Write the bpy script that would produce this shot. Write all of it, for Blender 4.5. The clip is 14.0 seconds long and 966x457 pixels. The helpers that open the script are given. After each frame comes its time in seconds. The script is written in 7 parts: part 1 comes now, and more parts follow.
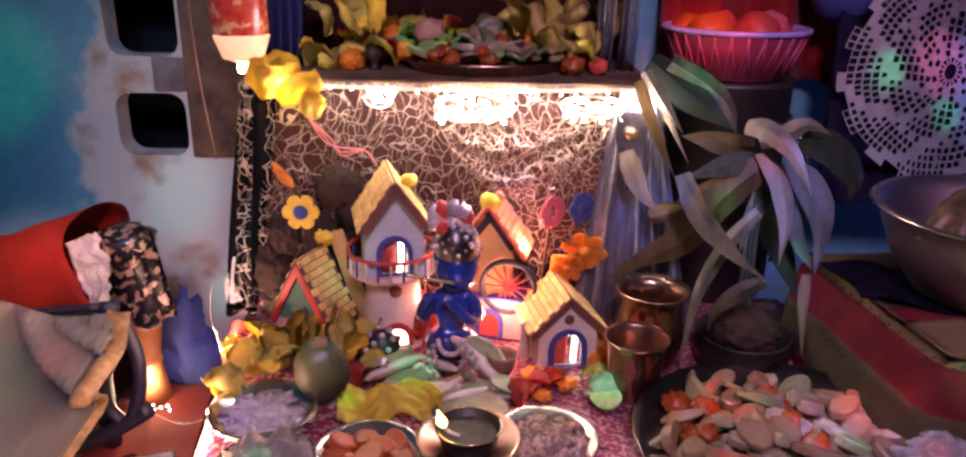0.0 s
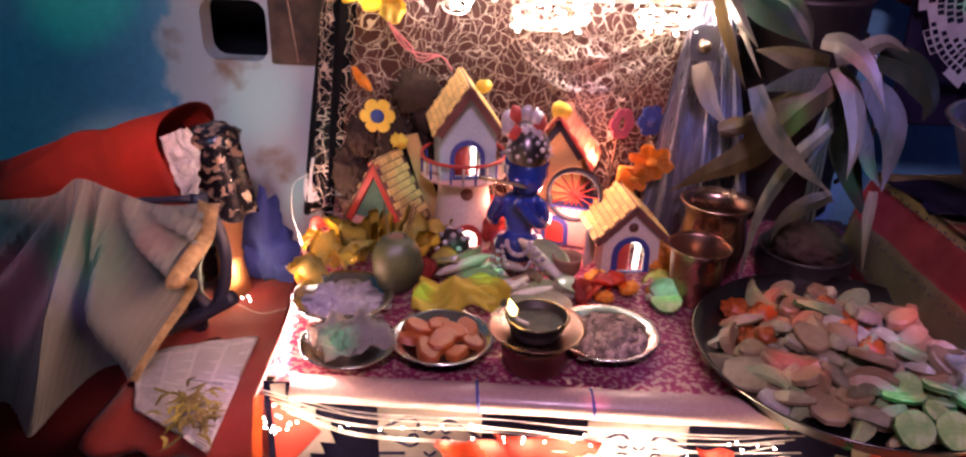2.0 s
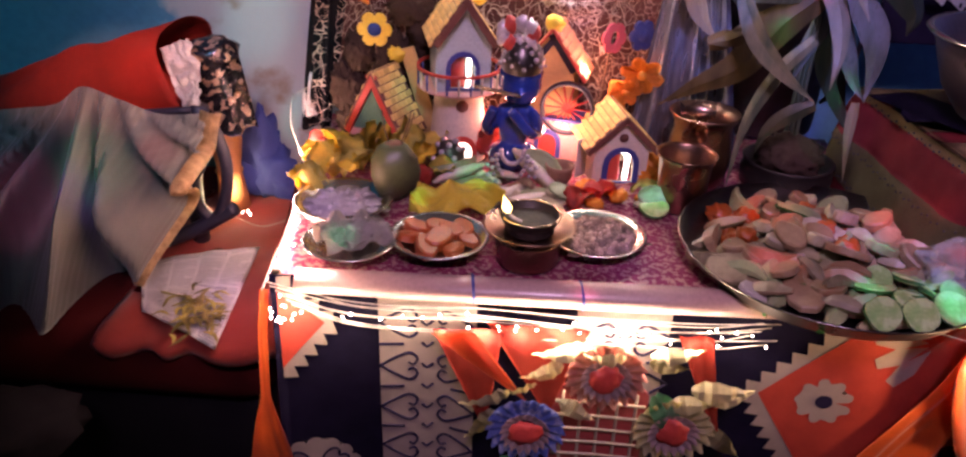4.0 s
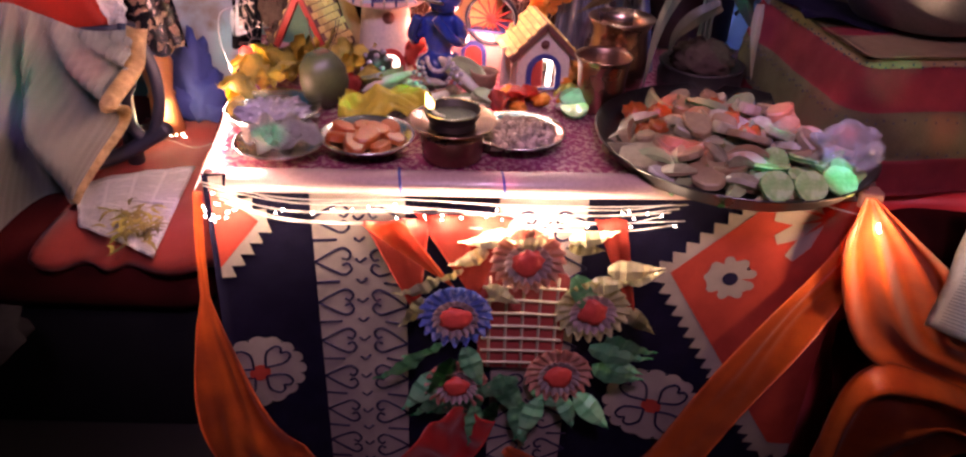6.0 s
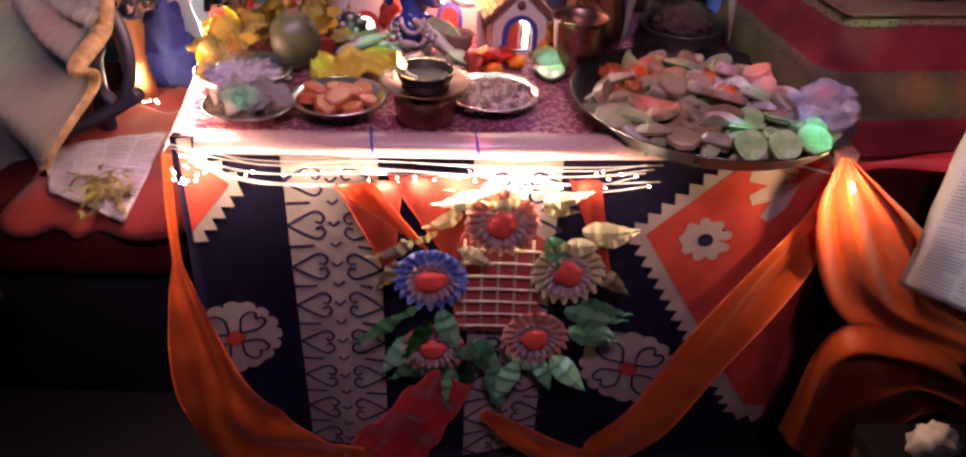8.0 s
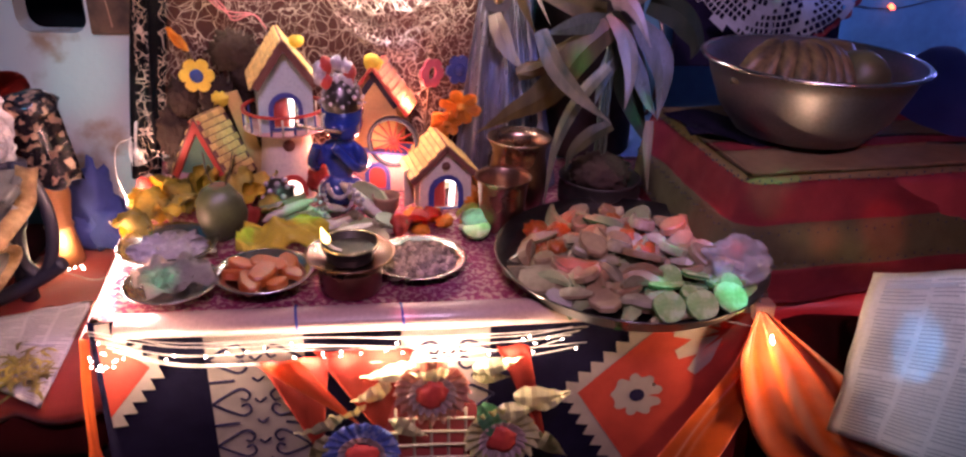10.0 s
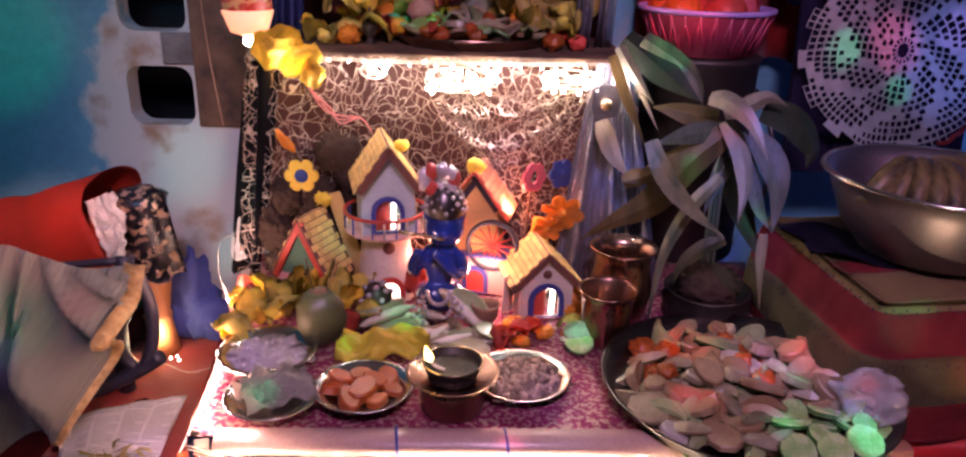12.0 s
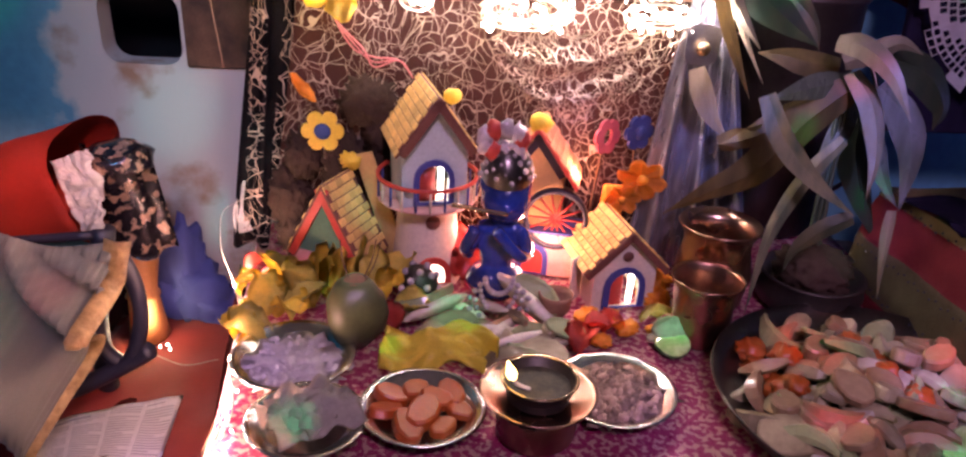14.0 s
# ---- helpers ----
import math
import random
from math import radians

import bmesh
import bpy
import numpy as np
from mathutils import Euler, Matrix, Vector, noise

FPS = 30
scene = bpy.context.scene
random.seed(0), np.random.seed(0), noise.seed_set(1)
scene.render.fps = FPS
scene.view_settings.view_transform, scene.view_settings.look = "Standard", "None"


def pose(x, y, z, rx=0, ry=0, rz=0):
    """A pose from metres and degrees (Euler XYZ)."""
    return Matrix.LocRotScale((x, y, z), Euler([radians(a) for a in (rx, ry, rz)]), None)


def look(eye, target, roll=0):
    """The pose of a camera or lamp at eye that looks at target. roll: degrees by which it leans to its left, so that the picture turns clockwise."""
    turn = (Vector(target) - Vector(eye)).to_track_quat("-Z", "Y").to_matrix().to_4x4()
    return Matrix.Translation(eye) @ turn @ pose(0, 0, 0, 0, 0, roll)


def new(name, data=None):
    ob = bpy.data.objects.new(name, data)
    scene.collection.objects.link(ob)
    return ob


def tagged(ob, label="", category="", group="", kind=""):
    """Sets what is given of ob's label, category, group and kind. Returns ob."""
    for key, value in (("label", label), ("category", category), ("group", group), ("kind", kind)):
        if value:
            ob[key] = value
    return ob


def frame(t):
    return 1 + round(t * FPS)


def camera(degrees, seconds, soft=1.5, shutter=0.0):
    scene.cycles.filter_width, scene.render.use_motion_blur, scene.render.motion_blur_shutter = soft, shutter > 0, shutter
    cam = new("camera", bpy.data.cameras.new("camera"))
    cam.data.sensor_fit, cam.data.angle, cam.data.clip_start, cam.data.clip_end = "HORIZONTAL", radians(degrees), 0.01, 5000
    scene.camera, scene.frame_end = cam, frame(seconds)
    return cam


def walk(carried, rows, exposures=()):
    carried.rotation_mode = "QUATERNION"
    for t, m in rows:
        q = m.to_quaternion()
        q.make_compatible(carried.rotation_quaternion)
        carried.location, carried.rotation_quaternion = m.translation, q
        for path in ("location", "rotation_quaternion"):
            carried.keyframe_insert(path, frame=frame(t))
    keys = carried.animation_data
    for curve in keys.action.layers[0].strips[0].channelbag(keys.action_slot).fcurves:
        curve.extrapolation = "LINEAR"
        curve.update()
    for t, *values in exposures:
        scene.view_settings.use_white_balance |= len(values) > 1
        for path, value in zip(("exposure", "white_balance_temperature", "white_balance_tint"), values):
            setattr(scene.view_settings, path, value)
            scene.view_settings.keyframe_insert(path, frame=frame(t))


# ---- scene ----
cam = camera(63.9, 14.0, soft=2.4)
METRES, EYE, TILT, LEAN, TURN = 0.75, 1.02, -20.0, -1.0, 0.0
ROWS = [
    (0.0, 0.0, 0.0, 0.0, -0.0, 0.0, -0.0),
    (0.5, -0.0135, -0.0156, -0.0081, 1.7, -1.01, -1.02),
    (1.0, -0.0214, -0.0103, -0.0219, 2.27, -2.61, -1.39),
    (1.5, -0.033, -0.036, -0.0362, 3.47, -4.14, -2.02),
    (2.0, -0.0352, -0.0571, -0.0496, 3.74, -5.04, -2.0),
    (2.5, -0.0387, -0.073, -0.0655, 3.77, -5.8, -2.34),
    (5.0, -0.0255, -0.1527, -0.1673, 1.43, -10.64, -1.74),
    (5.5, -0.005, -0.1773, -0.1919, 0.02, -11.32, -1.21),
    (6.0, 0.0132, -0.1952, -0.212, -0.66, -11.74, -1.06),
    (6.5, 0.0269, -0.1826, -0.2289, -1.57, -13.09, -0.69),
    (7.0, 0.031, -0.1915, -0.2374, -1.27, -13.94, -1.06),
    (9.5, 0.0695, -0.1822, -0.1774, -3.83, -9.06, 0.34),
    (10.0, 0.0824, -0.1834, -0.1339, -5.4, -5.77, 1.14),
    (10.5, 0.0853, -0.1931, -0.1023, -6.14, -2.75, 1.9),
    (11.0, 0.0716, -0.1934, -0.077, -4.56, -0.48, 1.78),
    (11.5, 0.0445, -0.1681, -0.0619, -1.7, -0.4, 0.57),
    (12.0, 0.0188, -0.1281, -0.0457, -0.33, -1.09, -0.38),
    (12.5, -0.0275, -0.0613, -0.0244, -0.04, -2.05, -1.17),
    (13.0, -0.0975, 0.0117, -0.0155, -1.44, -2.27, -1.69),
    (13.5, -0.1454, 0.0646, -0.0177, -4.13, -3.74, -0.74),
    (14.0, -0.1393, 0.1615, -0.0089, -2.6, -5.21, -1.04),
]
walk(cam, [(t, pose(0, 0, EYE, TILT, LEAN, TURN) @ pose(METRES * x, METRES * y, METRES * z, 90 + pitch, roll, yaw)) for t, x, y, z, yaw, pitch, roll in ROWS],
     exposures=((0.0, 0.13), (2.5, 0.0), (5.0, 0.2), (7.0, 0.32), (9.5, 0.32), (10.5, 0.0), (11.5, 0.06), (12.5, 0.14), (14.0, 0.08)))
# ---- light ----
world = bpy.data.worlds.new("night")
scene.world = world
world.use_nodes = True
world.node_tree.nodes["Background"].inputs[0].default_value = (0.09, 0.12, 0.42, 1)
world.node_tree.nodes["Background"].inputs[1].default_value = 0.09


def lamp(name, kind, where, watts, colour, target=None, **more):
    data = bpy.data.lights.new(name, kind)
    data.energy, data.color = watts, colour
    if kind == "AREA":
        data.shape, data.size, data.size_y = "RECTANGLE", more.get("size", 0.1), more.get("size_y", 0.01)
    elif kind == "SPOT":
        data.spot_size, data.spot_blend = radians(more.get("cone", 40)), more.get("blend", 0.6)
        data.shadow_soft_size = more.get("radius", 0.01)
    else:
        data.shadow_soft_size = more.get("radius", 0.006)
    ob = new(name, data)
    ob.matrix_world = look(where, target) if target else Matrix.Translation(where)
    return ob


WARM = (1.0, 0.72, 0.46)
COOL = (1.0, 0.82, 0.88)
# fairy lights wound along the altar's front edge
for x, w in ((-0.20, 0.45), (-0.13, 0.9), (-0.02, 2.0), (0.05, 1.6), (0.13, 1.6), (0.19, 1.3), (0.232, 0.9)):
    lamp("fairy_light_altar", "POINT", (x, 1.050, 0.818), w * 0.48, COOL)
lamp("fairy_light_flower", "POINT", (-0.262, 1.035, 0.828), 0.4, WARM)
# fairy lights along the table's front edge and its open side
for x, w in ((-0.292, 1.3), (-0.268, 1.0), (-0.205, 0.4), (-0.15, 0.6), (-0.10, 0.6), (-0.055, 1.3), (-0.01, 1.1), (0.035, 1.5), (0.075, 1.1), (0.11, 1.4), (0.15, 0.9), (0.19, 0.7), (0.245, 0.5)):
    lamp("fairy_light_table", "POINT", (x, 0.604, 0.430), w * 0.50, (1.0, 0.70, 0.55))
for y, w in ((0.655, 0.5), (0.685, 0.5), (0.715, 0.5), (0.745, 0.4), (0.775, 0.35), (0.81, 0.25), (0.85, 0.25), (0.90, 0.2), (0.955, 0.6)):
    lamp("fairy_light_side", "POINT", (-0.316 - (y - 0.64) * 0.13, y, 0.490), w * 0.95, (1.0, 0.50, 0.42))
lamp("fairy_light_floor", "POINT", (-0.525, 1.09, 0.345), 0.35, WARM)
lamp("fairy_light_scarf", "POINT", (0.500, 0.555, 0.445), 1.7, (1.0, 0.60, 0.36))
# lights inside the toy houses and the oil lamp's flame
lamp("house_light_front", "POINT", (0.118, 0.962, 0.51), 0.16, (1.0, 0.9, 0.85), radius=0.004)
lamp("house_light_tower", "POINT", (-0.115, 1.0, 0.61), 0.12, (1.0, 0.8, 0.7), radius=0.004)
lamp("house_light_back", "POINT", (0.03, 0.985, 0.535), 0.6, (1.0, 0.42, 0.35), radius=0.01)
lamp("house_light_mill", "POINT", (0.07, 1.04, 0.62), 0.8, (1.0, 0.32, 0.22), radius=0.01)
lamp("fairy_light_corner", "POINT", (-0.345, 0.965, 0.506), 1.0, (1.0, 0.62, 0.50))
lamp("house_light_red", "POINT", (-0.070, 1.015, 0.545), 0.35, (1.0, 0.30, 0.25), radius=0.01)
lamp("flame_light", "POINT", (-0.03, 0.695, 0.560), 0.035, (1.0, 0.6, 0.25), radius=0.008)
# unseen colour floods added as ambient fill behind the camera; blue wall strings follow
lamp("blue_fill", "SPOT", (-0.5, -0.5, 2.0), 50, (0.06, 0.50, 0.85), (-1.05, 1.4, 0.85), cone=48, radius=0.1)
lamp("white_fill", "SPOT", (0.1, -0.6, 2.0), 90, (0.94, 0.58, 1.0), (0.03, 0.99, 0.60), cone=44, blend=0.5, radius=0.15)
lamp("violet_fill", "SPOT", (0.6, -0.5, 2.0), 32, (0.42, 0.38, 1.0), (0.95, 1.2, 0.80), cone=50, radius=0.1)
lamp("red_fill_low", "SPOT", (0.9, -0.3, 1.9), 20, (1.0, 0.16, 0.10), (0.66, 0.80, 0.56), cone=22, radius=0.05)
lamp("red_fill", "SPOT", (0.9, -0.3, 1.9), 17, (1.0, 0.10, 0.12), (0.42, 1.35, 0.95), cone=20, radius=0.05)
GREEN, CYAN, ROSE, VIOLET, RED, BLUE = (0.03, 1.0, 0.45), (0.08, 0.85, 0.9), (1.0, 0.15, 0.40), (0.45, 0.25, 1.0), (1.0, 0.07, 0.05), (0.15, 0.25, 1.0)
# beams of an unseen disco lamp, held still, some widened as fill
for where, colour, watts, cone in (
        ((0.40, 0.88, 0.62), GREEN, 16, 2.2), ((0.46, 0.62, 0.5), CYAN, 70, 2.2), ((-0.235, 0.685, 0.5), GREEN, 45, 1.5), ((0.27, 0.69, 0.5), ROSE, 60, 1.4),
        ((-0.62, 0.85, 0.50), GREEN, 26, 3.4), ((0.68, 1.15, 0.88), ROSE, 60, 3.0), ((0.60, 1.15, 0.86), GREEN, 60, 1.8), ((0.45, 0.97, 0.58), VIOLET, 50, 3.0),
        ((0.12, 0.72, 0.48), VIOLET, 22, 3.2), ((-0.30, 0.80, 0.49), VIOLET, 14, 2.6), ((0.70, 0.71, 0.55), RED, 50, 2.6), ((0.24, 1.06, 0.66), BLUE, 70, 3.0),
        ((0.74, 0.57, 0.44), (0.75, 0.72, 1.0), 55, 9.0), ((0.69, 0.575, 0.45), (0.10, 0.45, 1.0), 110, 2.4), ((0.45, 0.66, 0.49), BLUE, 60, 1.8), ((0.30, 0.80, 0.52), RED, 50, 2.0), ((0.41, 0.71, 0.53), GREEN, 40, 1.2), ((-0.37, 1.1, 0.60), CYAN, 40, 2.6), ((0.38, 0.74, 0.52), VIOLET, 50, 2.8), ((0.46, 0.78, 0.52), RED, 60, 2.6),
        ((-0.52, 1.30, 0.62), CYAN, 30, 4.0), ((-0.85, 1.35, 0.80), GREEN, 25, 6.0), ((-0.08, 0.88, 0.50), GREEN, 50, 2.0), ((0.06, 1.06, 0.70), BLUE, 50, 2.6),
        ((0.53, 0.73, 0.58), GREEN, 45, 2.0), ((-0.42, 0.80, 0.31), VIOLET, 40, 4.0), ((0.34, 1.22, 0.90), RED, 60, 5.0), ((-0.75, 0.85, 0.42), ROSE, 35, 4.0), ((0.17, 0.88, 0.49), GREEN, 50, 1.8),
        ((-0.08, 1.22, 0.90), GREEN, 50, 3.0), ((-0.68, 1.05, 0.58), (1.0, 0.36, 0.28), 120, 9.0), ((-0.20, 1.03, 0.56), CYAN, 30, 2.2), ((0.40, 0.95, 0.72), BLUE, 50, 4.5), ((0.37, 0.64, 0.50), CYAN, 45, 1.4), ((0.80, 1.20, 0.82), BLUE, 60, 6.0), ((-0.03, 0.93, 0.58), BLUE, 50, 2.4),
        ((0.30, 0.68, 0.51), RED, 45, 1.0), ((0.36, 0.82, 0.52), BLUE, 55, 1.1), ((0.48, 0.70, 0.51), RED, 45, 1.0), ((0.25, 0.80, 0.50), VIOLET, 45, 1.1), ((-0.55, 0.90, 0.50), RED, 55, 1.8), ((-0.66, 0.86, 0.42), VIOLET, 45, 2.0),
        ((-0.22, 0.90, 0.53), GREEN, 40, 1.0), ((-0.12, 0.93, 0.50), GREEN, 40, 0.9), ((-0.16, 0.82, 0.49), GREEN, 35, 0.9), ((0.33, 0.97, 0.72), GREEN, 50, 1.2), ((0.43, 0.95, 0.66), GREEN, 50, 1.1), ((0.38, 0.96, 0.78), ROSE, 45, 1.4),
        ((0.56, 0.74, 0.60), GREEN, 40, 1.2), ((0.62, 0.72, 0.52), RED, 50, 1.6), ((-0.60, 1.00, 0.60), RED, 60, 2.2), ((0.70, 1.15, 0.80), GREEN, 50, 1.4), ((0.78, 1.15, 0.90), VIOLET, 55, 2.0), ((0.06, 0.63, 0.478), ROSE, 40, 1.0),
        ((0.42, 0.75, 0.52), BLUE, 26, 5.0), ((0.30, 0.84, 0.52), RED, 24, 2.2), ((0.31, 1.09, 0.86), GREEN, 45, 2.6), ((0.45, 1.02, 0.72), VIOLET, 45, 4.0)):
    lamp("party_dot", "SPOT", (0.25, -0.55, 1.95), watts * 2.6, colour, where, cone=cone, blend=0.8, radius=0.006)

# ---- materials ----


def mat(name, colour, rough=0.6, metal=0.0, colour2=None, scale=20.0, amount=0.5, bump=0.15, fine=220.0, wear=None,
        transmission=0.0, sheen=0.0, stretch=None, jitter=0.0, subsurface=0.0, coat=0.0, emit=0.0, edges=(0.35, 0.65), spec=0.5):
    m = bpy.data.materials.new(name)
    m.use_nodes = True
    n, k = m.node_tree.nodes, m.node_tree.links
    b = n["Principled BSDF"]
    b.inputs["Metallic"].default_value = metal
    b.inputs["Specular IOR Level"].default_value = spec
    b.inputs["Transmission Weight"].default_value = transmission
    b.inputs["Sheen Weight"].default_value = sheen
    b.inputs["Coat Weight"].default_value = coat
    b.inputs["Subsurface Weight"].default_value = subsurface
    b.inputs["Subsurface Scale"].default_value = 0.01
    if emit:
        b.inputs["Emission Color"].default_value = (*colour, 1)
        b.inputs["Emission Strength"].default_value = emit
    tc = n.new("ShaderNodeTexCoord")
    src = tc.outputs["Object"]
    if stretch:
        mp = n.new("ShaderNodeMapping")
        mp.inputs["Scale"].default_value = stretch
        k.new(src, mp.inputs["Vector"])
        src = mp.outputs["Vector"]
    big = n.new("ShaderNodeTexNoise")
    big.inputs["Scale"].default_value, big.inputs["Detail"].default_value = scale, 4
    small = n.new("ShaderNodeTexNoise")
    small.inputs["Scale"].default_value, small.inputs["Detail"].default_value = fine, 3
    k.new(src, big.inputs["Vector"])
    k.new(src, small.inputs["Vector"])
    colour2 = colour2 or tuple(c * 0.6 for c in colour)
    mix = n.new("ShaderNodeMix")
    mix.data_type = "RGBA"
    mix.inputs["A"].default_value, mix.inputs["B"].default_value = (*colour, 1), (*colour2, 1)
    ramp = n.new("ShaderNodeMapRange")
    ramp.inputs["From Min"].default_value, ramp.inputs["From Max"].default_value = edges
    ramp.inputs["To Max"].default_value = amount
    k.new(big.outputs["Fac"], ramp.inputs["Value"])
    k.new(ramp.outputs["Result"], mix.inputs["Factor"])
    out = mix.outputs["Result"]
    grain = n.new("ShaderNodeMix")
    grain.data_type, grain.blend_type = "RGBA", "MULTIPLY"
    g = n.new("ShaderNodeMapRange")
    g.inputs["To Min"].default_value, g.inputs["To Max"].default_value = 0.62, 1.3
    k.new(small.outputs["Fac"], g.inputs["Value"])
    grain.inputs["Factor"].default_value = 0.6
    k.new(out, grain.inputs["A"])
    k.new(g.outputs["Result"], grain.inputs["B"])
    out = grain.outputs["Result"]
    if jitter:
        info = n.new("ShaderNodeObjectInfo")
        hue = n.new("ShaderNodeHueSaturation")
        r = n.new("ShaderNodeMapRange")
        r.inputs["To Min"].default_value, r.inputs["To Max"].default_value = 1 - jitter, 1 + jitter
        k.new(info.outputs["Random"], r.inputs["Value"])
        k.new(r.outputs["Result"], hue.inputs["Value"])
        k.new(out, hue.inputs["Color"])
        out = hue.outputs["Color"]
    k.new(out, b.inputs["Base Color"])
    rr = n.new("ShaderNodeMapRange")
    rr.inputs["To Min"].default_value, rr.inputs["To Max"].default_value = max(0.03, rough - 0.15), min(1, rough + 0.15)
    k.new(big.outputs["Fac"], rr.inputs["Value"])
    k.new(rr.outputs["Result"], b.inputs["Roughness"])
    if bump:
        bp = n.new("ShaderNodeBump")
        bp.inputs["Strength"].default_value, bp.inputs["Distance"].default_value = bump, 0.002
        k.new(small.outputs["Fac"], bp.inputs["Height"])
        k.new(bp.outputs["Normal"], b.inputs["Normal"])
    return m


def glow(name, colour, strength):
    m = bpy.data.materials.new(name)
    m.use_nodes = True
    b = m.node_tree.nodes["Principled BSDF"]
    b.inputs["Base Color"].default_value = (*colour, 1)
    b.inputs["Emission Color"].default_value = (*colour, 1)
    b.inputs["Emission Strength"].default_value = strength
    return m


def web_material():
    """Fine web-like net: pale threads with open cells."""
    m = bpy.data.materials.new("web_net")
    m.use_nodes = True
    n, k = m.node_tree.nodes, m.node_tree.links
    b = n["Principled BSDF"]
    b.inputs["Base Color"].default_value = (0.30, 0.225, 0.17, 1)
    b.inputs["Roughness"].default_value = 0.45
    tc = n.new("ShaderNodeTexCoord")
    warp = n.new("ShaderNodeTexNoise")
    warp.inputs["Scale"].default_value = 14
    mixv = n.new("ShaderNodeMix")
    mixv.data_type = "VECTOR"
    mixv.inputs["Factor"].default_value = 0.06
    k.new(tc.outputs["Object"], warp.inputs["Vector"])
    k.new(tc.outputs["Object"], mixv.inputs["A"])
    k.new(warp.outputs["Color"], mixv.inputs["B"])
    cuts = []
    for size, thin, squash in ((52, 0.025, 1.0), (76, 0.016, 0.5)):
        turn = n.new("ShaderNodeMapping")
        turn.inputs["Rotation"].default_value = (0, 0.6 * squash, 0)
        turn.inputs["Scale"].default_value = (1.0, 1.0, squash)
        k.new(mixv.outputs["Result"], turn.inputs["Vector"])
        cells = n.new("ShaderNodeTexVoronoi")
        cells.feature = "DISTANCE_TO_EDGE"
        cells.inputs["Scale"].default_value = size
        k.new(turn.outputs["Vector"], cells.inputs["Vector"])
        cut = n.new("ShaderNodeMath")
        cut.operation = "LESS_THAN"
        cut.inputs[1].default_value = thin
        k.new(cells.outputs["Distance"], cut.inputs[0])
        cuts.append(cut)
    both = n.new("ShaderNodeMath")
    both.operation = "MAXIMUM"
    k.new(cuts[0].outputs[0], both.inputs[0])
    k.new(cuts[1].outputs[0], both.inputs[1])
    k.new(both.outputs[0], b.inputs["Alpha"])
    return m


def film_material():
    """Thin clear plastic film: mostly see-through, with creased gloss."""
    m = mat("clear_plastic_bag", (0.75, 0.75, 0.78), 0.16, scale=20, bump=0.8, fine=90, coat=0.5)
    n, k = m.node_tree.nodes, m.node_tree.links
    out = next(x for x in n if x.type == "OUTPUT_MATERIAL")
    clear, both = n.new("ShaderNodeBsdfTransparent"), n.new("ShaderNodeMixShader")
    both.inputs[0].default_value = 0.26
    k.new(clear.outputs[0], both.inputs[1])
    k.new(n["Principled BSDF"].outputs[0], both.inputs[2])
    k.new(both.outputs[0], out.inputs["Surface"])
    return m


def sheer_material():
    """Thin dark silvery gauze that lets half of the light through."""
    m = mat("silver_gauze", (0.42, 0.42, 0.46), 0.30, metal=0.5, colour2=(0.14, 0.14, 0.17), scale=16, amount=0.8, bump=0.3, stretch=(5, 5, 1))
    n, k = m.node_tree.nodes, m.node_tree.links
    out = next(x for x in n if x.type == "OUTPUT_MATERIAL")
    clear, both = n.new("ShaderNodeBsdfTransparent"), n.new("ShaderNodeMixShader")
    both.inputs[0].default_value = 0.74
    k.new(clear.outputs[0], both.inputs[1])
    k.new(n["Principled BSDF"].outputs[0], both.inputs[2])
    k.new(both.outputs[0], out.inputs["Surface"])
    return m


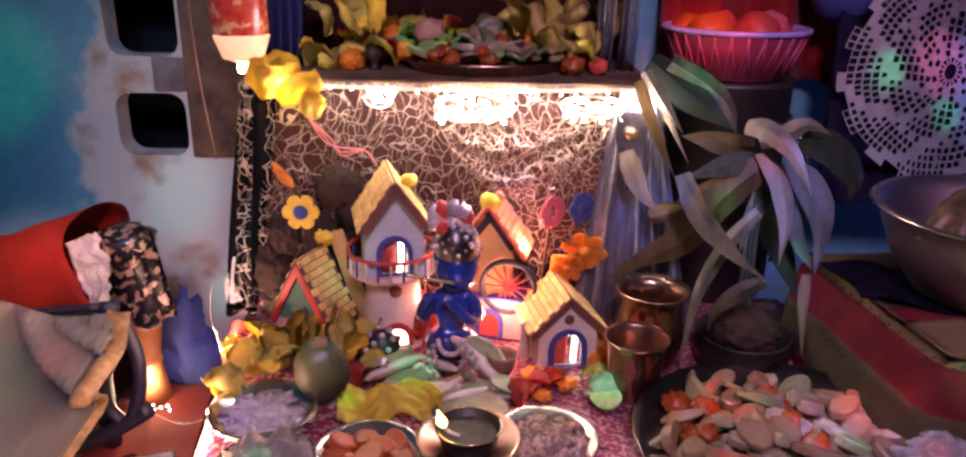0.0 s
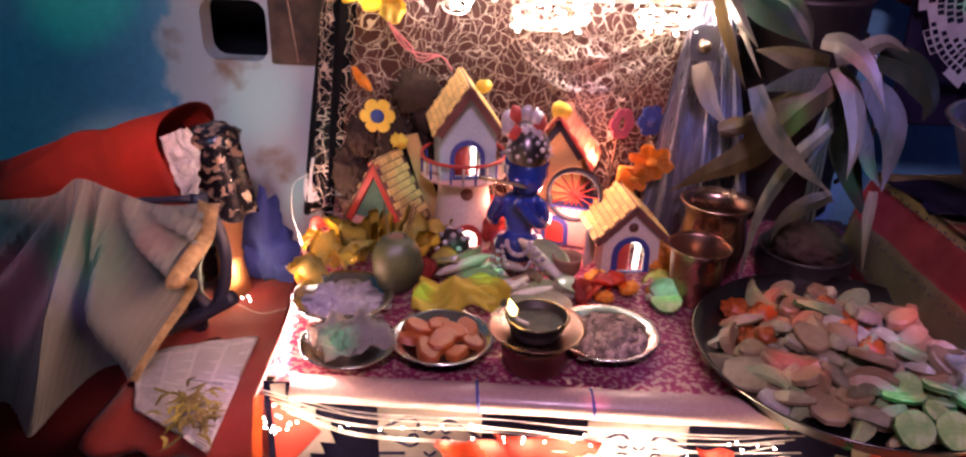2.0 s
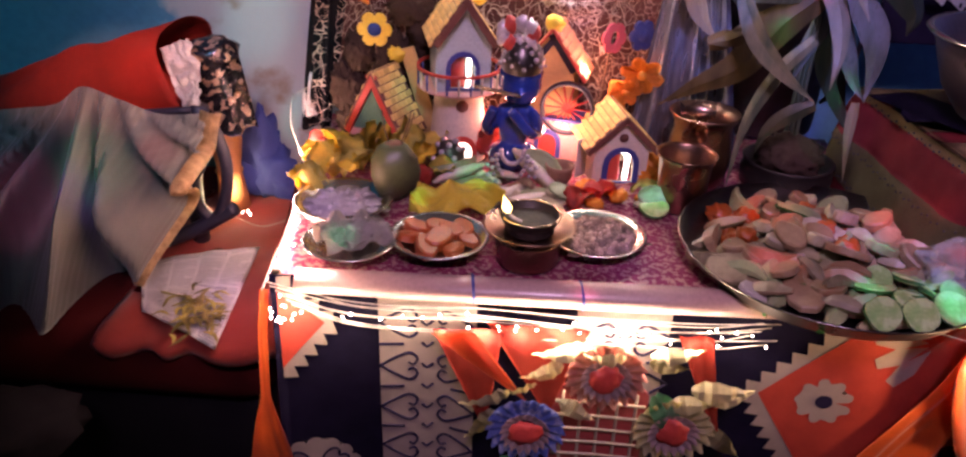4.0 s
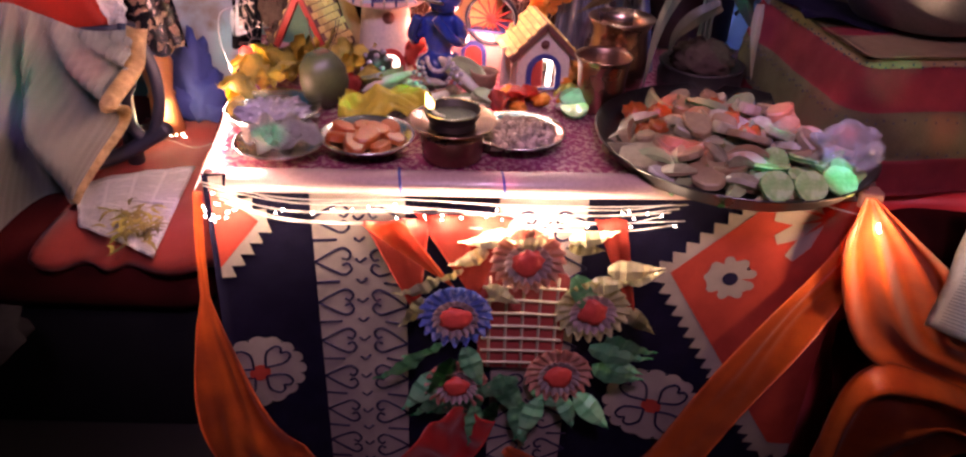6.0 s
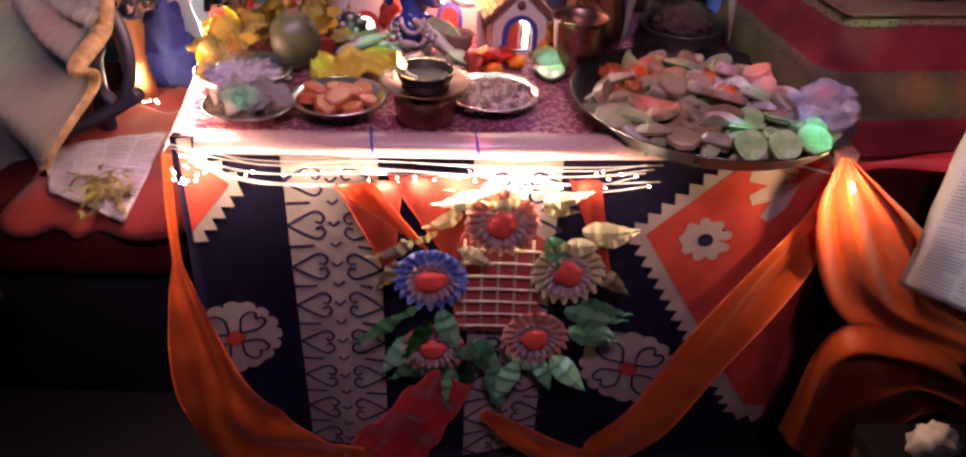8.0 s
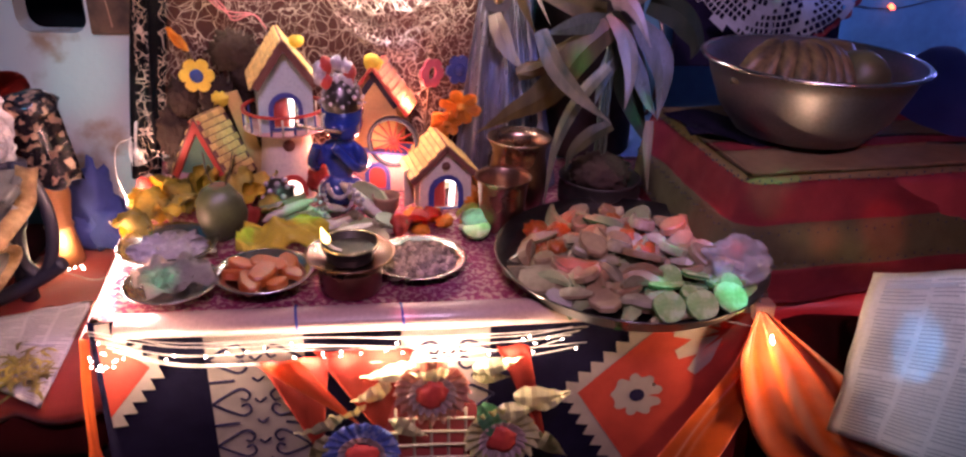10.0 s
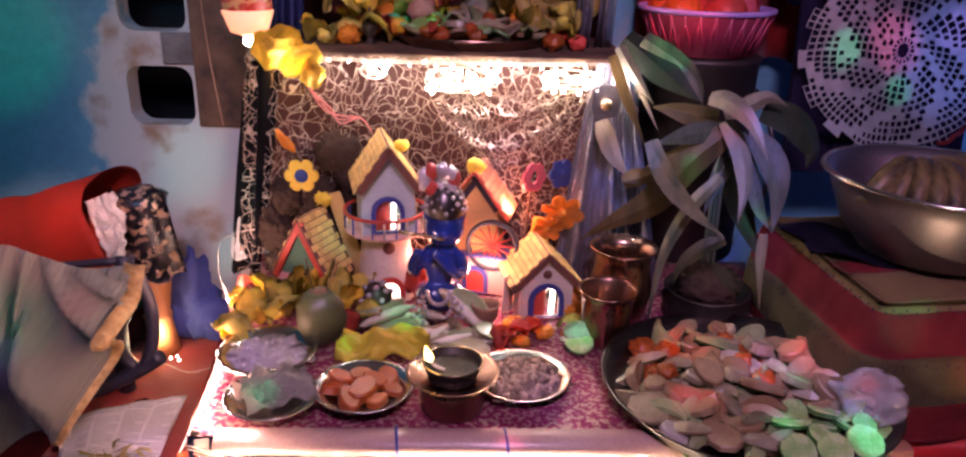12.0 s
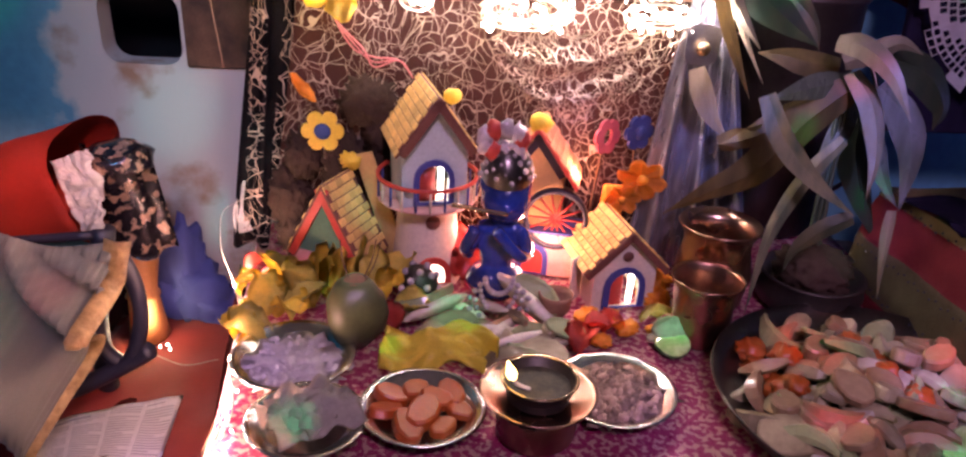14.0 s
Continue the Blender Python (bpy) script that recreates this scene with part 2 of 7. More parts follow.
def wall_material(plaster_at):
    """Old blue limewash, worn through to pale plaster round a lattice window."""
    m = mat("worn_limewash", (0.10, 0.27, 0.36), 0.85, colour2=(0.16, 0.36, 0.42), scale=3, bump=0.4, fine=60)
    n, k = m.node_tree.nodes, m.node_tree.links
    b = n["Principled BSDF"]
    old = b.inputs["Base Color"].links[0].from_socket
    tc = n.new("ShaderNodeTexCoord")
    dist = n.new("ShaderNodeVectorMath")
    dist.operation = "DISTANCE"
    sc = n.new("ShaderNodeMapping")
    sc.inputs["Scale"].default_value = (1.0, 0.0, 0.55)
    k.new(tc.outputs["Object"], sc.inputs["Vector"])
    k.new(sc.outputs["Vector"], dist.inputs[0])
    dist.inputs[1].default_value = (plaster_at[0], 0, plaster_at[1] * 0.55)
    edge = n.new("ShaderNodeTexNoise")
    edge.inputs["Scale"].default_value, edge.inputs["Detail"].default_value = 11, 9
    k.new(tc.outputs["Object"], edge.inputs["Vector"])
    add = n.new("ShaderNodeMath")
    add.operation = "MULTIPLY_ADD"
    add.inputs[1].default_value = 0.24
    k.new(edge.outputs["Fac"], add.inputs[0])
    k.new(dist.outputs["Value"], add.inputs[2])
    cut = n.new("ShaderNodeMapRange")
    cut.inputs["From Min"].default_value, cut.inputs["From Max"].default_value = 0.352, 0.326
    k.new(add.outputs[0], cut.inputs["Value"])
    stain = n.new("ShaderNodeTexNoise")
    stain.inputs["Scale"].default_value, stain.inputs["Detail"].default_value = 13, 8
    k.new(tc.outputs["Object"], stain.inputs["Vector"])
    sr = n.new("ShaderNodeValToRGB")
    sr.color_ramp.elements[0].position, sr.color_ramp.elements[0].color = 0.31, (0.30, 0.20, 0.12, 1)
    sr.color_ramp.elements[1].position, sr.color_ramp.elements[1].color = 0.46, (0.46, 0.46, 0.42, 1)
    k.new(stain.outputs["Fac"], sr.inputs["Fac"])
    mix = n.new("ShaderNodeMix")
    mix.data_type = "RGBA"
    k.new(cut.outputs["Result"], mix.inputs["Factor"])
    k.new(old, mix.inputs["A"])
    k.new(sr.outputs["Color"], mix.inputs["B"])
    k.new(mix.outputs["Result"], b.inputs["Base Color"])
    return m


M = dict(
    wall=wall_material((-0.50, 0.62)),
    plain_wall=mat("blue_limewash", (0.13, 0.22, 0.40), 0.85, colour2=(0.2, 0.3, 0.5), scale=3, bump=0.3, fine=60),
    # this grey carries the shadow on plaster between the window openings
    concrete=mat("weathered_shadowed_plaster", (0.24, 0.22, 0.20), 0.9, colour2=(0.09, 0.08, 0.07), scale=14, amount=0.9, bump=0.5),
    rotwood=mat("stained_old_wood", (0.16, 0.09, 0.05), 0.8, colour2=(0.05, 0.03, 0.02), scale=20, amount=0.9, bump=0.4),
    dark=mat("painted_night_black", (0.01, 0.01, 0.012), 0.9),
    # floor colour is near black to hold the shade down there
    floor=mat("shade_dark_floor_cement", (0.008, 0.007, 0.008), 0.6, scale=6),
    ceiling=mat("ceiling_plaster", (0.5, 0.5, 0.52), 0.9, scale=4),
    wood=mat("dark_wood", (0.09, 0.045, 0.025), 0.5, colour2=(0.04, 0.02, 0.012), scale=6, stretch=(1, 8, 8)),
    brocade=mat("magenta_brocade", (0.46, 0.03, 0.15), 0.32, colour2=(0.82, 0.55, 0.46), scale=140, amount=0.9, edges=(0.51, 0.55), metal=0.3, sheen=0.2, bump=0.3, fine=400),
    navy=mat("navy_cotton", (0.011, 0.008, 0.026), 0.85, scale=30, fine=700, bump=0.3, spec=0.12),
    cream=mat("cream_cotton_print", (0.215, 0.17, 0.14), 0.85, colour2=(0.13, 0.10, 0.085), scale=14, amount=0.8, fine=700, bump=0.3),
    bagred=mat("red_woven_bag", (0.42, 0.036, 0.018), 0.7, colour2=(0.22, 0.016, 0.010), scale=7, amount=0.9, fine=500, bump=0.4),
    redcloth=mat("red_cotton_print", (0.28, 0.034, 0.020), 0.85, colour2=(0.17, 0.018, 0.012), scale=14, amount=0.8, fine=700, bump=0.3, spec=0.12),
    dark_maroon=mat("dark_maroon_backing_cloth", (0.075, 0.028, 0.022), 0.8, colour2=(0.03, 0.012, 0.012), scale=12, fine=500, spec=0.12),
    net=web_material(),
    orange_satin=mat("orange_satin", (0.60, 0.100, 0.010), 0.42, colour2=(0.32, 0.038, 0.006), scale=16, amount=0.8, fine=600, sheen=0.2),
    red_satin=mat("red_satin", (0.45, 0.02, 0.018), 0.35, colour2=(0.28, 0.012, 0.012), scale=10, fine=600, sheen=0.3),
    steel=mat("stainless_steel", (0.62, 0.58, 0.55), 0.22, 1.0, scale=12, amount=0.3, bump=0.04),
    dull_steel=mat("dark_used_steel", (0.17, 0.15, 0.14), 0.32, 1.0, scale=12, amount=0.6, bump=0.06),
    copper=mat("copper", (0.40, 0.25, 0.18), 0.30, 1.0, colour2=(0.22, 0.12, 0.08), scale=14, amount=0.7, bump=0.06),
    brass=mat("brass", (0.52, 0.40, 0.25), 0.26, 1.0, colour2=(0.30, 0.19, 0.08), scale=14, amount=0.6, bump=0.05),
    iron=mat("blackened_iron", (0.06, 0.05, 0.045), 0.5, 0.7, scale=20, amount=0.8, bump=0.2),
    clay=mat("brown_clay", (0.30, 0.15, 0.09), 0.8, scale=30, bump=0.3),
    bulb=glow("lit_bulb", (1.0, 0.80, 0.60), 60),
    flame=glow("flame", (1.0, 0.62, 0.22), 9),
    bluebulb=glow("blue_bulb", (0.05, 0.35, 1.0), 18),
    redbulb=glow("red_bulb", (1.0, 0.12, 0.05), 6),
    wire=mat("clear_cable", (0.42, 0.37, 0.31), 0.3, scale=60, bump=0),
    pinkwire=mat("pink_cable", (0.7, 0.2, 0.2), 0.35, bump=0),
    darkwire=mat("dark_cable", (0.03, 0.03, 0.035), 0.5, bump=0),
    paper=mat("newsprint", (0.68, 0.67, 0.65), 0.85, scale=8, amount=0.3, bump=0.15),
    ink=mat("printing_ink", (0.33, 0.33, 0.34), 0.8, bump=0),
    board=mat("cream_card", (0.66, 0.56, 0.44), 0.75, scale=18, amount=0.35, bump=0.15),
    boardblue=mat("pale_blue_card", (0.42, 0.50, 0.52), 0.75, scale=18, amount=0.35, bump=0.15),
    boardpink=mat("pink_card", (0.62, 0.36, 0.30), 0.75, scale=18, amount=0.35, bump=0.15),
    boardgreen=mat("green_card", (0.10, 0.22, 0.13), 0.75, scale=18, amount=0.35, bump=0.15),
    boardochre=mat("ochre_card", (0.50, 0.33, 0.12), 0.75, scale=18, amount=0.35, bump=0.15),
    strawroof=mat("yellow_roof_card", (0.70, 0.47, 0.15), 0.7, colour2=(0.5, 0.30, 0.08), scale=25, jitter=0.25, bump=0.25),
    pinkroof=mat("salmon_roof_card", (0.70, 0.28, 0.14), 0.7, scale=25, jitter=0.15, bump=0.25),
    roofline=mat("roof_brown_edge", (0.16, 0.06, 0.04), 0.7, scale=30),
    redpaint=mat("red_paint", (0.50, 0.05, 0.035), 0.5, scale=30),
    bluepaint=mat("blue_paint", (0.05, 0.06, 0.25), 0.5, scale=30),
    black=mat("black_paint", (0.015, 0.015, 0.03), 0.5, scale=30),
    yellow=mat("yellow_petal", (0.74, 0.55, 0.05), 0.6, colour2=(0.66, 0.36, 0.02), scale=40, jitter=0.2, subsurface=0.1),
    yelgreen=mat("yellowing_leaf", (0.66, 0.50, 0.10), 0.5, colour2=(0.40, 0.36, 0.07), scale=30, amount=0.9, jitter=0.25),
    orange=mat("orange_petal", (0.75, 0.25, 0.015), 0.6, scale=50, jitter=0.15, subsurface=0.1),
    pink=mat("pink_felt", (0.55, 0.09, 0.12), 0.8, scale=50),
    felt_blue=mat("blue_felt", (0.03, 0.06, 0.22), 0.8, scale=50),
    felt_grey=mat("dark_furry_plush", (0.050, 0.032, 0.024), 0.95, scale=40, fine=150, bump=1.0, spec=0.1),
    leaf=mat("drying_green_leaf", (0.11, 0.135, 0.085), 0.34, colour2=(0.34, 0.30, 0.17), scale=8, amount=0.9, stretch=(6, 6, 1), jitter=0.55, bump=0.25),
    leaf_tan=mat("drying_tan_leaf", (0.20, 0.145, 0.060), 0.40, colour2=(0.10, 0.075, 0.03), scale=8, amount=0.9, stretch=(6, 6, 1), bump=0.25),
    leaf_grey=mat("silvery_green_leaf", (0.16, 0.18, 0.16), 0.30, colour2=(0.08, 0.10, 0.07), scale=8, amount=0.9, stretch=(6, 6, 1), bump=0.25),
    # pale and cream tones partly hold the brightness of leaves near lights
    leaf_pale=mat("pale_lamplit_leaf", (0.34, 0.30, 0.22), 0.38, colour2=(0.20, 0.19, 0.12), scale=8, amount=0.9, stretch=(6, 6, 1), bump=0.25),
    leaf_cream=mat("cream_highlit_leaf", (0.58, 0.50, 0.34), 0.45, colour2=(0.34, 0.27, 0.15), scale=8, amount=0.9, stretch=(6, 6, 1), bump=0.25),
    leaf_dark=mat("dark_green_leaf", (0.030, 0.055, 0.032), 0.34, colour2=(0.06, 0.07, 0.04), scale=8, amount=0.9, stretch=(6, 6, 1), bump=0.25),
    skin=mat("green_fruit_skin", (0.13, 0.15, 0.045), 0.35, colour2=(0.22, 0.17, 0.07), scale=40, amount=0.9, jitter=0.3, coat=0.2),
    flesh=mat("pale_cut_flesh", (0.34, 0.285, 0.18), 0.45, colour2=(0.17, 0.125, 0.065), scale=60, amount=0.8, jitter=0.35, coat=0.15),
    rustpaper=mat("rust_red_crepe_paper", (0.34, 0.115, 0.075), 0.7, colour2=(0.44, 0.24, 0.17), scale=60, amount=0.8, jitter=0.2),
    paleblue=mat("blue_crepe_paper", (0.08, 0.12, 0.38), 0.7, colour2=(0.30, 0.32, 0.48), scale=90, amount=0.8, edges=(0.5, 0.6)),
    paleyellow=mat("olive_yellow_crepe_paper", (0.36, 0.31, 0.10), 0.7, colour2=(0.46, 0.42, 0.24), scale=70, amount=0.8),
    basin_steel=mat("dulled_basin_steel", (0.30, 0.28, 0.31), 0.42, 1.0, scale=10, amount=0.4, bump=0.05),
    foil=mat("green_foil_leaf", (0.06, 0.32, 0.14), 0.30, 0.15, colour2=(0.22, 0.42, 0.22), scale=35, amount=0.9, jitter=0.3),
    foilgold=mat("gold_foil_leaf", (0.58, 0.52, 0.28), 0.4, 0.2, scale=35, jitter=0.3),
    coconut=mat("green_coconut_husk", (0.10, 0.12, 0.045), 0.45, colour2=(0.035, 0.032, 0.015), scale=18, amount=0.8),
    apple=mat("cut_pale_fruit", (0.29, 0.245, 0.135), 0.40, colour2=(0.12, 0.095, 0.045), scale=45, amount=0.8, jitter=0.4, coat=0.2),
    coconut_meat=mat("white_coconut_meat", (0.68, 0.61, 0.48), 0.4, colour2=(0.34, 0.27, 0.17), scale=40, jitter=0.25, subsurface=0.1),
    pear=mat("cut_greenish_fruit", (0.25, 0.28, 0.13), 0.4, colour2=(0.18, 0.19, 0.09), scale=45, amount=0.8, jitter=0.35, subsurface=0.1, coat=0.2),
    guava=mat("cut_pinkish_fruit", (0.28, 0.145, 0.070), 0.4, colour2=(0.30, 0.21, 0.11), scale=45, amount=0.9, jitter=0.3, subsurface=0.1, coat=0.2),
    tuber=mat("brown_fruit_skin", (0.20, 0.12, 0.06), 0.5, colour2=(0.30, 0.21, 0.12), scale=30, amount=0.9, jitter=0.35),
    cucumber=mat("cut_cucumber", (0.22, 0.38, 0.12), 0.25, colour2=(0.50, 0.56, 0.28), scale=60, jitter=0.2, subsurface=0.15, coat=0.3),
    rind=mat("cucumber_rind", (0.03, 0.10, 0.02), 0.35, scale=40, jitter=0.2),
    banana=mat("banana_peel", (0.42, 0.30, 0.08), 0.5, colour2=(0.14, 0.09, 0.03), scale=20, amount=0.8, jitter=0.25),
    orangefruit=mat("orange_sweet", (0.34, 0.060, 0.008), 0.4, colour2=(0.34, 0.12, 0.020), scale=30, jitter=0.25, subsurface=0.1),
    redpetal=mat("red_petal", (0.55, 0.06, 0.04), 0.55, scale=40, jitter=0.3),
    rice=mat("white_puffed_rice", (0.56, 0.50, 0.48), 0.6, colour2=(0.36, 0.32, 0.31),  scale=60, jitter=0.2, bump=0.5),
    grain=mat("brown_grain", (0.46, 0.32, 0.22), 0.8, colour2=(0.17, 0.11, 0.07), scale=90, amount=0.8, jitter=0.45, bump=0.6),
    papad=mat("folded_pale_flatbread", (0.46, 0.41, 0.35), 0.7, colour2=(0.28, 0.25, 0.20), scale=25, jitter=0.15),
    greycloth=mat("grey_green_drape", (0.20, 0.205, 0.18), 0.75, colour2=(0.13, 0.12, 0.105), scale=6, fine=800, sheen=0.3),
    trim=mat("gold_trim", (0.50, 0.34, 0.16), 0.45, colour2=(0.28, 0.17, 0.07), scale=80, amount=0.9, bump=0.7),
    sequin=mat("black_gold_sequin_cloth", (0.016, 0.013, 0.02), 0.22, 0.4, colour2=(0.40, 0.27, 0.20), scale=70, amount=0.9, edges=(0.53, 0.57), coat=0.4, bump=0.8, fine=150),
    bluecloth=mat("blue_cotton", (0.035, 0.05, 0.20), 0.8, scale=15, fine=700),
    orangeclay=mat("orange_clay_figure", (0.42, 0.17, 0.06), 0.5, scale=25),
    idol=mat("deep_blue_enamel", (0.02, 0.035, 0.16), 0.18, colour2=(0.012, 0.018, 0.08), scale=30, coat=0.6),
    pearl=mat("pearl_beads", (0.55, 0.48, 0.50), 0.2, 0.3, scale=60, jitter=0.3, coat=0.5),
    stripe_red=mat("dark_red_woven_stripe", (0.22, 0.016, 0.022), 0.85, scale=30, fine=500, bump=0.5),
    stripe_green=mat("olive_woven_stripe", (0.125, 0.105, 0.045), 0.85, scale=30, fine=500, bump=0.5),
    stripe_sand=mat("sand_woven_stripe", (0.26, 0.18, 0.08), 0.85, scale=30, fine=500, bump=0.5),
    crochet=mat("white_crochet_cotton", (0.36, 0.35, 0.36), 0.85, scale=40, fine=900, bump=0.6),
    pinkplastic=mat("pink_plastic", (0.36, 0.05, 0.10), 0.35, scale=20, amount=0.3, bump=0.05),
    lilac=mat("lilac_plastic_rim", (0.40, 0.28, 0.62), 0.35, scale=20, amount=0.3, bump=0.05),
    tinsel=sheer_material(),
    roll=mat("pink_paper_roll", (0.46, 0.28, 0.24), 0.4, colour2=(0.52, 0.38, 0.31), scale=12, coat=0.3),
    plasticbag=film_material(),
    lantern=mat("red_paper_lantern", (0.50, 0.05, 0.03), 0.3, colour2=(0.70, 0.42, 0.16), scale=70, amount=0.9, edges=(0.54, 0.60), bump=0.3, coat=0.4),
    purple=mat("purple_cloth", (0.10, 0.06, 0.22), 0.7, scale=12, fine=500),
    straw=mat("golden_braid", (0.42, 0.34, 0.22), 0.5, 0.2, scale=60),
    darkred=mat("dark_red_brocade", (0.30, 0.028, 0.018), 0.7, colour2=(0.17, 0.014, 0.010), scale=14, fine=500, sheen=0.2),
    palepink=mat("faded_pink_paper", (0.40, 0.29, 0.28), 0.7, colour2=(0.28, 0.17, 0.16), scale=60, amount=0.8, jitter=0.2),
    lemon=mat("lemon_yellow_cloth", (0.88, 0.74, 0.10), 0.45, colour2=(0.62, 0.48, 0.04), scale=14, fine=500),
    # red cloth deepened almost to black to carry shade on low sides
    maroon=mat("shade_deepened_red_velvet", (0.042, 0.004, 0.004), 0.85, colour2=(0.018, 0.002, 0.002), scale=9, fine=500, spec=0.08),
    drystalk=mat("dry_cut_stalk", (0.44, 0.40, 0.09), 0.6, colour2=(0.16, 0.12, 0.04), scale=40, amount=0.9, jitter=0.5),
    # black cloth colour that also holds the shade low beside the benches
    darkcloth=mat("black_cotton_and_shade", (0.006, 0.005, 0.007), 0.95, scale=12, fine=500, spec=0.12),
    ash=mat("dark_oil_and_ash", (0.022, 0.020, 0.012), 0.75, colour2=(0.09, 0.08, 0.05), scale=110, amount=0.6, bump=0.4),
    pumpkin=mat("brown_ribbed_fruit", (0.14, 0.105, 0.040), 0.45, colour2=(0.022, 0.020, 0.010), scale=26, amount=0.95, stretch=(1, 3, 3)),
)

# ---- building helpers ----


def link_mesh(name, bm, material, smooth=True):
    me = bpy.data.meshes.new(name)
    bm.normal_update()
    bm.to_mesh(me)
    bm.free()
    for one in (material if isinstance(material, (list, tuple)) else [material]):
        me.materials.append(M[one] if isinstance(one, str) else one)
    for p in me.polygons:
        p.use_smooth = smooth
    return new(name, me)


def part(name, bm, material, parent, label="", smooth=True):
    ob = link_mesh(name, bm, material, smooth)
    ob.parent = parent
    return tagged(ob, label=label)


def solo(name, bm, material, label, category, where=None, group="", kind="", smooth=True):
    ob = link_mesh(name, bm, material, smooth)
    if where is not None:
        ob.matrix_world = where if isinstance(where, Matrix) else Matrix.Translation(where)
    return tagged(ob, label, category, group, kind)


def thing(name, label, category, where=(0, 0, 0), group="", kind=""):
    ob = new(name)
    ob.empty_display_size = 0.02
    ob.matrix_world = where if isinstance(where, Matrix) else Matrix.Translation(where)
    return tagged(ob, label, category, group, kind)


def box(sx, sy, sz, at=(0, 0, 0), bevel=0.0, bm=None, turn=None, segments=2):
    """A box centred at `at`, with rounded edges."""
    bm = bm or bmesh.new()
    one = bmesh.new()
    bmesh.ops.create_cube(one, size=1, matrix=Matrix.Diagonal((sx, sy, sz, 1)))
    if bevel:
        bmesh.ops.bevel(one, geom=one.edges[:], offset=bevel, segments=segments, affect="EDGES", profile=0.5)
    m = Matrix.Translation(at) @ (turn or Matrix.Identity(4))
    return merge(bm, one, m)


def merge(bm, one, m=None):
    if m is not None:
        bmesh.ops.transform(one, matrix=m, verts=one.verts)
    me = bpy.data.meshes.new("scratch")
    one.to_mesh(me)
    one.free()
    bm.from_mesh(me)
    bpy.data.meshes.remove(me)
    return bm


def lathe(profile, segments=40, bm=None, wobble=0.0):
    """Turns a profile of (radius, height) round z."""
    bm = bm or bmesh.new()
    rings = []
    for r, z in profile:
        if r < 1e-5:
            rings.append([bm.verts.new((0, 0, z))])
        else:
            rings.append([bm.verts.new((r * (1 + wobble * math.sin(3 * a + z * 40)) * math.cos(a), r * (1 + wobble * math.sin(3 * a + z * 40)) * math.sin(a), z))
                          for a in (2 * math.pi * i / segments for i in range(segments))])
    for a, b in zip(rings, rings[1:]):
        for i in range(segments):
            j = (i + 1) % segments
            if len(a) == 1 and len(b) == 1:
                continue
            if len(a) == 1:
                bm.faces.new((a[0], b[i], b[j]))
            elif len(b) == 1:
                bm.faces.new((a[i], a[j], b[0]))
            else:
                bm.faces.new((a[i], a[j], b[j], b[i]))
    bmesh.ops.recalc_face_normals(bm, faces=bm.faces[:])
    return bm


def smooth_path(points, steps=8):
    """A Catmull-Rom line through points."""
    pts = [Vector(p) for p in points]
    pts = [pts[0] * 2 - pts[1]] + pts + [pts[-1] * 2 - pts[-2]]
    out = []
    for i in range(1, len(pts) - 2):
        a, b, c, d = pts[i - 1:i + 3]
        for s in range(steps):
            t = s / steps
            out.append(0.5 * (2 * b + (c - a) * t + (2 * a - 5 * b + 4 * c - d) * t * t + (3 * b - a - 3 * c + d) * t ** 3))
    return out + [pts[-2]]


def tube(points, radius, sides=6, bm=None, steps=8, taper=None):
    """A round cable or stick along a smooth line."""
    bm = bm or bmesh.new()
    line = smooth_path(points, steps) if steps else [Vector(p) for p in points]
    rings = []
    side = None
    for i, p in enumerate(line):
        d = (line[min(i + 1, len(line) - 1)] - line[max(i - 1, 0)]).normalized()
        if side is None:
            side = d.cross(Vector((0.3, 0.2, 1))).normalized()
        side = (side - d * side.dot(d)).normalized()
        up = d.cross(side)
        r = radius * (taper(i / (len(line) - 1)) if taper else 1)
        rings.append([bm.verts.new(p + (side * math.cos(a) + up * math.sin(a)) * r) for a in (2 * math.pi * j / sides for j in range(sides))])
    for a, b in zip(rings, rings[1:]):
        for j in range(sides):
            bm.faces.new((a[j], a[(j + 1) % sides], b[(j + 1) % sides], b[j]))
    bm.faces.new(rings[0][::-1])
    bm.faces.new(rings[-1])
    return bm


def sheet(fn, nu, nv, thick=0.0, bm=None):
    """A grid of points fn(u, v), u and v from 0 to 1, given a thickness."""
    one = bmesh.new()
    g = [[one.verts.new(fn(i / nu, j / nv)) for j in range(nv + 1)] for i in range(nu + 1)]
    for i in range(nu):
        for j in range(nv):
            one.faces.new((g[i][j], g[i + 1][j], g[i + 1][j + 1], g[i][j + 1]))
    if thick:
        bmesh.ops.solidify(one, geom=one.faces[:], thickness=thick)
    return one if bm is None else merge(bm, one)


